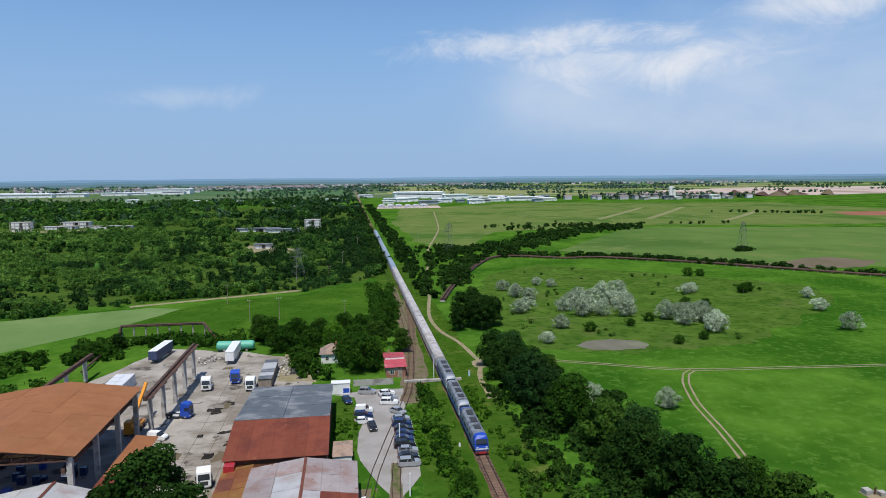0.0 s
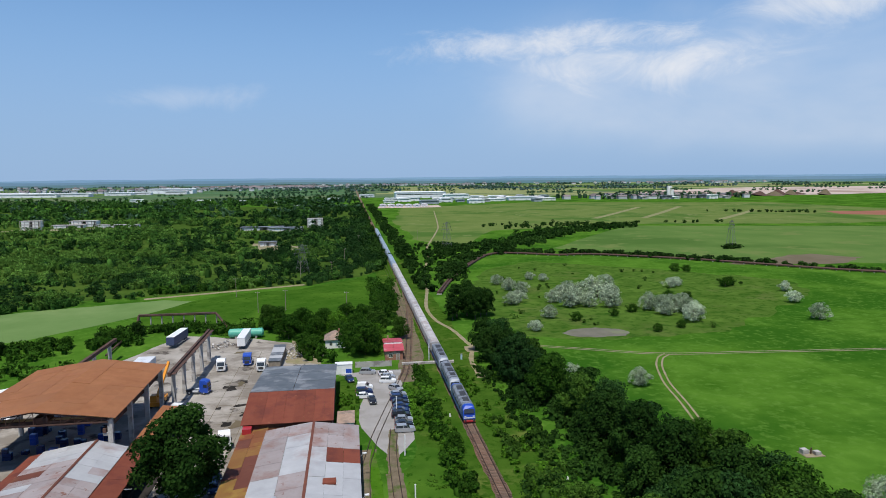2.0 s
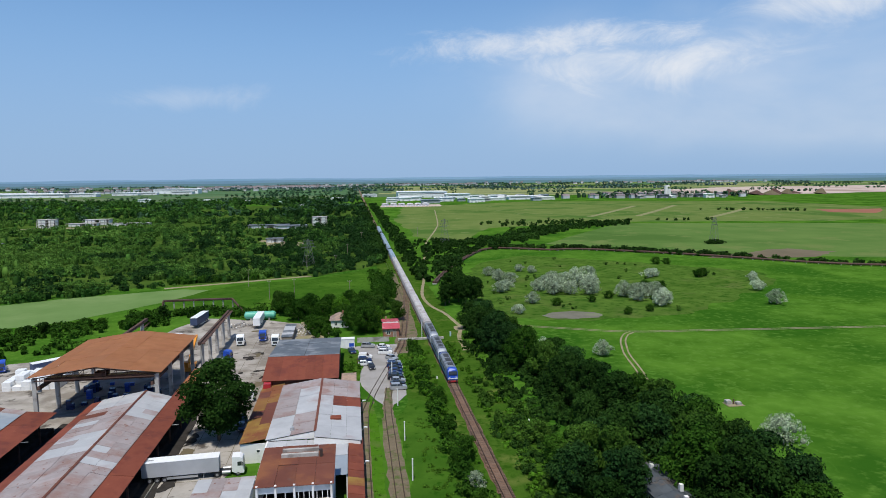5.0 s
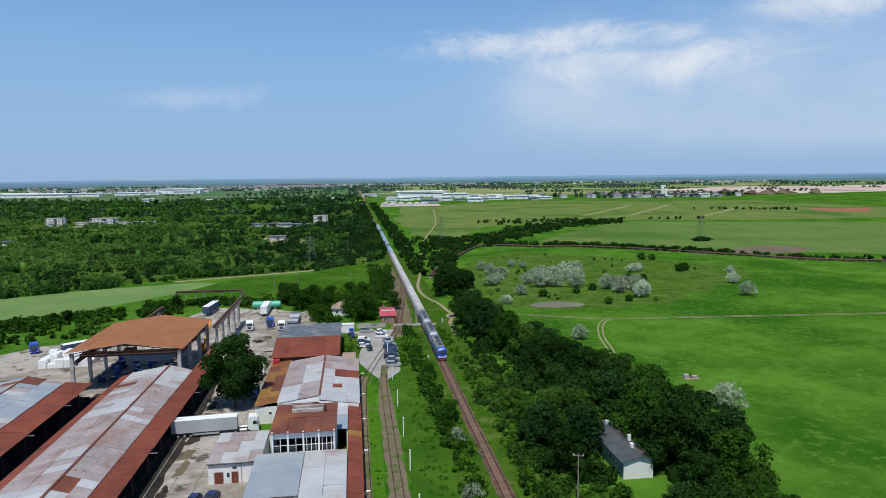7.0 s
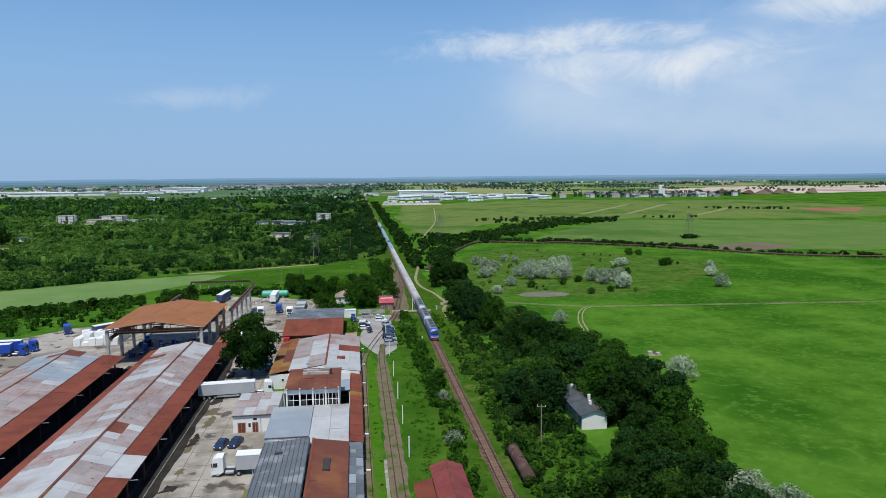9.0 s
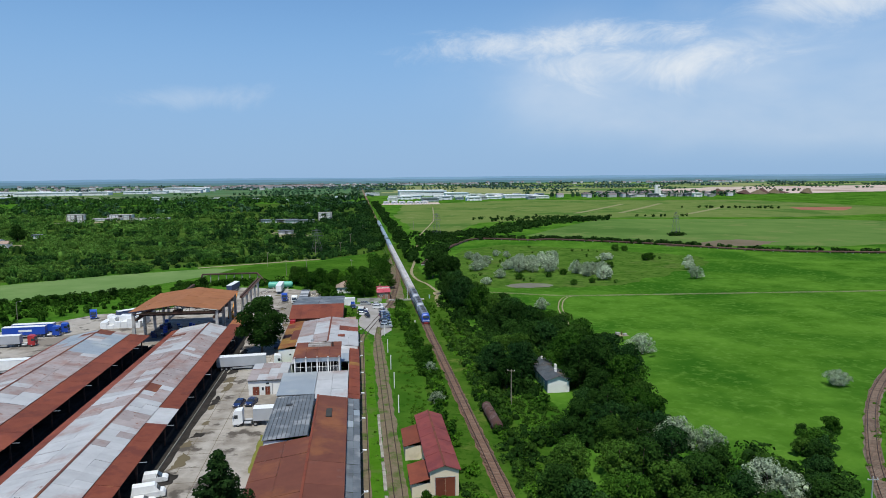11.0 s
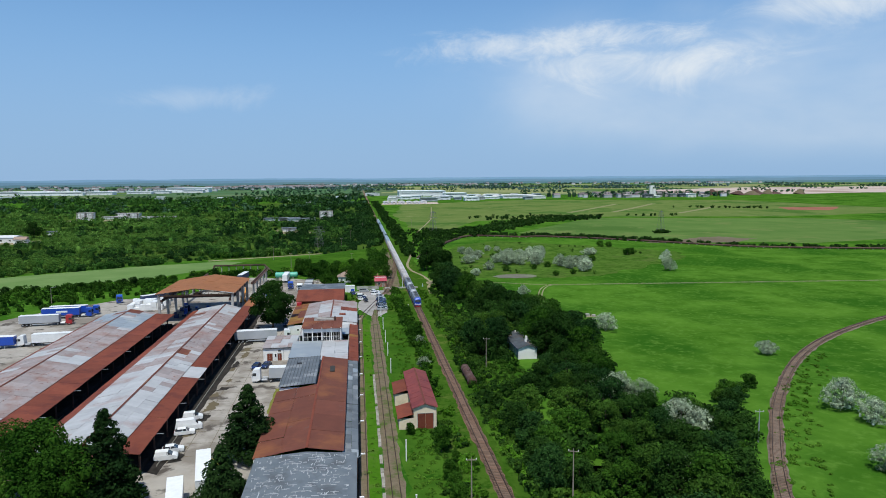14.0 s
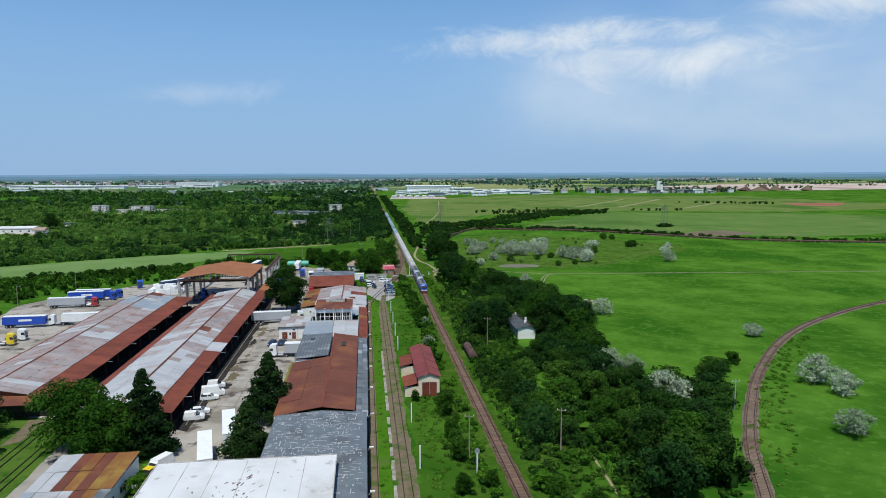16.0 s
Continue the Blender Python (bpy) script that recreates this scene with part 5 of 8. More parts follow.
platform_shed(-86.8, -84.2, -74.5, -68.9, -64.7, -26, 108.5, 31, "long goods shed with patched pale zinc roof and rust red eaves", 24.0)
platform_shed(-118.5, -116.5, -107.2, -98.4, -92.2, -13, 103.5, 57, "long goods shed with pinkish weathered zinc roof and rust red eaves", 0.0, (R_PINK, R_PINK, R_PINK, R_ZINC), 10)

# big rusty canopy
ob = thing("crane_canopy", -85.6, 126, 0, "tall open canopy with orange rusted roof on concrete columns", "canopy")
hx, y0, y1 = 14.7, -18, 18.5
rf = roof_part(ob)
sheets(rf, (-hx, y0, 11.2), (0, y0, 13.2), (-hx, y1, 11.2), 4, 6, chooser(1, (R_ORANGE, 1)), gap=0.001)
sheets(rf, (0, y0, 13.2), (hx, y0, 11.2), (0, y1, 13.2), 4, 6, chooser(1, (R_ORANGE, 1)), gap=0.001)
for s in (-1, 1):
    for k in range(4):
        yy = y0 + 1 + k * 11.4
        part("column", MB().box(s * 13.4 - 0.45, s * 13.4 + 0.45, yy - 0.35, yy + 0.35, 0, 10.9), W_CONC, ob)
        part("bracket", MB().box(s * 12.5 - 0.45, s * 12.5 + 0.45, yy - 0.3, yy + 0.3, 7.6, 8.2), W_CONC, ob)
    part("crane_beam", MB().beam((s * 12.4, y0 + 0.5, 8.6), (s * 12.4, y1, 8.6), 0.6, 0.8), M_RUSTBEAM, ob)
for k in range(5):
    yy = y0 + 0.4 + k * 9
    mb = MB()
    mb.beam((-13.2, yy, 10.4), (13.2, yy, 10.4), 0.18, 0.22).beam((-13.4, yy, 10.9), (0, yy, 12.95), 0.18, 0.2).beam((0, yy, 12.95), (13.4, yy, 10.9), 0.18, 0.2)
    for j in range(-5, 6):
        x = j * 2.4
        top = 12.95 - abs(x) / 13.4 * 2.05
        mb.beam((x, yy, 10.4), (x, yy, top), 0.1, 0.1)
        x2 = (j + 1) * 2.4
        if j < 5:
            mb.beam((x, yy, 10.4), (x2, yy, 12.95 - abs(x2) / 13.4 * 2.05), 0.09, 0.09)
    part("truss", mb, M_RUSTBEAM, ob)
ob2 = thing("bridge_crane", -85.6, 113, 9.1, "rusty travelling bridge crane under the canopy", "crane")
part("girder", MB().beam((-12.6, -0.9, 0.4), (12.6, -0.9, 0.4), 0.4, 0.9), M_RUSTBEAM, ob2)
part("girder", MB().beam((-12.6, 0.9, 0.4), (12.6, 0.9, 0.4), 0.4, 0.9), mat("faded_yellow", (0.34, 0.26, 0.11), (0.28, 0.19, 0.10), 0.7, 0.8), ob2)
part("trolley", MB().box(-1.5, 1.2, -1.3, 1.3, 0.86, 1.6), M_RUSTBEAM, ob2)
part("walkway", MB().box(-12.4, 12.4, -1.9, -1.15, 0.1, 0.2), M_RUSTBEAM, ob2)
# stacked goods below
rng = random.Random(8)
for k in range(34):
    x, yy = rng.uniform(-97, -75), rng.uniform(112, 138)
    s = rng.uniform(0.9, 1.3)
    g = thing("pallet_stack", x, yy, 0, "dark blue plastic crates stacked on a pallet", "crates", rng.uniform(-8, 8), "stacked crates")
    part("pallet", MB().box(-s * .6, s * .6, -s * .5, s * .5, 0, 0.15), M_WOOD, g)
    for j in range(rng.randint(1, 3)):
        part("crate", MB().box(-s * .57, s * .57, -s * .47, s * .47, 0.16 + j * 0.8, 0.9 + j * 0.8), M_NAVY if k % 4 else M_BLUE, g)

# gantry runway in the yard
ob = thing("gantry_runway", -69.9, 166, 0, "open rusty crane runway on weathered concrete columns", "gantry")
for k in range(5):
    yy = -20.5 + k * 10.4
    part("column", MB().box(-0.45, 0.45, yy - 0.4, yy + 0.4, 0, 8.3), W_CONC, ob)
    part("corbel", MB().box(-0.9, 0.9, yy - 0.35, yy + 0.35, 8.302, 8.8), W_CONC, ob)
    part("brace", MB().beam((-0.2, yy, 6.2), (-0.2, yy + 2.4, 8.7), 0.2, 0.2), M_RUSTBEAM, ob)
part("runway_beam", MB().beam((0, -24, 9.3), (0, 23, 9.3), 0.7, 0.9), M_RUSTBEAM, ob)
part("walkway", MB().box(0.5, 1.4, -24, 23, 9.3, 9.4), M_RUSTBEAM, ob)
ob = thing("gantry_runway", -99.6, 172, 0, "open rusty crane runway on concrete columns", "gantry")
for k in range(4):
    yy = -20 + k * 12.5
    part("column", MB().box(-0.45, 0.45, yy - 0.4, yy + 0.4, 0, 5.6), W_CONC, ob)
part("runway_beam", MB().beam((0, -26, 6.1), (0, 23, 6.1), 0.9, 1.0), M_RUSTBEAM, ob)
# orange yard crane on the runway
ob = thing("mobile_crane", -74.2, 148, 0, "orange and yellow yard crane behind the runway", "crane")
part("chassis", MB().box(-1.3, 1.3, -3.5, 3.5, 0.7, 1.7), M_ORANGE, ob)
part("cab", MB().box(-1.2, 0.3, -3.2, -1.2, 1.703, 3.3), M_ORANGE, ob)
part("boom", MB().beam((0.4, -2.5, 3.0), (0.2, 9.5, 8.2), 0.6, 0.7), M_ORANGE, ob)
for sx in (-1, 1):
    for yy in (-2.4, 0, 2.4):
        part("wheel", MB().tube((sx * 1.0, yy, 0.6), (sx * 1.4, yy, 0.6), 0.6, n=12), M_TYRE, ob)

# elevated heating pipeline
ob = thing("pipe_bridge", -90, 238.8, 0, "rusty elevated pipe bridge on posts at the meadow", "pipeline")
for k in range(8):
    x = -15.4 + k * 4.0
    part("post", MB().box(x - 0.2, x + 0.2, -0.2, 0.2, 0, 4.4), W_CONC, ob)
for z, yy in ((4.7, -0.4), (4.7, 0.4)):
    part("pipe", MB().tube((-15.6, yy, z), (12.5, yy, z), 0.34, n=10), M_RUSTBEAM, ob)
    part("pipe", MB().tube((12.5, yy, z), (19.0, yy - 10.5, 0.8), 0.34, n=10), M_RUSTBEAM, ob)
    part("pipe", MB().tube((-15.6, yy, z), (-15.6, yy - 3, 1.0), 0.34, n=10), M_RUSTBEAM, ob)
    part("pipe", MB().tube((-15.6, yy - 3, 1.0), (-13.0, -43, 1.0), 0.34, n=10), M_RUSTBEAM, ob)
part("walkway", MB().box(-15.6, 12.5, -0.75, 0.75, 5.06, 5.14), M_RUSTBEAM, ob)
# long low pipeline beside the pasture
pl = smooth_line([(15.5, 288), (25, 322), (36.5, 356), (50, 392), (66, 428), (78, 440), (92, 437.5), (117, 421), (142, 420), (193, 382), (225, 349), (260, 314), (306, 293), (420, 262)], 6.0)
ob = thing("ground_pipeline", 0, 0, 0, "long rusty brown pipeline on low supports through the grass", "pipeline")
mb = MB()
for k, (a, b) in enumerate(zip(pl, pl[1:])):
    for o in (-0.75, 0.75):
        d = (b - a).normalized()
        s = Vector((d.y, -d.x, 0)) * o
        mb.tube(a + s + Vector((0, 0, 1.0)), b + s + d * 0.15 + Vector((0, 0, 1.0)), 0.55, n=8)
    part("support", MB().beam(a + Vector((0, 0, 0.25)) - s * 1.6, a + Vector((0, 0, 0.25)) + s * 1.6, 0.4, 0.5), W_CONC, ob)
part("pipe", mb, M_RUSTBEAM, ob)

# ---------------- vehicles ----------------
VEHICLES = {}


def wheels(parent, xs, ys, r, w):
    for x in xs:
        for yy in ys:
            s = 1 if x > 0 else -1
            wh = part("wheel", MB().tube((x - s * w, yy, r), (x, yy, r), r, n=14), M_TYRE, parent)
            part("rim", MB().tube((x - s * 0.05, yy, r), (x + s * 0.02, yy, r), r * 0.6, r * 0.5, n=10), M_RIM, wh)


def place(key, build, x, y, rz, label, category, group, z=0.05):
    if key in VEHICLES:
        ob = copy_thing(VEHICLES[key], pose(x, y, z, 0, 0, rz))
        return tagged(ob, label, category, group)
    ob = thing(key[0], x, y, z, label, category, rz, group)
    build(ob)
    VEHICLES[key] = ob
    return ob


def car(x, y, rz, paint, label, kind="car"):
    """A hatchback, estate or van with its front towards -y."""
    def build(ob):
        L, W, H, hood, cab0, tail = {"car": (4.2, 1.74, 1.46, 0.92, 1.15, 0.5), "van": (4.4, 1.82, 1.85, 1.05, 1.0, 0.12), "suv": (4.5, 1.84, 1.68, 1.02, 1.2, 0.25),
                                     "big_van": (5.6, 2.0, 2.4, 1.2, 0.95, 0.08)}[kind]
        a, b = -L / 2, L / 2
        hw = W / 2
        body = MB().prism([(a, 0.35), (a + 0.05, 0.72), (a + 0.35, hood - 0.06), (a + cab0, hood + 0.05), (b - 0.1, hood + 0.08), (b, 0.7), (b - 0.05, 0.35), (b - 0.5, 0.22), (a + 0.5, 0.22)], -hw, hw)
        part("body", body, paint, ob)
        z0 = hood + 0.02
        y0, y1, y2, y3 = a + cab0 - 0.05, a + cab0 + 0.75, b - tail - 0.25, b - 0.12
        iw = hw - 0.16
        v = [(-hw + .05, y0, z0), (hw - .05, y0, z0), (hw - .05, y3, z0), (-hw + .05, y3, z0), (-iw, y1, H - .06), (iw, y1, H - .06), (iw, y2, H - .06), (-iw, y2, H - .06)]
        closed = kind == "big_van"
        part("greenhouse", MB().add(v, [(0, 1, 5, 4), (1, 2, 6, 5), (2, 3, 7, 6), (3, 0, 4, 7), (4, 5, 6, 7)]), M_GLASS if not closed else paint, ob)
        part("roof", MB().box(-iw - 0.02, iw + 0.02, y1 - 0.05, y2 + 0.05, H - 0.058, H), paint, ob)
        if closed:
            part("windscreen", MB().slab((-hw + .15, y0 - .03, z0 + .08), (hw - .15, y0 - .03, z0 + .08), (iw - .08, y1 - .14, H - .3), (-iw + .08, y1 - .14, H - .3), 0.03), M_GLASS, ob)
        else:
            for s in (-1, 1):
                for yy, yt in ((0.45, 0.30), (-0.45, -0.42)) if kind != "van" else ((-0.5, -0.3),):
                    part("pillar", MB().beam((s * (hw - .05), yy, z0), (s * (iw + 0.005), yt, H - .05), 0.07, 0.1), paint, ob)
            if kind == "van":
                for s in (-1, 1):
                    part("side_panel", MB().add([(s * (hw - .03), -0.3, z0), (s * (hw - .03), y3, z0), (s * (iw + .02), y2, H - .05), (s * (iw + .02), -0.2, H - .05)], [(0, 1, 2, 3)]), paint, ob)
        for s in (-1, 1):
            part("headlight", MB().box(s * 0.62 - 0.17, s * 0.62 + 0.17, a - 0.012, a + 0.2, 0.6, 0.76), M_LAMP, ob)
            part("tail_light", MB().box(s * 0.72 - 0.1, s * 0.72 + 0.1, b - 0.1, b + 0.012, 0.7, 0.92), M_TAIL, ob)
            part("mirror", MB().box(s * (hw + 0.02) - 0.02 * s, s * (hw + 0.18), y0 + 0.25, y0 + 0.4, z0, z0 + 0.14), paint, ob)
        for ya, yb in ((a - 0.06, a + 0.1), (b - 0.1, b + 0.06)):
            part("bumper", MB().box(-hw + 0.05, hw - 0.05, ya, yb, 0.28, 0.5), M_DARKPLASTIC, ob)
        wheels(ob, (-hw + 0.02, hw - 0.02), (a + 0.8, b - 0.78), 0.32, 0.2)
    return place((kind, paint.name), build, x, y, rz, label, "van" if "van" in kind else "car", "parked cars")


def tractor(x, y, rz, paint, label):
    """A lorry tractor unit, front towards -y."""
    def build(ob):
        part("chassis", MB().box(-0.45, 0.45, -2.4, 3.2, 0.55, 0.95), M_DARKPLASTIC, ob)
        part("cab", MB().prism([(-3.0, 0.5), (-3.05, 1.8), (-2.8, 3.3), (-2.3, 3.65), (-0.9, 3.75), (-0.8, 0.9), (-1.6, 0.5)], -1.22, 1.22), paint, ob)
        part("windscreen", MB().slab((-1.05, -3.075, 1.95), (1.05, -3.075, 1.95), (1.0, -2.86, 2.95), (-1.0, -2.86, 2.95), 0.04), M_GLASS, ob)
        for s in (-1, 1):
            part("side_window", MB().box(s * 1.225 - 0.01, s * 1.225 + 0.01, -2.65, -1.85, 1.95, 2.75), M_GLASS, ob)
            part("headlight", MB().box(s * 0.95 - 0.2, s * 0.95 + 0.2, -3.09, -2.95, 0.7, 0.95), M_LAMP, ob)
            part("mirror", MB().box(s * 1.4 - 0.1, s * 1.4 + 0.1, -2.9, -2.75, 2.0, 2.7), M_DARKPLASTIC, ob)
            part("fuel_tank", MB().tube((s * 0.95, -0.5, 0.8), (s * 0.95, 1.0, 0.8), 0.33, n=10), M_STEEL, ob)
        part("grille", MB().box(-0.7, 0.7, -3.08, -3.0, 0.95, 1.65), M_DARKPLASTIC, ob)
        part("fifth_wheel", MB().box(-0.5, 0.5, 1.5, 2.4, 0.952, 1.1), M_DARKPLASTIC, ob)
        wheels(ob, (-1.2, 1.2), (-1.9, 1.9), 0.5, 0.32)
    return place(("lorry_tractor", paint.name), build, x, y, rz, label, "lorry", "parked lorries")


def trailer(x, y, rz, side, top, label, lettered=False):
    """A box semi-trailer, its rear towards +y."""
    def build(ob):
        part("box", MB().box(-1.27, 1.27, -6.8, 6.8, 1.2, 3.93), side, ob)
        part("roof", MB().box(-1.3, 1.3, -6.85, 6.85, 3.933, 4.02), top, ob)
        part("chassis", MB().box(-0.5, 0.5, -6.4, 6.6, 0.85, 1.197), M_DARKPLASTIC, ob)
        for sx in (-1, 1):
            part("side_rail", MB().box(sx * 1.24 - 0.04, sx * 1.24 + 0.04, -3.0, 2.5, 0.55, 0.95), M_STEEL, ob)
            part("rear_door", MB().box(sx * 0.61 - 0.59, sx * 0.61 + 0.59, 6.803, 6.86, 1.25, 3.88), top, ob)
        part("landing_leg", MB().box(-0.9, -0.75, -4.0, -3.85, 0.0, 0.9), M_STEEL, ob)
        part("landing_leg", MB().box(0.75, 0.9, -4.0, -3.85, 0.0, 0.9), M_STEEL, ob)
        wheels(ob, (-1.22, 1.22), (2.9, 4.2, 5.5), 0.5, 0.34)
        if lettered:
            for s in (-1, 1):
                part("lettering", MB().box(s * 1.285 - 0.005, s * 1.285 + 0.005, -2.6, 1.6, 2.3, 3.0), M_WHITEPAINT, ob)
    return place(("semi_trailer", side.name, lettered), build, x, y, rz, label, "trailer", "parked trailers")


# car park row, noses to the siding
row = [(M_SILVER, "suv"), (M_BLACK, "car"), (M_SILVER, "car"), (M_BLACK, "suv"), (M_NAVY, "car"), (M_NAVY, "car"), (M_BLACK, "car"), (M_NAVY, "suv"), (M_SILVER, "car")]
rng = random.Random(3)
for k, (pm, kd) in enumerate(row):
    nm = {"silver_paint": "silver", "black_paint": "black", "navy_paint": "dark blue"}[pm.name]
    car(-14.7 + rng.uniform(-0.3, 0.3), 120.6 + k * 3.0, 90 + rng.uniform(-4, 4), pm, f"{nm} car parked in the row on asphalt", kd)
for x, y, rz, pm, kd, nm in ((-14.9, 149.6, 40, M_SILVER, "car", "silver"), (-16.6, 156.5, 80, M_WHITEPAINT, "suv", "white"), (-16.4, 160.0, 85, M_SILVER, "car", "silver"),
                             (-16.8, 163.5, 95, M_WHITEPAINT, "car", "white"), (-21.8, 165.6, 80, M_SILVER, "suv", "silver"), (-23.0, 151.8, 88, M_WHITEPAINT, "van", "white"),
                             (-23.2, 148.2, 92, M_NAVY, "suv", "dark blue"), (-23.2, 144.6, 90, M_WHITEPAINT, "car", "white"), (-21.4, 140.8, 8, M_BLACK, "car", "black"),
                             (-27.0, 159.5, 15, M_NAVY, "car", "dark blue"), (-54.1, 42.6, -12, M_NAVY, "car", "dark blue"), (-51.3, 43.2, -16, M_NAVY, "car", "dark blue"),
                             (-62.4, 2.9, 100, M_WHITEPAINT, "van", "white"), (-61.8, -3.2, 102, M_WHITEPAINT, "big_van", "white"), (-62.0, -6.0, 100, M_WHITEPAINT, "car", "white"),
                             (-62.0, -15.2, 100, M_WHITEPAINT, "car", "white"), (-62.4, -18.8, 98, M_WHITEPAINT, "van", "white"), (-67.8, 142.2, 75, M_WHITEPAINT, "van", "white"),
                             (-52.0, 103, 20, M_BLACK, "car", "black"), (-51.6, 98, 10, M_NAVY, "car", "dark blue")):
    car(x, y, rz, pm, f"{nm} {'van' if 'van' in kd else 'car'} standing on the yard", kd)
for x, y, rz, pm, nm in ((-64.2, 177, 3, M_WHITEPAINT, "white"), (-57.4, 182, 0, M_BLUE, "blue"), (-52.3, 175, -3, M_WHITEPAINT, "white"), (-66.4, 155.4, 80, M_BLUE, "blue"),
                         (-129.4, 156.5, 20, M_BLUE, "blue"), (-53.2, 119, 10, M_WHITEPAINT, "white"), (-136.4, 53, 95, M_YELLOW, "yellow"), (-136, 59, 95, M_WHITEPAINT, "white")):
    tractor(x, y, rz, pm, f"{nm} lorry tractor without trailer on the yard")
# coupled lorries
def coupled(x, y, rz, cab, side, top, label, lettered=False):
    m = pose(x, y, 0, 0, 0, rz)
    p, q = m @ Vector((0, 6.3, 0)), m @ Vector((0, -2.0, 0))
    tractor(q.x, q.y, rz, cab, label + ", its tractor")
    trailer(p.x, p.y, rz, side, top, label, lettered)


coupled(-52.4, 75.2, 94, M_WHITEPAINT, M_GREY, M_WHITEPAINT, "grey box trailer with white top behind a white cab")
coupled(-48.1, 29.4, -90, M_WHITEPAINT, M_GREY, M_WHITEPAINT, "grey box trailer backed to the hall")
coupled(-136.6, 113.0, 94, M_RED, M_GREY, M_GREY, "grey curtain trailer behind a red cab")
coupled(-134.6, 126.5, 94, M_BLUE, M_BLUE, M_WHITEPAINT, "blue curtain trailer behind a blue cab", True)
coupled(-133.6, 131.0, 94, M_BLUE, M_BLUE, M_WHITEPAINT, "blue curtain trailer parked beside another", True)
coupled(-130.5, 80.5, -86, M_WHITEPAINT, M_WHITEPAINT, M_WHITEPAINT, "white box trailer behind a white cab")
trailer(-142.4, 78.4, 92, M_BLUE, M_BLUE, "blue curtain trailer with white lettering bars", True)
trailer(-62.2, 206, 0, M_WHITEPAINT, M_WHITEPAINT, "white box trailer parked at the yard's end")
trailer(-85.0, 211, -6, M_DKBLUE, M_WHITEPAINT, "dark blue trailer with white roof on the ramp")
trailer(-112.5, 153, -48, M_DKBLUE, M_WHITEPAINT, "dark blue trailer with white roof by the fence")
trailer(-52.5, -31.3, 12, M_WHITEPAINT, M_WHITEPAINT, "white box trailer on the yard")
trailer(-54.6, -42.5, 13, M_WHITEPAINT, M_WHITEPAINT, "white box trailer on the yard")
ob = thing("refuse_truck", -51.5, -27.5, 0.05, "yellow utility truck half hidden by a tree", "lorry", 30)
part("body", MB().box(-1.1, 1.1, -1.2, 2.6, 0.7, 2.3), M_YELLOW, ob)
part("cab", MB().prism([(-2.6, 0.6), (-2.6, 1.5), (-2.3, 2.3), (-1.3, 2.3), (-1.3, 0.6)], -1.0, 1.0), M_WHITEPAINT, ob)
wheels(ob, (-1.0, 1.0), (-1.9, 1.6), 0.42, 0.28)

car(-62.3, -43.6, -28, M_WHITEPAINT, "white van behind the white-roofed building", "big_van")
ob = thing("wheel_loader", -62.7, -48.4, 0.05, "small yellow wheel loader beside the workshop", "loader", -20)
part("chassis", MB().prism([(-1.8, 0.5), (-1.8, 1.1), (-0.4, 1.3), (1.9, 1.4), (2.0, 0.6)], -0.75, 0.75), M_YELLOW, ob)
part("cab", MB().prism([(-0.6, 1.3), (-0.4, 2.5), (0.8, 2.5), (0.9, 1.35)], -0.65, 0.65), M_GLASS, ob)
part("cab_roof", MB().box(-0.72, 0.72, -0.55, 0.95, 2.503, 2.6), M_YELLOW, ob)
for sx in (-1, 1):
    part("lift_arm", MB().beam((sx * 0.5, -0.6, 1.3), (sx * 0.5, -2.6, 0.7), 0.16, 0.24), M_YELLOW, ob)
part("bucket", MB().prism([(-3.3, 0.15), (-3.2, 0.9), (-2.6, 0.95), (-2.5, 0.25)], -1.0, 1.0), M_STEEL, ob)
wheels(ob, (-0.95, 0.95), (-1.2, 1.2), 0.55, 0.35)

# white bales of insulation, stacked
bm_ = MB().box(-1.1, 1.1, -1.1, 1.1, 0.0, 1.15).mesh("bale")
rng = random.Random(17)
for k in range(30):
    i, j = k % 6, k // 6
    g = thing("bale_stack", -118.5 + i * 2.4, 137 + j * 2.5, 0.04, "stack of white wrapped bales on the yard", "bales", rng.uniform(-5, 5), "stacked bales")
    for l in range(rng.randint(1, 3)):
        q = part("bale", bm_, M_WHITEPAINT, g)
        q.location = (rng.uniform(-.1, .1), rng.uniform(-.1, .1), 1.17 * l)
for k in range(6):
    g = thing("bale_stack", -88.5 + (k % 2) * 2.5, 176 + (k // 2) * 3.4, 0.04, "stack of pale wrapped boards on the yard", "bales", 0, "stacked boards")
    part("bale", MB().box(-1.2, 1.2, -1.6, 1.6, 0, 3.0), mat("pale_wrap", (0.55, 0.57, 0.60), (0.62, 0.64, 0.67), 0.5, 0.6) if k == 0 else bpy.data.materials["pale_wrap"], g)

# turquoise tank
ob = thing("storage_tank", -63, 216, 0, "turquoise horizontal storage tank on saddles", "tank")
part("shell", MB().tube((-5.5, 0, 1.9), (5.5, 0, 1.9), 1.5, n=20).tube((-6.0, 0, 1.9), (-5.5, 0, 1.9), 0.9, 1.5, 20).tube((5.5, 0, 1.9), (6.0, 0, 1.9), 1.5, 0.9, 20), M_GREEN, ob)
for x in (-3.5, 3.5):
    part("saddle", MB().box(x - 0.3, x + 0.3, -1.2, 1.2, 0, 0.9), W_CONC, ob)
# old tank wagon body in the bushes
ob = thing("scrap_tank", 4.6, 23, 0, "rusted old tank lying beside the track", "tank")
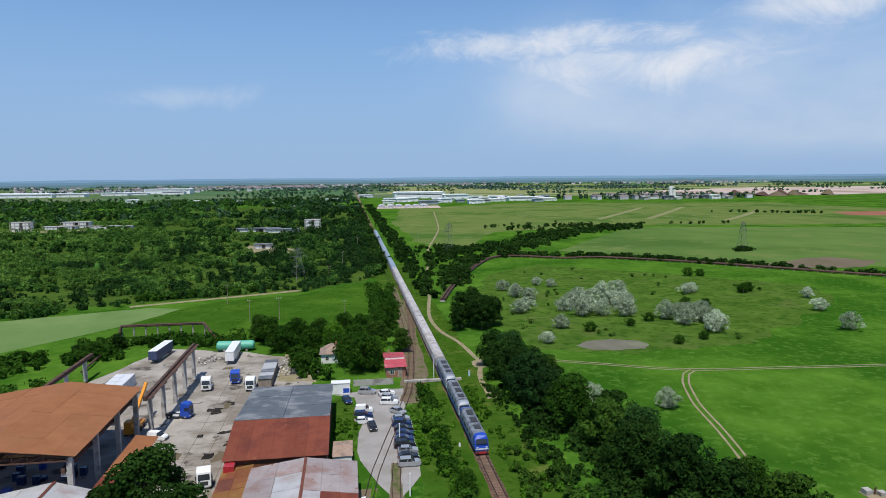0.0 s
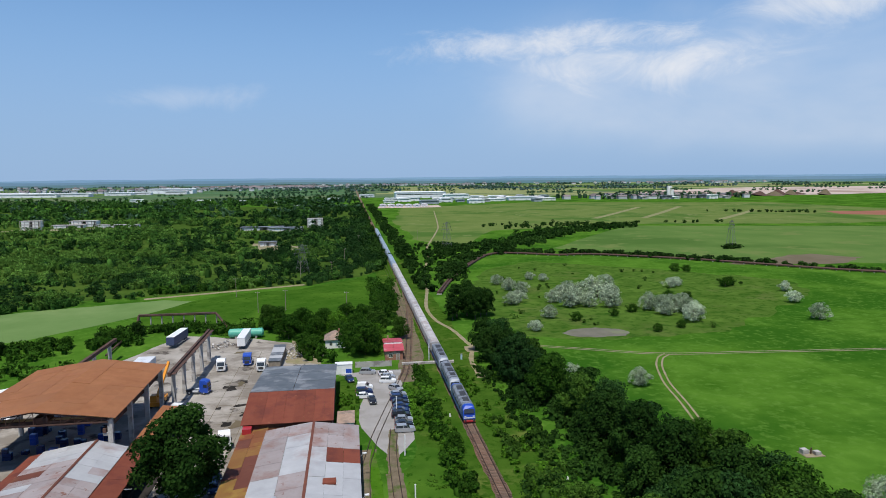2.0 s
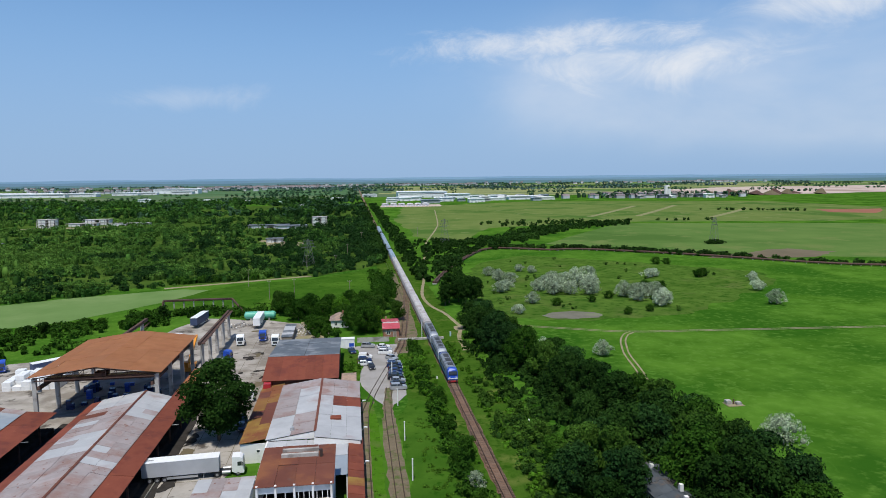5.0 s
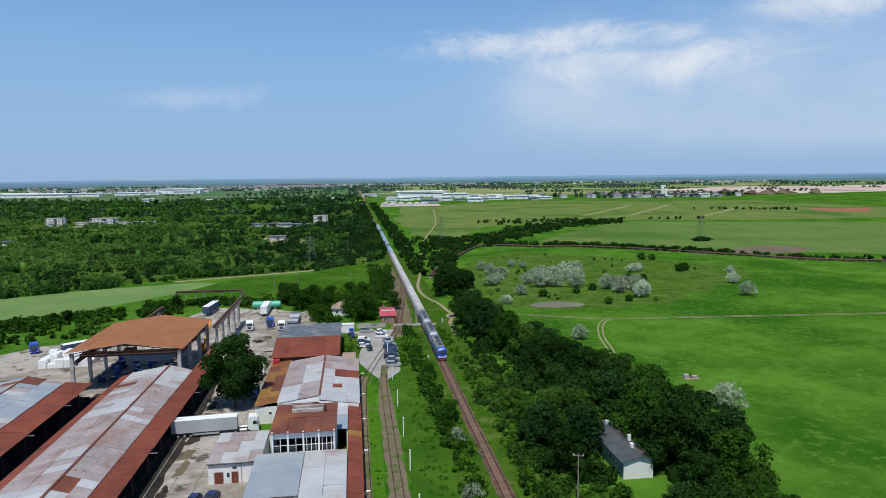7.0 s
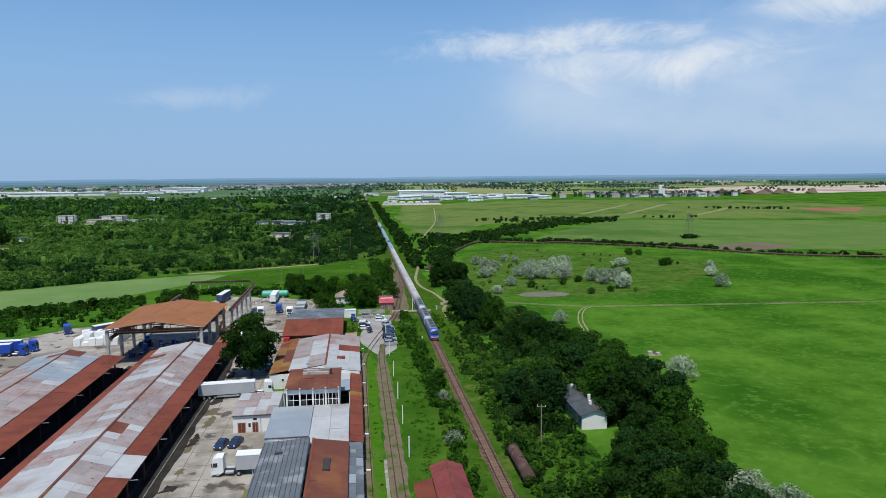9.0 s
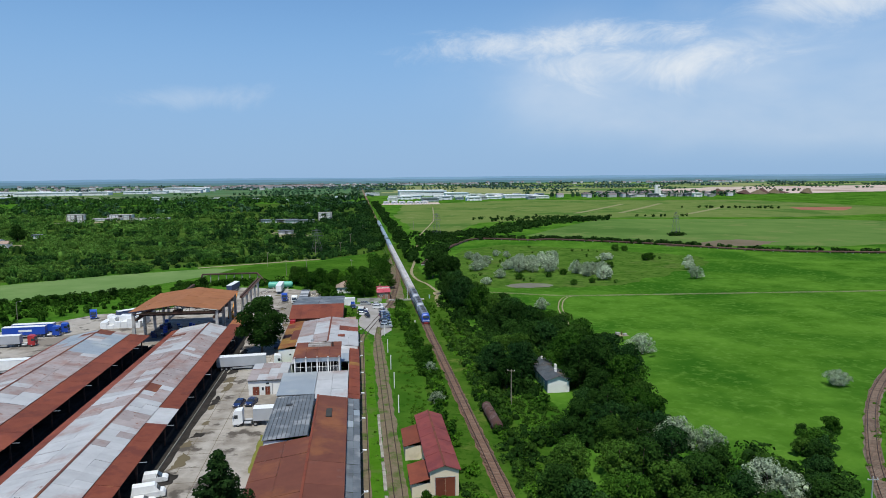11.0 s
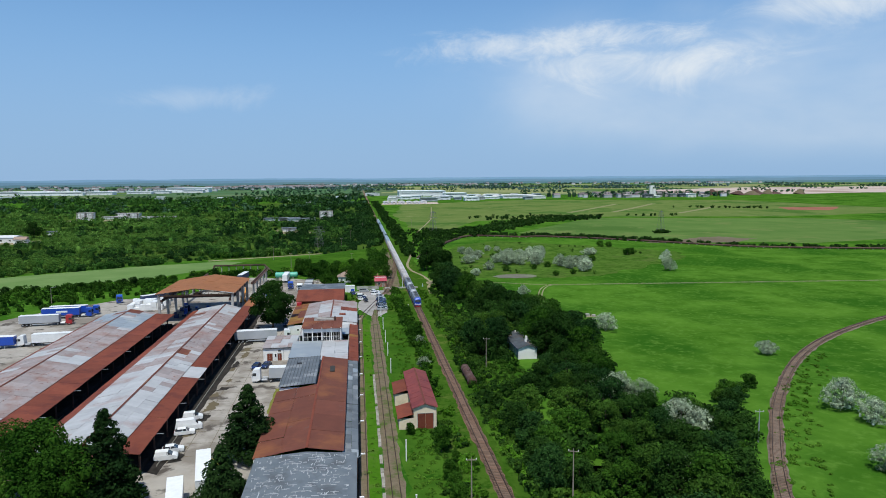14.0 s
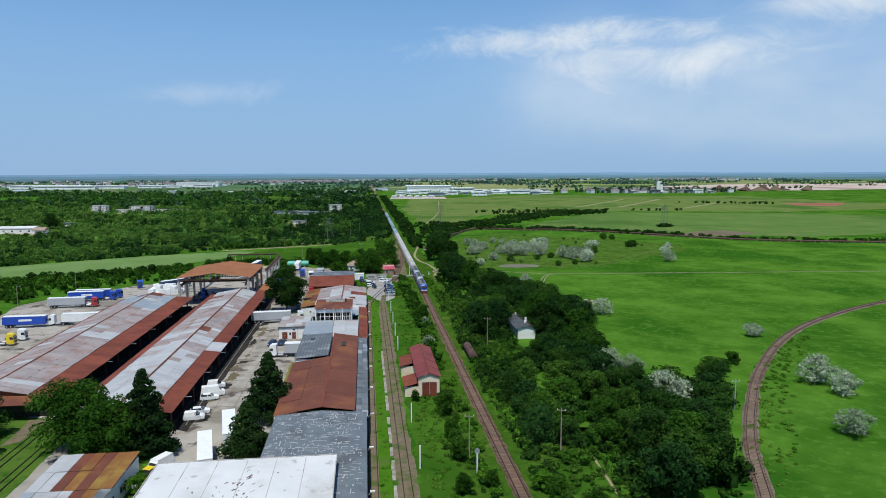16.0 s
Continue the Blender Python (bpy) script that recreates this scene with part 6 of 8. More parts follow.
part("shell", MB().tube((0, -6.4, 1.4), (0, 6.4, 1.4), 1.15, n=18).tube((0, -6.8, 1.4), (0, -6.4, 1.4), 0.7, 1.15, 18).tube((0, 6.4, 1.4), (0, 6.8, 1.4), 1.15, 0.7, 18), mat("scorched_rust", (0.060, 0.030, 0.024), (0.095, 0.048, 0.038), 0.5, 0.9, c=(0.12, 0.085, 0.075), cscale=0.6), ob)
for yy in (-4, 4):
    part("saddle", MB().box(-1.1, 1.1, yy - 0.3, yy + 0.3, 0, 0.6), M_RUSTBEAM, ob)
part("dome", MB().tube((0, 0, 2.45), (0, 0, 2.9), 0.45, 0.4, 12), bpy.data.materials["scorched_rust"], ob)
# debris
rng = random.Random(29)
mb = MB()
for k in range(160):
    cx, cy = rng.choice([(-69, 206), (-46, 190), (-44, 196), (-40, 186)])
    x, yy, s = cx + rng.gauss(0, 2.2), cy + rng.gauss(0, 2.6), rng.uniform(0.15, 0.6)
    mb.beam((x, yy, s * 0.4), (x + rng.uniform(-1, 1), yy + rng.uniform(-1, 1), s * rng.uniform(0.4, 1.4)), s, s * 0.6)
tagged(part("scrap_heap", mb, mat("scrap", (0.5, 0.48, 0.45), (0.3, 0.27, 0.24), 0.9, 0.9, isle=0.5)), "scattered pale rubble and scrap on the yard", "rubble", kind="stuff")
patch("bare_earth", [(-46, 180), (-36, 178), (-38, 205), (-46, 208)], 0.06, G_DIRT, "bare earth beside the timber shed", "earth", 3, 0.8, 33)

# ---------------- train ----------------
HEAD = 122.0


def bogie(parent, yy, span=1.3, r=0.46):
    bg = part("bogie", MB().box(-1.05, 1.05, yy - span - 0.3, yy + span + 0.3, 0.75, 0.98), M_DARKPLASTIC, parent)
    for dy in (-span, span):
        part("wheelset", MB().tube((-0.8, yy + dy, 0.55 + r), (-0.66, yy + dy, 0.55 + r), r, n=14).tube((0.66, yy + dy, 0.55 + r), (0.8, yy + dy, 0.55 + r), r, n=14).tube((-0.66, yy + dy, 1.0), (0.66, yy + dy, 1.0), 0.08), M_RAIL, bg)


def loco(y, side, label, lead=False):
    ob = thing("locomotive", 0, y, 0.0, label, "locomotive", 0, "train locomotives")
    nose = M_LOCOBLUE if lead else M_LOCOSIDE
    prof = [(-1.48, 1.35), (-1.5, 3.3), (-1.28, 3.95), (-0.75, 4.3), (0.75, 4.3), (1.28, 3.95), (1.5, 3.3), (1.48, 1.35)]
    part("body", MB().prism([(-1.48, 1.35), (-1.5, 3.3), (1.5, 3.3), (1.48, 1.35)], 2.3, 17.2, "y"), side, ob)
    part("roof", MB().prism([(-1.5, 3.303), (-1.28, 3.95), (-0.75, 4.3), (0.75, 4.3), (1.28, 3.95), (1.5, 3.303)], 2.3, 17.2, "y"), M_LOCOROOF, ob)
    for a, b, s in ((2.297, 0.2, -1), (17.203, 19.3, 1)):
        cab = MB()
        n = len(prof)
        back = [(x, a, z) for x, z in prof]
        front = [(x * 0.93, b + (0.0 if z < 3 else -s * 0.75 * (z - 2.6)), z if z < 4 else z - 0.15) for x, z in prof]
        cab.add(back + front, [tuple(range(n)), tuple(range(n, 2 * n))] + [(i, (i + 1) % n, n + (i + 1) % n, n + i) for i in range(n)])
        cb = part("cab", cab, nose, ob)
        yw = b + s * 0.02
        part("windscreen", MB().slab((-1.2, b + s * 0.0 - s * 0.1, 2.75), (1.2, b - s * 0.1, 2.75), (1.1, b - s * 0.62, 3.5), (-1.1, b - s * 0.62, 3.5), 0.1), M_GLASS, cb)
        for x in (-0.95, 0.95):
            part("headlight", MB().box(x - 0.2, x + 0.2, min(yw, yw + s * 0.08), max(yw, yw + s * 0.08), 1.9, 2.15), M_LAMP, cb)
            part("buffer", MB().tube((x, b, 1.15), (x, b + s * 0.55, 1.15), 0.13, 0.22, 10), M_DARKPLASTIC, ob)
        part("stripe", MB().box(-1.3, 1.3, min(b, b + s * 0.03), max(b, b + s * 0.03), 1.55, 1.8), M_WHITEPAINT, cb)
        part("plough", MB().box(-1.3, 1.3, min(b, b + s * 0.3), max(b, b + s * 0.3), 0.75, 1.1), M_RED if lead else M_DARKPLASTIC, ob)
    part("underframe", MB().box(-1.35, 1.35, 0.2, 19.3, 1.1, 1.347), M_DARKPLASTIC, ob)
    part("fuel_tank", MB().box(-1.2, 1.2, 7.6, 12.0, 0.8, 1.1), M_DARKPLASTIC, ob)
    for k, (a, b) in enumerate(((4.2, 6.4), (8.0, 11.0), (12.6, 15.4))):
        part("roof_grille", MB().box(-0.7, 0.7, a, b, 4.303, 4.42), M_DARKPLASTIC, ob)
    for s in (-1, 1):
        part("side_band", MB().box(s * 1.508 - 0.008, s * 1.508 + 0.008, 2.4, 17.1, 1.5, 2.1), M_LOCOBLUE, ob)
        for k in range(4):
            part("louvre", MB().box(s * 1.512 - 0.012, s * 1.512 + 0.012, 4.5 + k * 3, 6.3 + k * 3, 2.3, 3.0), M_DARKPLASTIC, ob)
    bogie(ob, 4.2, 1.9)
    bogie(ob, 15.2, 1.9)
    return ob


loco(HEAD, M_LOCOSIDE, "diesel locomotive with bright blue front and grey body", True)
loco(HEAD + 20.2, M_LOCOSIDE, "blue and silver diesel locomotive coupled behind the first")
loco(HEAD + 40.4, M_LOCOROOF, "older grey diesel locomotive coupled in the train")


def wagon(y, body, label):
    def build(ob):
        part("body", MB().prism([(-1.4, 1.3), (-1.45, 3.6), (-0.95, 4.15), (0.95, 4.15), (1.45, 3.6), (1.4, 1.3)], 0.3, 18.7, "y"), body, ob)
        part("underframe", MB().box(-1.2, 1.2, 0.0, 19.0, 1.05, 1.297), M_DARKPLASTIC, ob)
        for k in range(9):
            yy = 1.4 + k * 2.0
            part("rib", MB().box(-1.5, -1.43, yy, yy + 0.12, 1.35, 3.6), body, ob)
            part("rib", MB().box(1.43, 1.5, yy, yy + 0.12, 1.35, 3.6), body, ob)
        for k in range(4):
            part("roof_hatch", MB().box(-0.55, 0.55, 1.6 + k * 4.3, 4.4 + k * 4.3, 4.153, 4.24), body, ob)
        bogie(ob, 3.0, 0.9)
        bogie(ob, 16.0, 0.9)
    return place(("freight_wagon", body.name), build, 0, y, 0, label, "wagon", "train wagons", 0.0)


for k in range(24):
    if k < 10:
        wagon(HEAD + 60.8 + k * 19.3, M_WAGON, "pale grey covered freight wagon of the train")
    else:
        wagon(HEAD + 60.8 + k * 19.3, M_WAGONBLUE, "blue grey freight wagon of the train")

# ---------------- poles, pylons, small lineside things ----------------


def pole(x, y, h, label, lamp=False, mtl=None):
    m = mtl or M_WOOD
    def build(ob):
        part("shaft", MB().tube((0, 0, -0.1), (0, 0, h), 0.15, 0.08, 8), m, ob)
        if lamp:
            part("arm", MB().beam((0, 0, h - 0.05), (1.4, 0, h + 0.2), 0.07, 0.07), M_STEEL, ob)
            part("lamp_head", MB().box(1.2, 1.9, -0.14, 0.14, h + 0.13, h + 0.27), M_STEEL, ob)
        else:
            part("crossarm", MB().beam((-0.9, 0, h - 0.5), (0.9, 0, h - 0.5), 0.1, 0.12), m, ob)
            for q in (-0.8, 0, 0.8):
                part("insulator", MB().tube((q, 0, h - 0.44), (q, 0, h - 0.2), 0.06), M_WHITEPAINT, ob)
    return place(("lamp_post" if lamp else "power_pole", m.name, h), build, x, y, 20 * math.sin(x), label, "pole", "poles", 0.0)


for x, y, h in ((-64.7, 260, 9), (-53.7, 263, 9), (-28, 253, 9), (-54, 357, 9), (-36.5, 353, 9), (-19, 516, 9), (33, 560, 9), (11.4, 33, 9), (11, -45.6, 9), (-6.6, -46.5, 9), (-30, 420, 9), (-80, 300, 9)):
    pole(x, y, h, "weathered grey power pole with crossarm in the grass")
for x, y in ((-156, 153), (-150, 70), (-164, 118)):
    pole(x, y, 8, "grey lamp post at the edge of the yard", True)
pole(56.3, -27.6, 7, "pale painted pole beside the branch line", mtl=M_STEEL)
ob = thing("signal_mast", -6.1, -52.2, 0, "short white mast with a round disc", "signal")
part("shaft", MB().tube((0, 0, 0), (0, 0, 4.0), 0.14, 0.14, 8), M_WHITEPAINT, ob)
part("disc", MB().tube((0, -0.05, 4.3), (0, 0.05, 4.3), 0.5, n=16), M_SILVER, ob)
ob = thing("signal_cabinet", 7.2, 176, 0, "pale blue relay cabinet beside the crossing", "cabinet")
part("body", MB().box(-0.25, 0.25, -0.2, 0.2, 0, 1.6), plain("pale_blue", (0.45, 0.62, 0.7), 0.5), ob)
part("cap", MB().box(-0.3, 0.3, -0.25, 0.25, 1.603, 1.7), M_STEEL, ob)
ob = thing("signal_mast", -2.8, 176.5, 0, "tall white signal mast beside the main line", "signal")
part("shaft", MB().tube((0, 0, 0), (0, 0, 5.5), 0.13, 0.13, 8), M_WHITEPAINT, ob)
part("signal_head", MB().box(-0.3, 0.3, -0.2, 0.2, 5.5, 6.7), M_STEEL, ob)
for x, y in ((-3.6, 128), (87.5, -17.5), (86.5, -22.5), (13, 92)):
    ob = thing("marker_stone", x, y, 0, "small white painted marker stone in the grass", "marker")
    part("stone", MB().prism([(-0.2, 0), (0.2, 0), (0.18, 0.7), (0, 0.85), (-0.18, 0.7)], -0.15, 0.15, "y"), M_WHITEPAINT, ob)
for y in (-92, -70, -48.7, -26.3, 31.9, 50, 67, 86, 108, 132):
    ob = thing("fence_post", -15.9, y, 0, "white concrete post beside the siding", "post", 0, "siding posts")
    part("shaft", MB().box(-0.11, 0.11, -0.11, 0.11, 0, 4.2), W_WHITE, ob)
    part("cap", MB().box(-0.14, 0.14, -0.14, 0.14, 4.203, 4.3), W_WHITE, ob)
for k in range(11):
    y = -66 + k * 16.5
    ob = thing("wall_lamp", -25.15 if y > -34 else -25.5, y, 4.3, "white lamp on a bracket at the eaves", "lamp", 0, "wall lamps")
    part("arm", MB().beam((0, 0, -0.2), (0.9, 0, 0.55), 0.08, 0.08), M_STEEL, ob)
    part("lamp_head", MB().box(0.6, 1.35, -0.16, 0.16, 0.5, 0.68), M_WHITEPAINT, ob)


def pylon(x, y, h, rz):
    def build(ob):
        mb = MB()
        lv = [0, 0.2, 0.4, 0.58, 0.72, 0.86, 1.0]
        for i, (a, b) in enumerate(zip(lv, lv[1:])):
            wa, wb = 2.6 * (1 - a) ** 0.9 + 0.4, 2.6 * (1 - b) ** 0.9 + 0.4
            ca = [(-wa, -wa), (wa, -wa), (wa, wa), (-wa, wa)]
            cb = [(-wb, -wb), (wb, -wb), (wb, wb), (-wb, wb)]
            for k in range(4):
                mb.beam((*ca[k], a * h), (*cb[k], b * h), 0.14, 0.14)
                mb.beam((*ca[k], a * h), (*cb[(k + 1) % 4], b * h), 0.07, 0.07)
                mb.beam((*cb[k], b * h), (*cb[(k + 1) % 4], b * h), 0.07, 0.07)
        part("lattice", mb, M_PYLON, ob)
        for z, w in ((0.72, 5.0), (0.84, 4.0), (0.95, 3.2)):
            part("crossarm", MB().beam((-w, 0, z * h), (w, 0, z * h), 0.2, 0.25), M_PYLON, ob)
            for s in (-1, 1):
                part("insulator", MB().tube((s * w * .95, 0, z * h - 1.5), (s * w * .95, 0, z * h), 0.12), M_DARKPLASTIC, ob)
    return place(("power_pylon", h), build, x, y, rz, "grey lattice power pylon in the pasture", "pylon", "pylons", 0.0)


pylon(47.5, 482, 21, 30)
pylon(258, 442, 21, 30)
pylon(-54, 372, 17, 30)
# broken well in the meadow
ob = thing("concrete_well", 65, 95.5, 0, "broken concrete well rings on bare ground", "well")
part("slab", MB().box(-2.0, 2.2, -1.5, 1.5, 0.0, 0.12), G_DIRT, ob)
part("ring", MB().box(-1.8, -0.5, -0.2, 1.1, 0.12, 1.0), W_CONC, ob)
part("ring", MB().box(0.4, 1.6, -1.0, 0.1, 0.12, 0.8), W_CONC, ob)
part("pipe", MB().tube((0, 0, 0.1), (0.1, 0, 1.4), 0.15), M_RUSTBEAM, ob)

# ---------------- trees and bushes ----------------
# single trees of the yard
tree("yard_tree", -55.4, 92.6, 17.8, 6.5, L_DARK, "large dark green broadleaf tree shading the yard", "round", 1, 16000, 0.25)
tree("conifer", -46.2, -20.5, 15, 6.0, L_FIR, "broad dark conifer beside the hall", "fir", 2, 11000, 0.23)
tree("conifer", -47.6, -40, 11, 5.2, L_FIR, "smaller dark conifer on the yard", "fir", 3, 7000, 0.23)
tree("conifer", -66.8, -36.5, 17, 5.6, L_FIR, "tall pointed dark conifer at the shed's end", "fir", 4, 10000, 0.23)
tree("broadleaf_tree", -80.8, -33.0, 12.5, 7.6, L_OAK, "spreading green tree at the shed's end", "round", 5, 11000, 0.24)
tree("broadleaf_tree", -73.0, -38.0, 11, 6.2, L_OAK, "green tree crowding the conifer", "round", 6, 7500, 0.24)
tree("broadleaf_tree", -99.5, -35.0, 9, 4.4, L_DARK, "dark tree beside the old rails", "round", 7, 3600, 0.36)
tree("broadleaf_tree", -103, -25.0, 10, 5.2, L_DARK, "dark tree at the yard's edge", "round", 7, 3600, 0.36)

# open grassy spots in the thicket
GLADES = [[(10.5, -45), (17.5, -44.5), (19, -58), (18, -66), (6, -66), (7.5, -52)], [(13, 37), (22, 37), (21, 22), (18, 13), (10, 13), (10.5, 26)],
          [(3, 0), (7.5, 0), (6.5, -34), (3, -34)], [(16, -34), (24, -33), (26, -37), (18, -40)], [(16.4, -36.3), (23.4, -35.3), (22.4, -28.3), (16.4, -29.3)],
          [(12.7, -20.1), (18.2, -19.1), (18.2, -10.1), (12.7, -11.1)]]


def inside(poly, x, y):
    hit = False
    for (ax, ay), (bx, by) in zip(poly, poly[1:] + poly[:1]):
        if (ay > y) != (by > y) and x < (bx - ax) * (y - ay) / (by - ay) + ax:
            hit = not hit
    return hit


for k, g in enumerate(GLADES):
    patch("glade", g, 0.045, G_MEADOW, "bright grassy opening in the thicket", "grass", 2, 0.8, 300 + k)
track_way("footpath", [(16.6, -45), (16.4, -51), (16, -58.4), (15.4, -66)], 0, 0.5, "narrow trodden path through the glade")
# line of trees by the branch of the dirt track: (x, y, height, radius)
rng = random.Random(90)
belt = []
tall = [(17, 186, 10), (20, 180, 11), (16.5, 172, 10), (22, 168, 11), (17.5, 163, 11), (24, 160, 9), (18, 153, 12), (24, 151, 10), (20.5, 143, 11), (26, 140, 9), (23.5, 133, 11), (29, 128, 10),
        (25, 121, 10), (31.5, 116, 10), (27, 108, 11), (34, 104, 9), (29, 97, 11), (37, 92, 10), (31, 86, 11), (39, 82, 11), (44, 76, 10), (36, 74, 11), (27, 74, 9), (32, 66, 12), (40, 66, 12), (46, 63, 9),
        (36, 58, 12), (43.5, 54, 12), (38, 48, 12), (44, 43, 10), (36, 40, 11), (41, 34, 11), (34, 31, 8), (17, 66, 9), (13, 58, 9), (12.5, 45, 8), (20, 70, 9), (23, 82, 9), (31.8, 52, 12), (31.6, 45, 11), (20, 61, 10), (18.6, 50, 10), (25, 65, 12), (29, 64, 12),
        (26, -50, 9), (31, -54, 10), (36, -52, 9), (29, -60, 10), (24, -64, 9), (35, -60, 8), (8, -42, 7), (9, -36, 7.5), (11, -32, 7), (8.5, -16, 7.5), (12, -10, 8), (10, -22, 7)]
for k, (x, y, h) in enumerate(tall):
    mtl = (L_DARK, L_WOODDARK, L_DARK, L_OAK, L_DARK, L_MID, L_WOODDARK)[k % 7]
    tree("broadleaf_tree", x + rng.uniform(-1, 1), y + rng.uniform(-1, 1), h * rng.uniform(0.9, 1.1), h * 0.46, mtl, "dark green broadleaf tree of the shelter belt", "round", 10 + k % 4, 5600, 0.28, "shelter belt")
low = [(26, 27, 5), (31, 22, 6), (37, 24, 6), (42, 27, 6), (22, 18, 5), (28, 12, 6), (34, 14, 5.5), (39, 16, 6), (24, 4, 6), (31, 3, 6), (36, 7, 6), (19, 9, 5), (15, 14, 4.5), (16, 0, 5), (21, -6, 6), (28, -8, 6),
       (34, -4, 6.5), (40, -8, 5.5), (14, -12, 5), (19, -18, 6), (26, -18, 6), (33, -16, 6.5), (39, -20, 6), (12, -24, 5), (17, -31, 6), (24, -30, 5.5), (31, -28, 6.5), (37, -31, 6), (44, -33, 5), (13, -42, 5),
       (20, -45, 5), (28, -42, 6), (36, -44, 6), (24, -56, 5), (33, -56, 5), (11, 22, 4.5), (12, 70, 5), (10, 82, 4.5), (50, -24, 5), (56, -15, 4.5), (61, -9, 4.5), (66, -2, 4.5), (46, -16, 5)]
low = [q for q in low if not any(inside(g, q[0], q[1]) for g in GLADES)]
low += [(58, -12, 3.4), (64, -5, 3.6), (70, 0, 3.2), (76, 5, 3.0), (61, -3, 3.0), (68, 7, 2.6), (53, -19, 4), (57, -20, 3.4)]
for k, (x, y, h) in enumerate(low):
    tree("broadleaf_bush", x + rng.uniform(-1.5, 1.5), y + rng.uniform(-1.5, 1.5), h * rng.uniform(0.85, 1.15), h * 0.62, (L_WOODDARK, L_DARK, L_OAK, L_MID, L_DARK)[k % 5], "dark green shrub of the thicket", "bush", 30 + k % 4, 3000, 0.30, "thicket shrubs")
for x, y, h in ((15.5, 236, 13), (20, 238, 14), (25, 235, 12), (22, 231, 11), (28, 238, 11), (13, 231, 9)):
    tree("poplar_tree", x, y, h, h * 0.36, L_DARK, "tall dark trees in a clump by the path", "tall", 50 + int(x) % 3, 4500, 0.30, "clump by the path")
for x, y, h, r in ((-22, 186, 10, 6), (-26, 193, 9, 4.5), (-19.5, 195, 8, 4.5), (-38.5, 212, 7, 4), (-31, 215, 8, 4.5), (-24, 210, 8, 4.5), (-17, 214, 8, 4.5), (-14, 228, 8, 4), (-22, 226, 8, 4),
                   (-44, 222, 8, 4.5), (-52, 222, 9, 4.5), (-36, 226, 7, 4), (-57, 228, 8, 4), (-30, 204, 7, 4), (-40, 188, 6, 3.4), (-12, 246, 8, 4), (-9.5, 206, 7, 3.5), (-48, 212, 8, 4.5), (-28, 234, 7, 4)):
    tree("broadleaf_tree", x, y, h, r, (L_OAK, L_MID, L_OAK, L_LIGHT)[int(abs(x)) % 4], "green broadleaf tree behind the yard", "round", 10 + int(abs(x)) % 4, 4200, 0.32, "trees behind the yard")
for x, y, h in ((-8.6, -22.9, 5.2), (-8.7, -35.4, 3.6), (-8.5, -46.1, 4.2), (-9.6, -59.1, 3.6), (-4.3, -57.1, 3.0), (-3.6, -32.4, 2.2), (-6.5, -28.1, 2.2), (-14.1, -13.1, 2.6), (-8.2, -40, 3.4), (-4.6, 74, 5), (-6.8, 70, 4.5), (-5.5, 108, 4.2), (5.8, -62, 4), (9.5, -70, 5)):
    tree("small_tree", x, y, h, h * 0.42, L_OAK, "small green tree beside the main line", "round", 12, 2600, 0.42, "lineside trees")
tree("shrub", -62.9, -53.0, 3.4, 1.9, L_LIGHT, "fresh green shrub beside the workshop", "bush", 33, 2000, 0.3)
tree("shrub", 3.9, -59.5, 3.2, 1.7, L_LIGHT, "yellowish green shrub beside the main line", "bush", 33, 2000, 0.3)
# hedge between yard and wheat
for k in range(30):
    t = k / 29
    x = -104 - 150 * t + rng.uniform(-4, 4)
    y = 222 - 92 * t + 24 * math.sin(t * 3.1) * 0.3 + rng.uniform(-4, 4)
    h = rng.uniform(2.6, 5.2)
    tree("hedge_tree", x, y, h, h * 0.6, L_OAK if k % 2 else L_DARK, "bushy green tree of the hedge by the wheat", "bush", 30 + k % 4, 2600, 0.32, "hedge by the wheat")

# silver-leaved bushes of the meadow
silver = [(61.6, 71.5, 6.5), (98.5, 34, 4.5), (49.8, 142.5, 4.5), (40, 208, 4), (51, 228, 4.5), (152, 207, 6), (165, 240, 5), (179, 266, 4.5), (66, 247, 6.5), (70, 252, 7), (74, 246, 6), (86, 267, 7), (90, 262, 7),
          (82.5, 244, 6), (86, 250, 6.5), (67, 264, 6.5), (72, 268, 7), (92.7, 294, 6), (98, 288, 6), (43, 257, 5.5), (47, 262, 5.5), (55, 286, 5.5), (50, 292, 5.5), (48.5, 310, 5), (52, 300, 5), (69, 323, 4.5), (75, 317, 4),
          (96, 236, 6.5), (101, 232, 6.5), (99, 226, 6), (107, 236, 6.5), (112, 238, 6.5), (108, 228, 6), (103, 212, 6), (106, 217, 6), (131, 286, 5.5), (136, 290, 5), (104, 242, 5), (80, 272, 6), (62, 258, 5.5),
          (34, 150, 5), (38.5, 3.5, 6.5), (43, -1, 5.5), (44, -19, 6), (47, -21, 4.5), (30.5, -44, 5), (40.5, -46.5, 4.5), (37, -48, 4), (87, -12.5, 6.5), (87.5, -22, 5), (72, -44, 5.5), (34, 2, 5), (-5, 62, 3), (-6, 36, 3)]
rng = random.Random(91)
for k, (x, y, h) in enumerate(silver):
    tree("silver_bush", x, y, h * rng.uniform(0.88, 1.08), h * 0.66, L_OLIVE, "silvery pale grey-green bush in the grass", "bush", 60 + k % 5, 2800, 0.24, "silver bushes")
for x, y, h in ((159, 284, 4), (163, 287, 4), (160, 338, 4), (166, 336, 3.5), (60, 222, 3), (88, 234, 3), (78, 228, 2.5), (118, 262, 3), (124, 256, 3), (94, 204, 2.5), (83, 200, 2.5)):
    tree("green_bush", x, y, h, h * 0.8, L_OAK, "round green bush in the meadow", "bush", 34, 1500, 0.42, "meadow bushes")

# ---------------- masses of foliage ----------------
rng = random.Random(92)


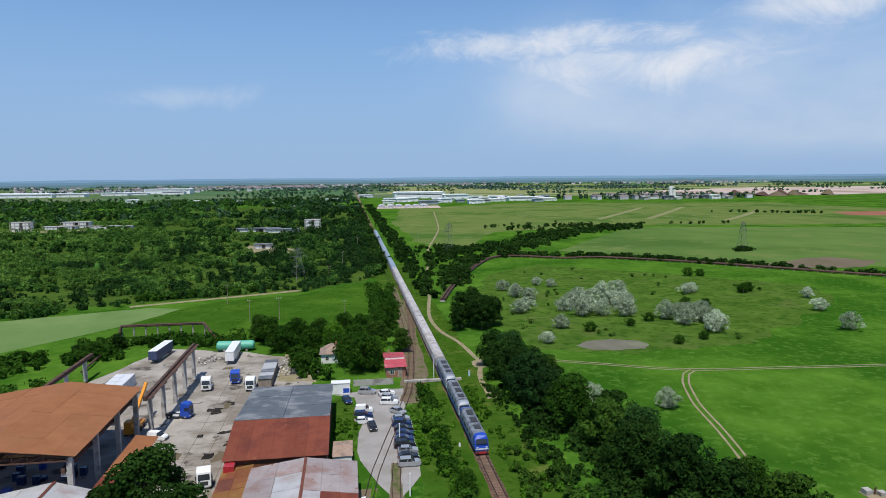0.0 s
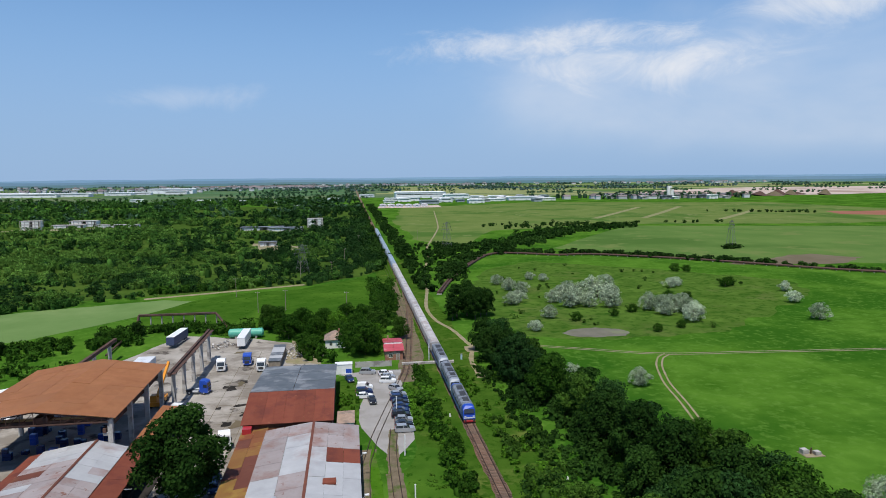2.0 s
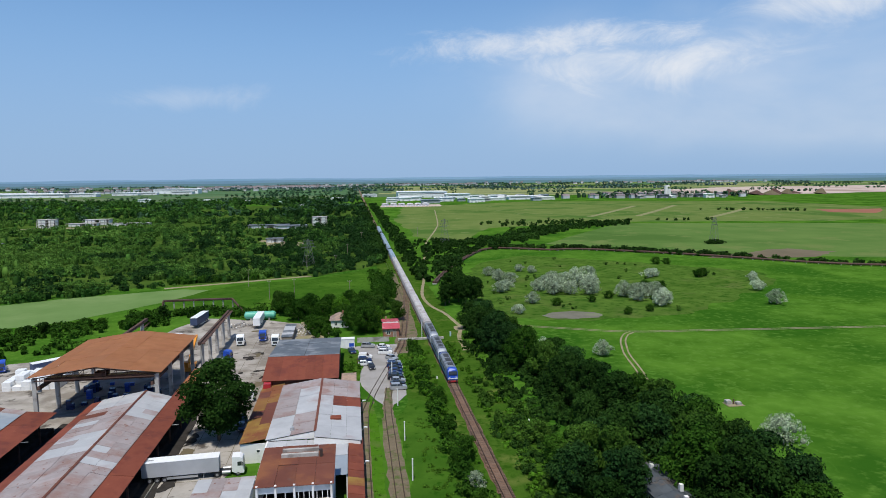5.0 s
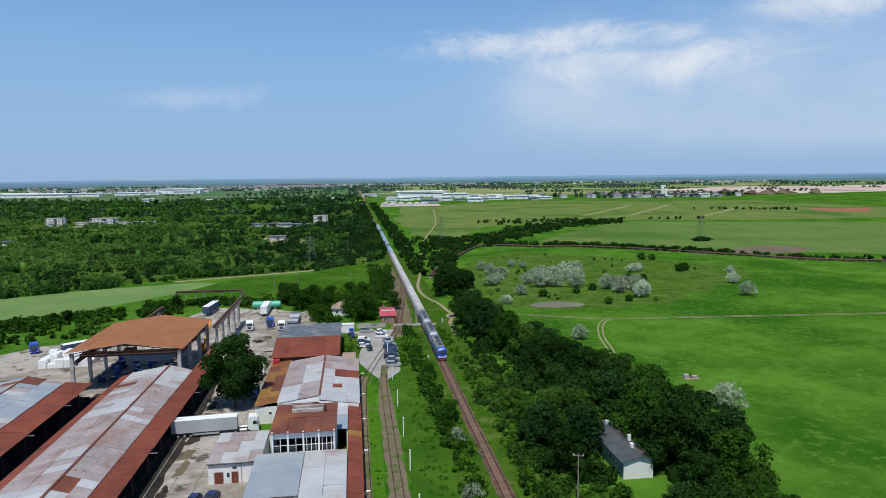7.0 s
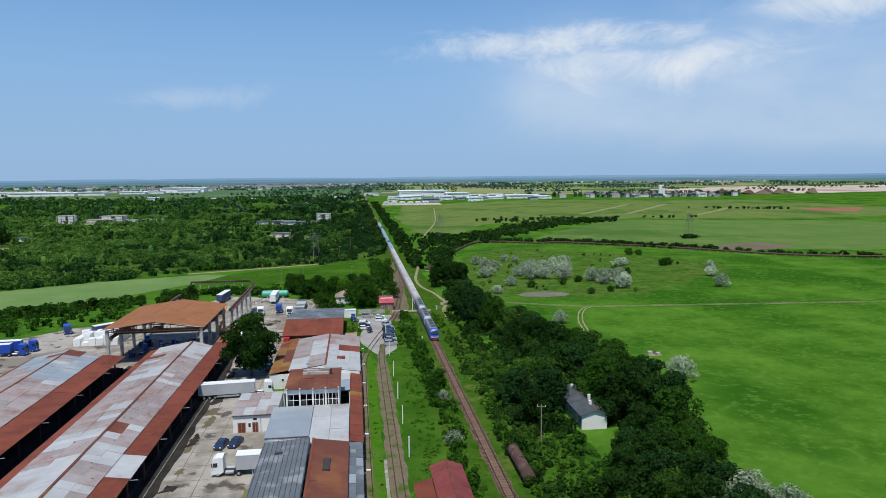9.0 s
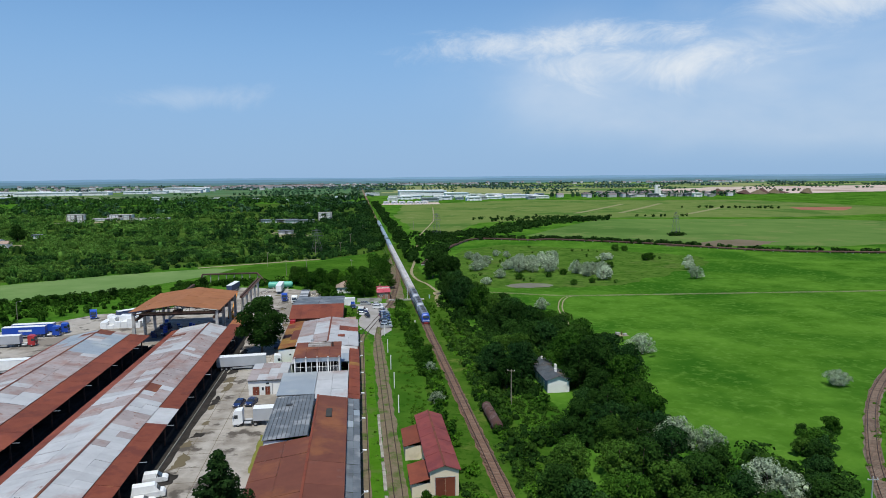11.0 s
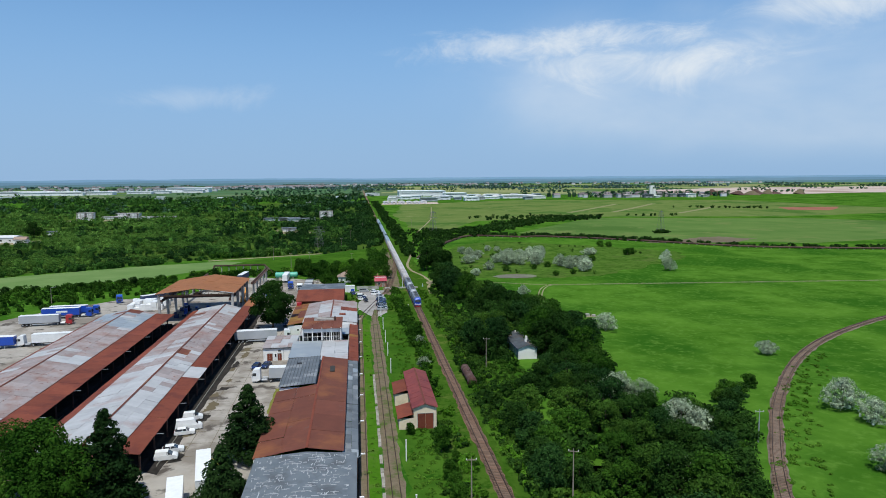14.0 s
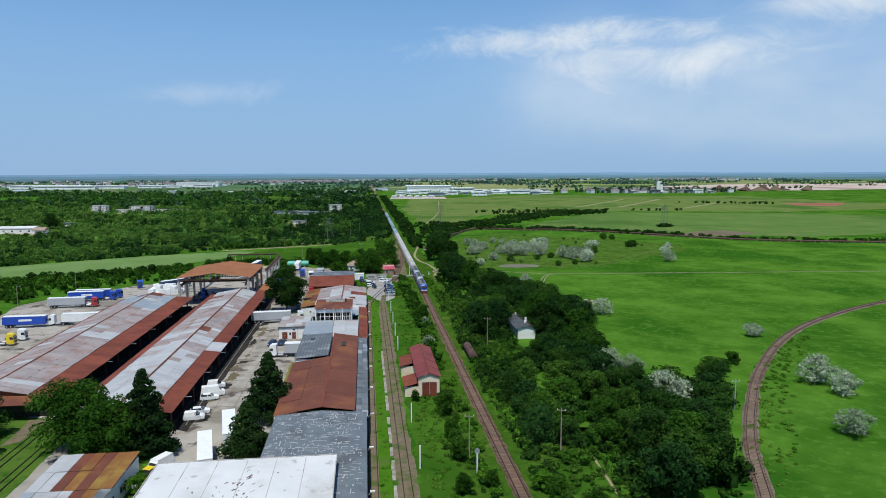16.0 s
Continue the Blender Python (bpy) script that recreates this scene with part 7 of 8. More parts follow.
def fill(poly, count, rlo, rhi, clear=0.0, scale=0.02):
    xs, ys = [p[0] for p in poly], [p[1] for p in poly]
    out, tries = [], 0
    while len(out) < count and tries < count * 12:
        tries += 1
        x, y = rng.uniform(min(xs), max(xs)), rng.uniform(min(ys), max(ys))
        if inside(poly, x, y) and noise.noise((x * scale, y * scale, 3.3)) > clear:
            r = rng.uniform(rlo, rhi)
            out.append((x, y, r, r * rng.uniform(1.1, 1.7)))
    return out


def along(line, width, count, rlo, rhi, tallness=(1.1, 1.6)):
    P = smooth_line(line, 3.0)
    out = []
    for _ in range(count):
        p = rng.choice(P)
        r = rng.uniform(rlo, rhi)
        out.append((p.x + rng.uniform(-width, width), p.y + rng.uniform(-width, width), r, r * rng.uniform(*tallness)))
    return out


ruins_clear = lambda s: [q for q in s if not any(abs(q[0] - a) < b and abs(q[1] - c) < d for a, b, c, d in
                         ((-345, 66, 764, 44), (-287, 30, 778, 26), (-106, 38, 684, 32), (-64, 18, 724, 24), (-88, 22, 522, 26), (-320, 30, 452, 26)))]
wood_near = [(-8, 375), (-20, 352), (-50, 322), (-84, 314), (-128, 301), (-166, 279), (-220, 246), (-334, 178), (-440, 118), (-460, 320), (-300, 480), (-8, 480)]
wood_mid = [(-7, 480), (-300, 480), (-460, 320), (-640, 420), (-620, 900), (-330, 860), (-7, 840)]
wood_far = [(-8, 840), (-330, 860), (-620, 900), (-640, 420), (-1250, 900), (-1200, 1750), (-500, 1500), (-8, 1640)]
road = [(-125, 300), (-112, 305), (-102, 309), (-78, 318.5), (-48, 331)]


def off_road(q):
    for (ax, ay), (bx, by) in zip(road, road[1:]):
        if ax <= q[0] < bx:
            return q[1] > ay + (by - ay) * (q[0] - ax) / (bx - ax) + 4.5
    return True


def woodland(poly, count, rlo, rhi, clear, scale, leaves, size, seed, palette):
    """Scrub wood of three leaf tones that gather in stands, a few trees standing taller, with openings between."""
    stands = ([], [], [])
    for x, y, r, h in ruins_clear(fill(poly, count, rlo, rhi, clear, scale)):
        if not off_road((x, y)):
            continue
        tone = 0.8 * noise.noise((x * 0.03, y * 0.022, 9.1)) + rng.uniform(-0.3, 0.3) + max(-0.25, min(0.34, (-x - 140) / 420))
        lift = rng.uniform(1.3, 1.75) if rng.random() < 0.14 else 1.0
        stands[2 if tone < -0.05 else 1 if tone > 0.12 else 0].append((x, y, r, h * lift))
    for k, (spots, (leaf, label)) in enumerate(zip(stands, palette)):
        thicket("woodland", spots, leaves, size, leaf, label, "woodland", seed + 40 * k)


near_tones = ((L_WOODS, "green scrub woodland beside the wheat"), (L_WOODPALE, "sunlit pale green scrub trees of the woodland"), (L_WOODDARK, "dark green stands of trees in the woodland"))
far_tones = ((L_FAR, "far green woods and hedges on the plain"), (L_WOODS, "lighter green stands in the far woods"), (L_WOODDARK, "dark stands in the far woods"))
woodland(wood_near, 2500, 1.5, 3.9, -0.24, 0.055, 120, 0.50, 1, near_tones)
woodland(wood_near, 1100, 0.8, 1.5, -0.8, 0.05, 46, 0.36, 5, near_tones)
woodland(wood_mid, 3600, 1.9, 4.8, -0.22, 0.03, 58, 0.88, 2, near_tones)
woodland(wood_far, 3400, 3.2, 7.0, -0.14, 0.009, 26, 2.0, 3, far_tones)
thicket("woodland", along([(-150, 288), (-168, 280), (-222, 248), (-335, 180), (-440, 120)], 2.5, 190, 1.6, 3.2), 120, 0.45, L_WOODS, "dense green edge of the woodland at the wheat", "woodland", 33)
thicket("railside_scrub", along([(-8, 380), (-8, 800), (-8, 1300)], 5, 340, 2.2, 3.8) + along([(10, 300), (12, 420), (13, 700), (12, 1250)], 6, 250, 1.2, 3.4),
        44, 0.95, L_DARK, "dark scrub lining the railway", "scrub", 4)
thicket("lineside_bushes", along([(-7.2, 165), (-7.6, 130), (-6.6, 100), (-5.6, 66), (-6.2, 28)], 1.5, 70, 0.6, 1.6, (1.1, 1.7)), 90, 0.28, L_LIGHT, "fresh green bushes between siding and main line", "bushes", 35)
thicket("lineside_bushes", along([(-7.2, 165), (-7.6, 130), (-6.6, 100), (-5.6, 66), (-6.2, 26), (-7.0, 14)], 1.7, 125, 0.7, 1.9, (1.2, 2.0)), 110, 0.30, L_OAK, "green bushes between siding and main line", "bushes", 5)
thicket("lineside_weeds", along([(-4.6, 160), (-4.4, 60), (-4.8, -60), (-5, -110)], 1.4, 150, 0.5, 1.0) + along([(5, 165), (5.5, 90), (5.5, 20), (5, -60), (5, -110)], 1.6, 170, 0.5, 1.1),
        60, 0.26, L_LIGHT, "bright green weeds beside the ballast", "weeds", 6)
open_ground = lambda s: [q for q in s if not any(inside(g, q[0], q[1]) for g in GLADES)]
thicket("lineside_bushes", open_ground(along([(9.5, 120), (9, 90), (8.5, 50), (8, 20), (8.5, -40), (8, -80)], 3.6, 60, 0.5, 1.3, (1.0, 1.5))), 90, 0.28, L_LIGHT, "fresh green bushes beside the main line", "bushes", 37)
thicket("lineside_bushes", open_ground(along([(9.5, 120), (9, 90), (9.5, 70), (8, 40), (8.5, 10), (8.5, -40), (8, -80)], 4.0, 150, 0.7, 1.8, (1.2, 1.9))), 100, 0.30, L_MID, "green bushes beside the main line", "bushes", 7)
undergrowth = [(19, 100), (22, 120), (32, 112), (46, 80), (48, 50), (46, 20), (44, -5), (70, 3), (62, -18), (48, -38), (36, -66), (10, -66), (10, -20), (12, 20), (14, 44), (18, 70)]
keep = [q for q in fill(undergrowth, 540, 1.0, 2.5, -0.14, 0.075) if not (20 < q[0] < 31 and 30 < q[1] < 62) and not (12 < q[0] < 22 and 24 < q[1] < 38)]
thicket("undergrowth", open_ground(keep), 90, 0.42, L_DARK, "tangled green undergrowth beneath the trees", "undergrowth", 8)
thicket("undergrowth", fill([(15, 190), (26, 186), (30, 128), (38, 100), (20, 100), (14, 150)], 130, 1.2, 2.4, -0.6), 90, 0.42, L_DARK, "tangled green undergrowth beneath the trees", "undergrowth", 9)
thicket("hedgerow", along([(66, 446), (110, 510), (176, 599), (272, 668)], 15, 300, 2.2, 4.0) + along([(28, 330), (40, 390), (62, 440)], 7, 110, 1.5, 3.0) + along([(30, 440), (60, 480), (90, 520)], 9, 90, 1.6, 3.0)
        + along([(85, 445), (142, 427), (193, 389), (228, 356)], 5, 170, 1.4, 2.6), 44, 0.9, L_DARK, "dark green hedgerow crossing the pasture", "hedge", 10)
thicket("hedgerow", along([(228, 356), (262, 322), (308, 300), (420, 269)], 3.0, 110, 1.0, 2.2) + fill([(10, 300), (30, 320), (60, 520), (30, 540), (14, 420)], 120, 0.9, 2.2, -0.1, 0.03) + along([(255, 440), (262, 444)], 5, 26, 1.6, 2.4)
        + along([(330, 700), (420, 690)], 6, 7, 1.6, 3) + along([(150, 640), (240, 690), (120, 700)], 26, 60, 1.6, 3.2) + along([(500, 900), (620, 830)], 7, 26, 1.6, 3.4), 40, 0.8, L_DARK, "low bushes dotted over the pasture", "bushes", 11)
thicket("yard_scrub", along([(-60, 226), (-100, 230), (-112, 224)], 5, 60, 1.2, 2.8) + along([(-50, 232), (-20, 236), (-12, 260), (-11, 330)], 5, 130, 1.3, 3.0) + along([(-104, 218), (-180, 180), (-255, 128), (-330, 60)], 8, 360, 1.2, 2.9) + fill([(-168, 120), (-150, 152), (-132, 168), (-108, 178), (-110, 215), (-180, 180), (-235, 140)], 150, 0.9, 2.6, -0.25, 0.05)
        + along([(-36, 180), (-40, 206), (-26, 206)], 4, 50, 1.0, 2.4) + along([(-168, 110), (-162, 60), (-154, 0)], 4, 80, 1.0, 2.4) + along([(-60, 340), (-84, 328), (-126, 314)], 4, 50, 1.6, 3.0),
        80, 0.48, L_OAK, "green scrub round the edges of the yard", "scrub", 12)
thicket("car_park_weeds", fill([(-30, 112), (-25.6, 114), (-25.4, 134), (-23.6, 150), (-29, 160)], 46, 0.4, 1.1, -0.3, 0.1) + along([(-11.6, 118), (-11.4, 150)], 0.8, 40, 0.5, 1.0), 60, 0.26, L_LIGHT, "bright weeds beside the car park", "weeds", 13)
# tufts in the rough grass
verge = along([(12, 170), (13, 100), (12.5, 20)], 3, 120, 0.4, 0.9) + along([(-22.2, -90), (-22.2, 90)], 0.8, 30, 0.2, 0.35) + fill([(-108, 226), (-88, 222), (-64, 218), (-62, 234), (-104, 240)], 160, 0.4, 1.1, -0.2, 0.05)
thicket("verge_tufts", [(x, y, r * 1.5, r * 0.8) for x, y, r, h in verge], 30, 0.3, L_GRASS, "taller grass tufts along the railway", "grass", 15, 0.05)

# spilt dirt and oil beside the cinder track
rng = random.Random(93)
for k in range(16):
    cy = -20 + k * 7.6 + rng.uniform(-2, 2)
    cx = -60.6 + rng.uniform(-0.6, 1.2)
    w, l = rng.uniform(0.7, 1.7), rng.uniform(1.4, 4.2)
    patch("dirt_spill", [(cx - w, cy - l), (cx + w * 0.7, cy - l * 0.6), (cx + w, cy + l * 0.5), (cx - w * 0.4, cy + l)], 0.075 + 0.002 * k, G_SOIL if k % 3 else G_CINDER_SHADE, "dark dirt spilt on the concrete", "dirt", 0.8, 0.35, 200 + k)
for k in range(14):
    cx, cy = rng.uniform(-66, -52), rng.uniform(120, 200)
    w, l = rng.uniform(0.8, 2.2), rng.uniform(0.8, 2.8)
    patch("oil_stain", [(cx - w, cy - l), (cx + w, cy - l * 0.6), (cx + w * 0.8, cy + l * 0.7), (cx - w * 0.7, cy + l)], 0.075 + 0.002 * k, G_CINDER_SHADE if k % 2 else G_SOIL, "dark oil stain on the concrete", "stain", 0.9, 0.45, 230 + k)
thicket("branch_line_weeds", along([(45, -60), (55, -42), (68, -22), (86, 2), (112, 30)], 4.5, 170, 0.35, 1.0, (0.5, 0.8)), 70, 0.17, L_GRASS, "bright weeds beside the branch line", "weeds", 17)
thicket("thicket_saplings", fill(undergrowth, 260, 0.8, 1.7, -0.1, 0.09), 90, 0.3, L_OAK, "fresh green saplings in the thicket", "saplings", 18)
thicket("glade_weeds", [q for q in fill([(3, -66), (24, -66), (24, 38), (3, 38)], 700, 0.35, 1.0, -0.4, 0.1) if any(inside(g, q[0], q[1]) for g in GLADES)] + along([(-8, -5), (-7.5, -40), (-7, -100)], 3.4, 130, 0.35, 0.9, (0.6, 1.0)),
        70, 0.18, L_MID, "tall leafy weeds in the grassy openings", "weeds", 22, 0.2)
thicket("verge_shrubs", open_ground(along([(8, 90), (9, 60), (8.5, 30), (8, 0), (8.5, -35), (7.5, -70)], 4.2, 150, 0.6, 1.9, (1.0, 1.6))), 100, 0.26, L_DARK, "dark shrubs between the main line and the thicket", "bushes", 24)
thicket("verge_shrubs", along([(-7, -8), (-7.5, -40), (-7, -100)], 3.2, 34, 0.5, 1.2, (0.9, 1.4)) + along([(12.5, 160), (13, 120), (12, 80)], 3.5, 40, 0.5, 1.3), 80, 0.24, L_DARK, "dark low shrubs on the rough verge", "bushes", 23)
thicket("meadow_scrub", fill([(36, 205), (110, 200), (190, 262), (150, 345), (90, 395), (34, 300)], 44, 0.5, 1.5, -0.1, 0.04), 60, 0.3, L_MID, "low green scrub among the silver bushes", "scrub", 19)
thicket("lawn_weeds", along([(-13.5, -100), (-12.5, -20), (-11.5, 25), (-11, 100)], 2.2, 260, 0.35, 0.9, (0.5, 0.8)), 70, 0.16, L_GRASS, "leafy weeds in the grass by the siding", "weeds", 20, 0.1)
thicket("verge_scrub", along([(13, 170), (14, 130), (14, 90), (12, 60)], 4, 110, 0.5, 1.3) + along([(5, 60), (4.6, 10), (5, -60)], 1.2, 50, 0.5, 1.1), 80, 0.28, L_DARK, "dark scrub on the rough verge", "scrub", 21)
# far tree rows on the plain
rows_far = []
for k in range(190):
    x, y = rng.uniform(-2300, 2900), rng.uniform(1500, 4500)
    if abs(x) < 60:
        continue
    n = rng.randint(4, 12)
    for i in range(n):
        r = rng.uniform(3.5, 7)
        rows_far.append((x + i * 16 * (1 if k % 2 else -1), y + i * rng.uniform(-3, 3), r, r * rng.uniform(1.0, 1.5)))
rows_far += [(x, y, 9, 19) for x, y in ((395, 1500), (403, 1512), (455, 1480), (470, 1486), (505, 1470), (520, 1478), (180, 1730), (245, 1740), (780, 1500), (600, 1460), (640, 1450))]
rows_far += [(rng.uniform(540, 900), rng.uniform(1380, 1480), 6, rng.uniform(8, 15)) for _ in range(70)]
rows_far += [(rng.choice((-1, 1)) * rng.uniform(8, 40) - 4, rng.uniform(1600, 3800), 4, 5) for _ in range(130)]
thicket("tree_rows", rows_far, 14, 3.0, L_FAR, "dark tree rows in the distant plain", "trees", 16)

# ---------------- ruins, factories and towns in the distance ----------------


def ruin(x, y, w, d, floors, label, roofed=False, rz=0):
    ob = thing("ruined_building", x, y, 0, label, "ruin", rz)
    for k in range(floors):
        z = k * 3.4
        part("floor_slab", MB().box(-w / 2, w / 2, -d / 2, d / 2, z + 3.1, z + 3.4), W_CONC, ob)
        n = max(3, int(w / 5))
        for i in range(n + 1):
            xx = -w / 2 + 0.3 + i * (w - 0.6) / n
            for yy in (-d / 2, d / 2 - 0.5):
                part("column", MB().box(xx - 0.25, xx + 0.25, yy, yy + 0.5, z, z + 3.1), W_CONC, ob)
    part("back_wall", MB().box(-w / 2, w / 2, d / 2 - 0.9, d / 2 - 0.55, 0, floors * 3.4 - 0.4), W_CONC if not roofed else W_WHITE, ob)
    part("end_wall", MB().box(w / 2 - 0.9, w / 2 - 0.55, -d / 2 + 0.6, d / 2 - 1, 0, floors * 3.4 - 0.4), W_WHITE, ob)
    part("front_wall", MB().box(-w * 0.42, -w * 0.05, -d / 2 + 0.52, -d / 2 + 0.8, 0, floors * 3.4 - 0.32), W_WHITE, ob)
    part("front_wall", MB().box(w * 0.12, w * 0.4, -d / 2 + 0.52, -d / 2 + 0.8, 0, floors * 3.4 - 0.32), W_WHITE, ob)
    if roofed:
        part("roof", MB().box(-w / 2 - 0.4, w / 2 + 0.4, -d / 2 - 0.4, d / 2 + 0.4, floors * 3.4 + 0.003, floors * 3.4 + 0.3), R_SLATE, ob)
    return ob


ruin(-374, 768, 20, 12, 3, "abandoned three-storey white concrete block in the woods", rz=6)
ruin(-345, 792, 34, 12, 1, "abandoned low concrete hall in the woods", rz=4)
ruin(-335, 812, 30, 14, 2, "abandoned pale factory hall in the woods")
ruin(-290, 785, 48, 9, 1, "long roofless concrete ruin in the woods", rz=-3)
ruin(-118, 705, 44, 12, 1, "long abandoned hall with dark roof in the woods", True)
ruin(-92, 690, 34, 14, 1, "abandoned white-walled hall with dark roof", True)
ruin(-64, 729, 17, 12, 3, "skeleton of an unfinished concrete building")
ruin(-93, 536, 14, 8, 1, "small derelict shed with dark roof in a clearing", True)
ruin(-318, 540, 10, 7, 1, "small derelict concrete hut in the woods", True)
farm = thing("farm_store", -331, 468, 0, "long white farm store at a clearing in the woods", "farm building")
part("wall", MB().box(-15, 15, -7, 7, 0, 4.6), W_WHITE, farm)
part("roof", MB().prism([(-7.6, 4.6), (7.6, 4.6), (0, 6.2)], -15.5, 15.5), R_WHITE, farm)
for xx in (-10, -3, 4, 11):
    window(farm, xx, -7, 1.4, 1.6, 1.4)
farm = thing("farmhouse", -309, 458, 0, "small white farmhouse with faded red roof in the woods", "house")
part("wall", MB().box(-5, 5, -4, 4, 0, 3.4), W_WHITE, farm)
part("roof", MB().prism([(-4.5, 3.4), (4.5, 3.4), (0, 5.6)], -5.4, 5.4), M_TILE, farm)
window(farm, -2, -4, 1.1, 1.1, 1.2)
window(farm, 2, -4, 1.1, 1.1, 1.2)
tree("broadleaf_tree", -322, 510, 14, 7, L_DARK, "large dark tree beside the farm store", "round", 10, 4200, 0.32)
patch("clearing", [(-352, 440), (-300, 440), (-294, 462), (-300, 476), (-352, 480)], 0.06, G_DIRT, "bare pale ground round the farm store", "clearing", 5, 2, 43)
patch("clearing", [(-100, 505), (-70, 498), (-62, 520), (-90, 545), (-108, 560)], 0.06, G_DIRT, "bare pale clearing beside the derelict shed", "clearing", 5, 2, 41)
patch("clearing", [(-400, 745), (-330, 750), (-262, 768), (-262, 776), (-390, 772)], 0.06, G_DIRT, "bare pale ground before the ruins", "clearing", 6, 3, 42)


def hall(x, y, w, d, h, label, mtl=None):
    ob = thing("factory_hall", x, y, 0, label, "factory")
    m = mtl or M_HALL
    part("wall", MB().box(-w / 2, w / 2, -d / 2, d / 2, 0, h), m, ob)
    part("roof", MB().prism([(-w / 2 - 1, h + 0.01), (w / 2 + 1, h + 0.01), (w / 2 - 3, h + 1.6), (-w / 2 + 3, h + 1.6)], -d / 2 - 1, d / 2 + 1, "y"), m, ob)
    part("window_band", MB().box(-w / 2 + 4, w / 2 - 4, -d / 2 - 0.15, -d / 2, h * 0.62, h * 0.74), M_GLASS, ob)
    for k in range(max(2, int(w / 25))):
        xx = -w / 2 + (k + 0.5) * w / max(2, int(w / 25))
        part("loading_door", MB().box(xx - 2, xx + 2, -d / 2 - 0.3, -d / 2, 0, h * 0.3), M_STEEL, ob)
    return ob


hall(150, 1660, 125, 70, 14, "large white factory hall on the plain")
hall(232, 1590, 60, 40, 9, "white factory hall beside the largest")
rng = random.Random(66)
for k in range(26):
    x = 60 + k * 14.5 + rng.uniform(-5, 5)
    hall(x, 1330 + rng.uniform(-60, 150) + (60 if k > 12 else 0), rng.uniform(16, 44), rng.uniform(12, 26), rng.uniform(4, 8), "low white industrial building on the plain", rng.choice([M_HALL, M_HALL, R_BLUE, R_ZINC, W_WHITE]))
hall(360, 1420, 80, 30, 7, "long white warehouse on the plain")
for k in range(6):
    hall(34 + k * 15, 1176 + rng.uniform(-8, 10), 12, 8, 4, "small white building on the factory apron")
ob = thing("silo_tower", 688, 1392, 0, "tall white twin silo tower", "silo")
for s in (-4, 4):
    part("silo", MB().tube((s, 0, 0), (s, 0, 24 if s < 0 else 20), 3.8, n=14), W_WHITE, ob)
part("head_house", MB().box(-7, 3, -3, 3, 24.003, 28), W_WHITE, ob)
for k in range(16):
    hall(540 + rng.uniform(0, 300), 1370 + rng.uniform(-40, 60), rng.uniform(10, 26), 12, rng.uniform(4, 9), "small works building before the quarry", rng.choice([W_WHITE, W_CONC, W_CONC, R_SLATE]))
for k in range(9):
    ob = thing("spoil_heap", 860 + k * 34, 1500 + rng.uniform(-30, 40), 0, "dark brown spoil heap at the quarry", "spoil heap")
    h = rng.uniform(6, 16)
    part("heap", MB().tube((0, 0, -0.2), (rng.uniform(-3, 3), 0, h), rng.uniform(16, 26), 3, 9), M_RUSTBEAM if k % 2 else G_SOIL, ob)
# white works to the west
for x, y, w, d, h in ((-640, 2430, 150, 60, 16), (-600, 2330, 70, 40, 10), (-980, 2120, 190, 50, 10), (-860, 2140, 110, 40, 10), (-760, 2260, 80, 40, 8), (-1100, 2200, 160, 60, 11), (-700, 2290, 60, 30, 8), (-1030, 2290, 120, 40, 8),
                      (-500, 1560, 26, 14, 7), (-340, 1480, 30, 14, 6), (-250, 1440, 20, 10, 5), (-60, 1500, 30, 12, 6), (-170, 1320, 14, 10, 5), (-120, 1180, 14, 9, 4), (20, 1760, 40, 14, 6), (-900, 1660, 40, 20, 8), (-1010, 1500, 30, 18, 8)):
    hall(x, y, w, d, h, "white works hall in the distant plain")


def town(name, cx, cy, sx, sy, count, label, seed):
    rr = random.Random(seed)
    wm, rm = MB(), MB()
    for _ in range(count):
        x, y = cx + rr.gauss(0, sx), cy + rr.gauss(0, sy)
        w, d, h = rr.uniform(8, 22), rr.uniform(8, 14), rr.uniform(4, 10)
        wm.box(x - w / 2, x + w / 2, y - d / 2, y + d / 2, 0, h)
        rm.prism([(y - d / 2 - .5, h + .01), (y + d / 2 + .5, h + .01), (y, h + rr.uniform(2, 4))], x - w / 2 - .5, x + w / 2 + .5)
    ob = new(name)
    tagged(ob, label, "town", kind="stuff")
    part("house_walls", wm, M_TOWN, ob)
    part("house_roofs", rm, M_TOWNROOF, ob)


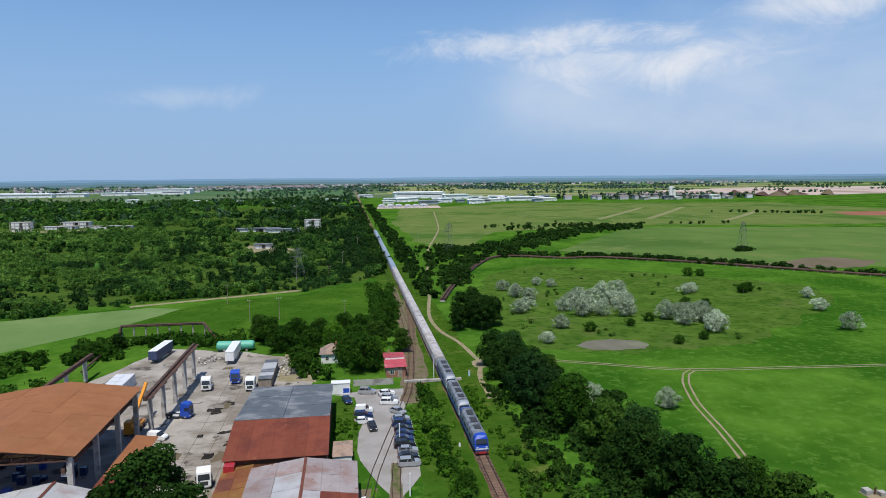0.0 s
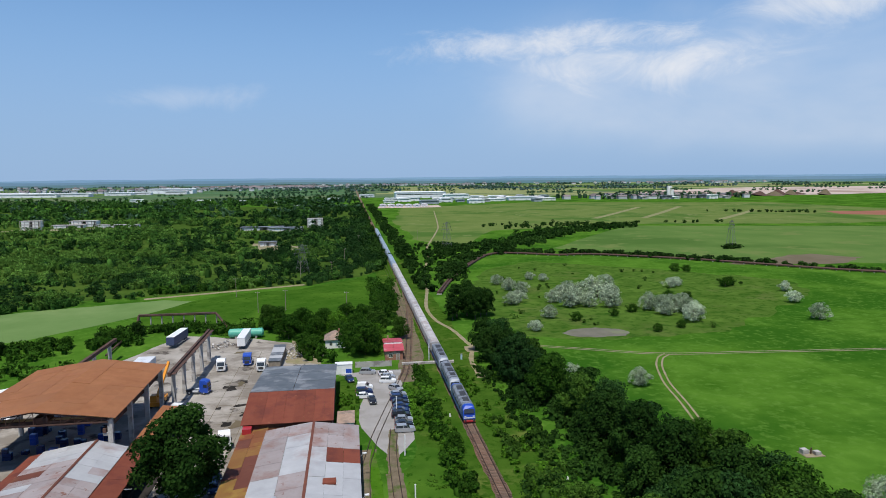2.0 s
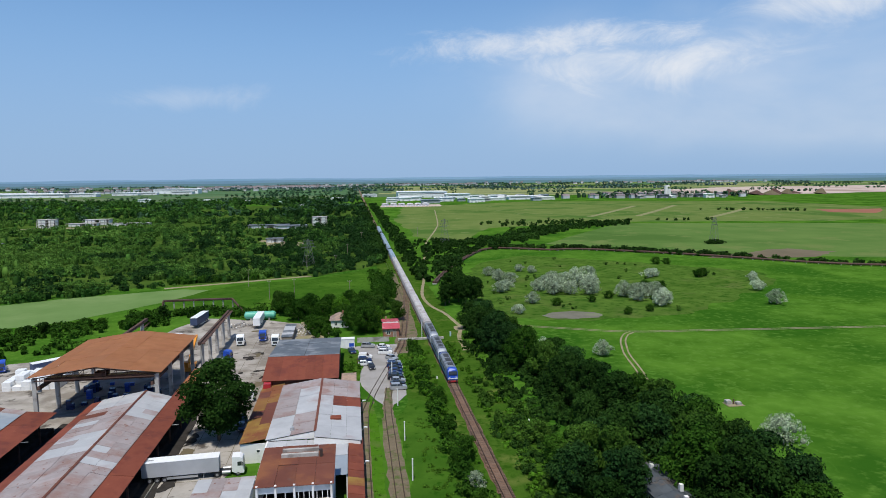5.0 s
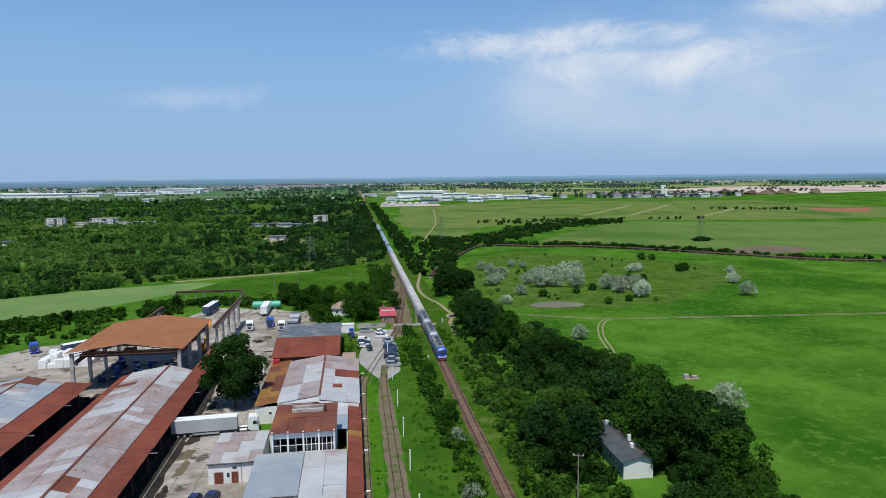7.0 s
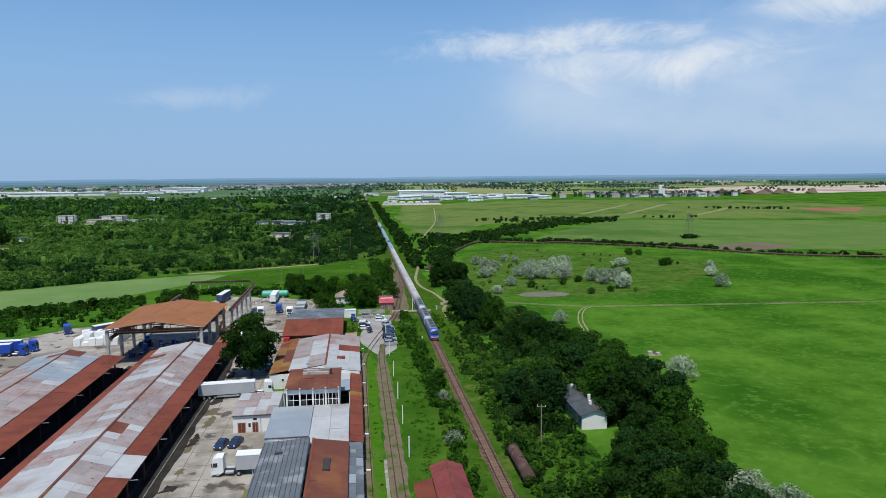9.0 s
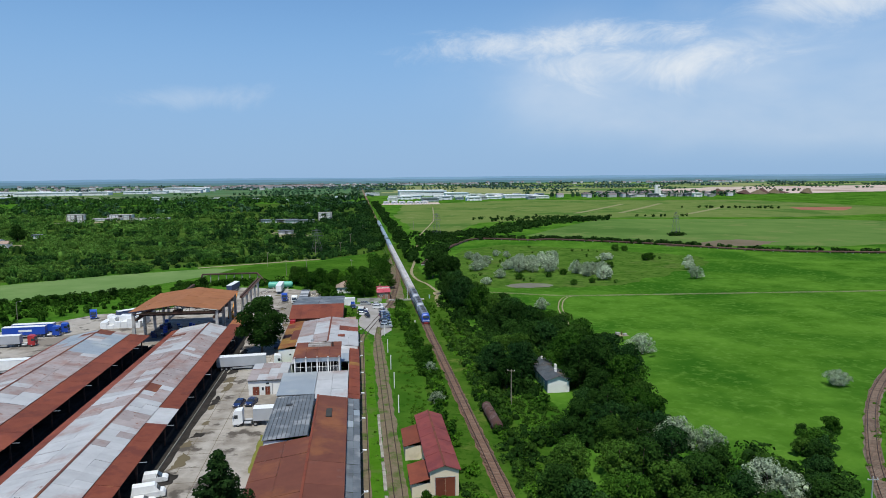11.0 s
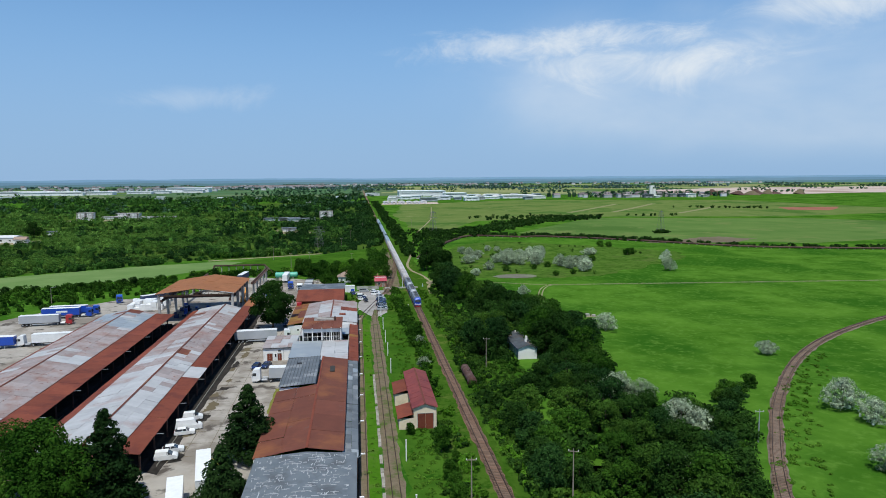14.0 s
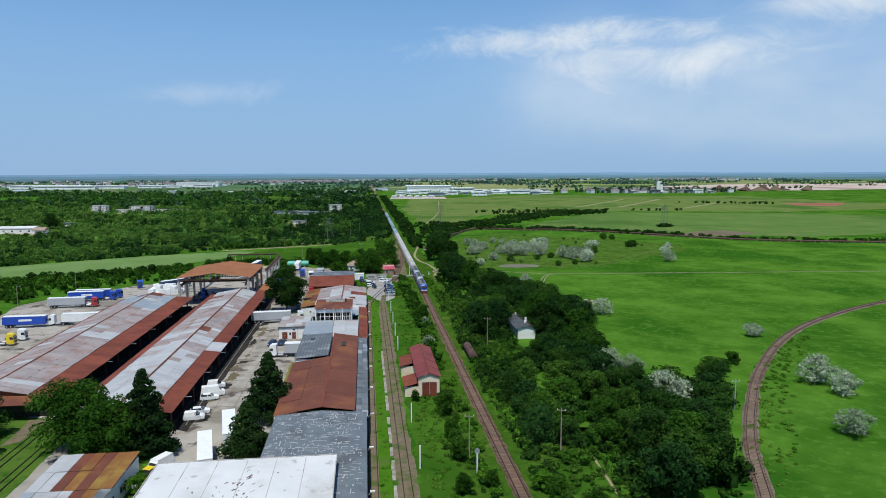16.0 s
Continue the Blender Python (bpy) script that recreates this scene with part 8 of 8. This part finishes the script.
town("far_town", -400, 3350, 165, 110, 230, "red-roofed town on the distant plain", 71)
town("far_town", -900, 2700, 250, 160, 90, "scattered houses on the distant plain", 72)
town("far_town", 330, 3600, 260, 100, 60, "small village on the distant plain", 73)
town("far_town", 1900, 3600, 260, 120, 70, "pale village beyond the quarry", 74)
town("far_village", 660, 1430, 90, 30, 46, "cluster of small houses round the silo", 75)
town("far_town", -1500, 3500, 420, 260, 50, "scattered hazy houses on the distant plain", 76)
town("far_town", 900, 4000, 700, 180, 36, "scattered pale farms on the distant plain", 77)
# tree belts across the distant plain, with haze mixed into the leaf colour
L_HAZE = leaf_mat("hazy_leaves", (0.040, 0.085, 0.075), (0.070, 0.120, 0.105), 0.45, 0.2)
belts, rb_ = [], random.Random(91)
for _ in range(150):
    bx, by = rb_.uniform(-2900, 2900), rb_.uniform(2250, 4350)
    if abs(bx) > by * 0.72:
        continue
    step, slope = rb_.uniform(9, 16), rb_.uniform(-0.12, 0.12)
    for k in range(rb_.randint(2, 18)):
        if rb_.random() < 0.8:
            belts.append((bx + k * step, by + k * step * slope, rb_.uniform(5, 9), rb_.uniform(5, 10)))
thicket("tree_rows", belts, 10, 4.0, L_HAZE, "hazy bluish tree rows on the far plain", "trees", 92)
# hazy rims of the plain at the horizon, one behind the other
def far_rim(radius, height, wave, a, b, seed):
    mb, n = MB(), 240
    ring = []
    for k in range(n + 1):
        t = radians(-70 + 140 * k / n)
        h = height + wave * noise.noise((k * 0.13, 0.5 + seed, 0)) + 0.4 * wave * noise.noise((k * 0.7, 2.5 + seed, 0))
        ring.append((radius * math.sin(t), radius * math.cos(t) - 100, h))
    mb.add([(x, y, -5) for x, y, h in ring] + ring, [(k, k + 1, n + 2 + k, n + 1 + k) for k in range(n)])
    # haze is painted: a bluish colour that also glows a little
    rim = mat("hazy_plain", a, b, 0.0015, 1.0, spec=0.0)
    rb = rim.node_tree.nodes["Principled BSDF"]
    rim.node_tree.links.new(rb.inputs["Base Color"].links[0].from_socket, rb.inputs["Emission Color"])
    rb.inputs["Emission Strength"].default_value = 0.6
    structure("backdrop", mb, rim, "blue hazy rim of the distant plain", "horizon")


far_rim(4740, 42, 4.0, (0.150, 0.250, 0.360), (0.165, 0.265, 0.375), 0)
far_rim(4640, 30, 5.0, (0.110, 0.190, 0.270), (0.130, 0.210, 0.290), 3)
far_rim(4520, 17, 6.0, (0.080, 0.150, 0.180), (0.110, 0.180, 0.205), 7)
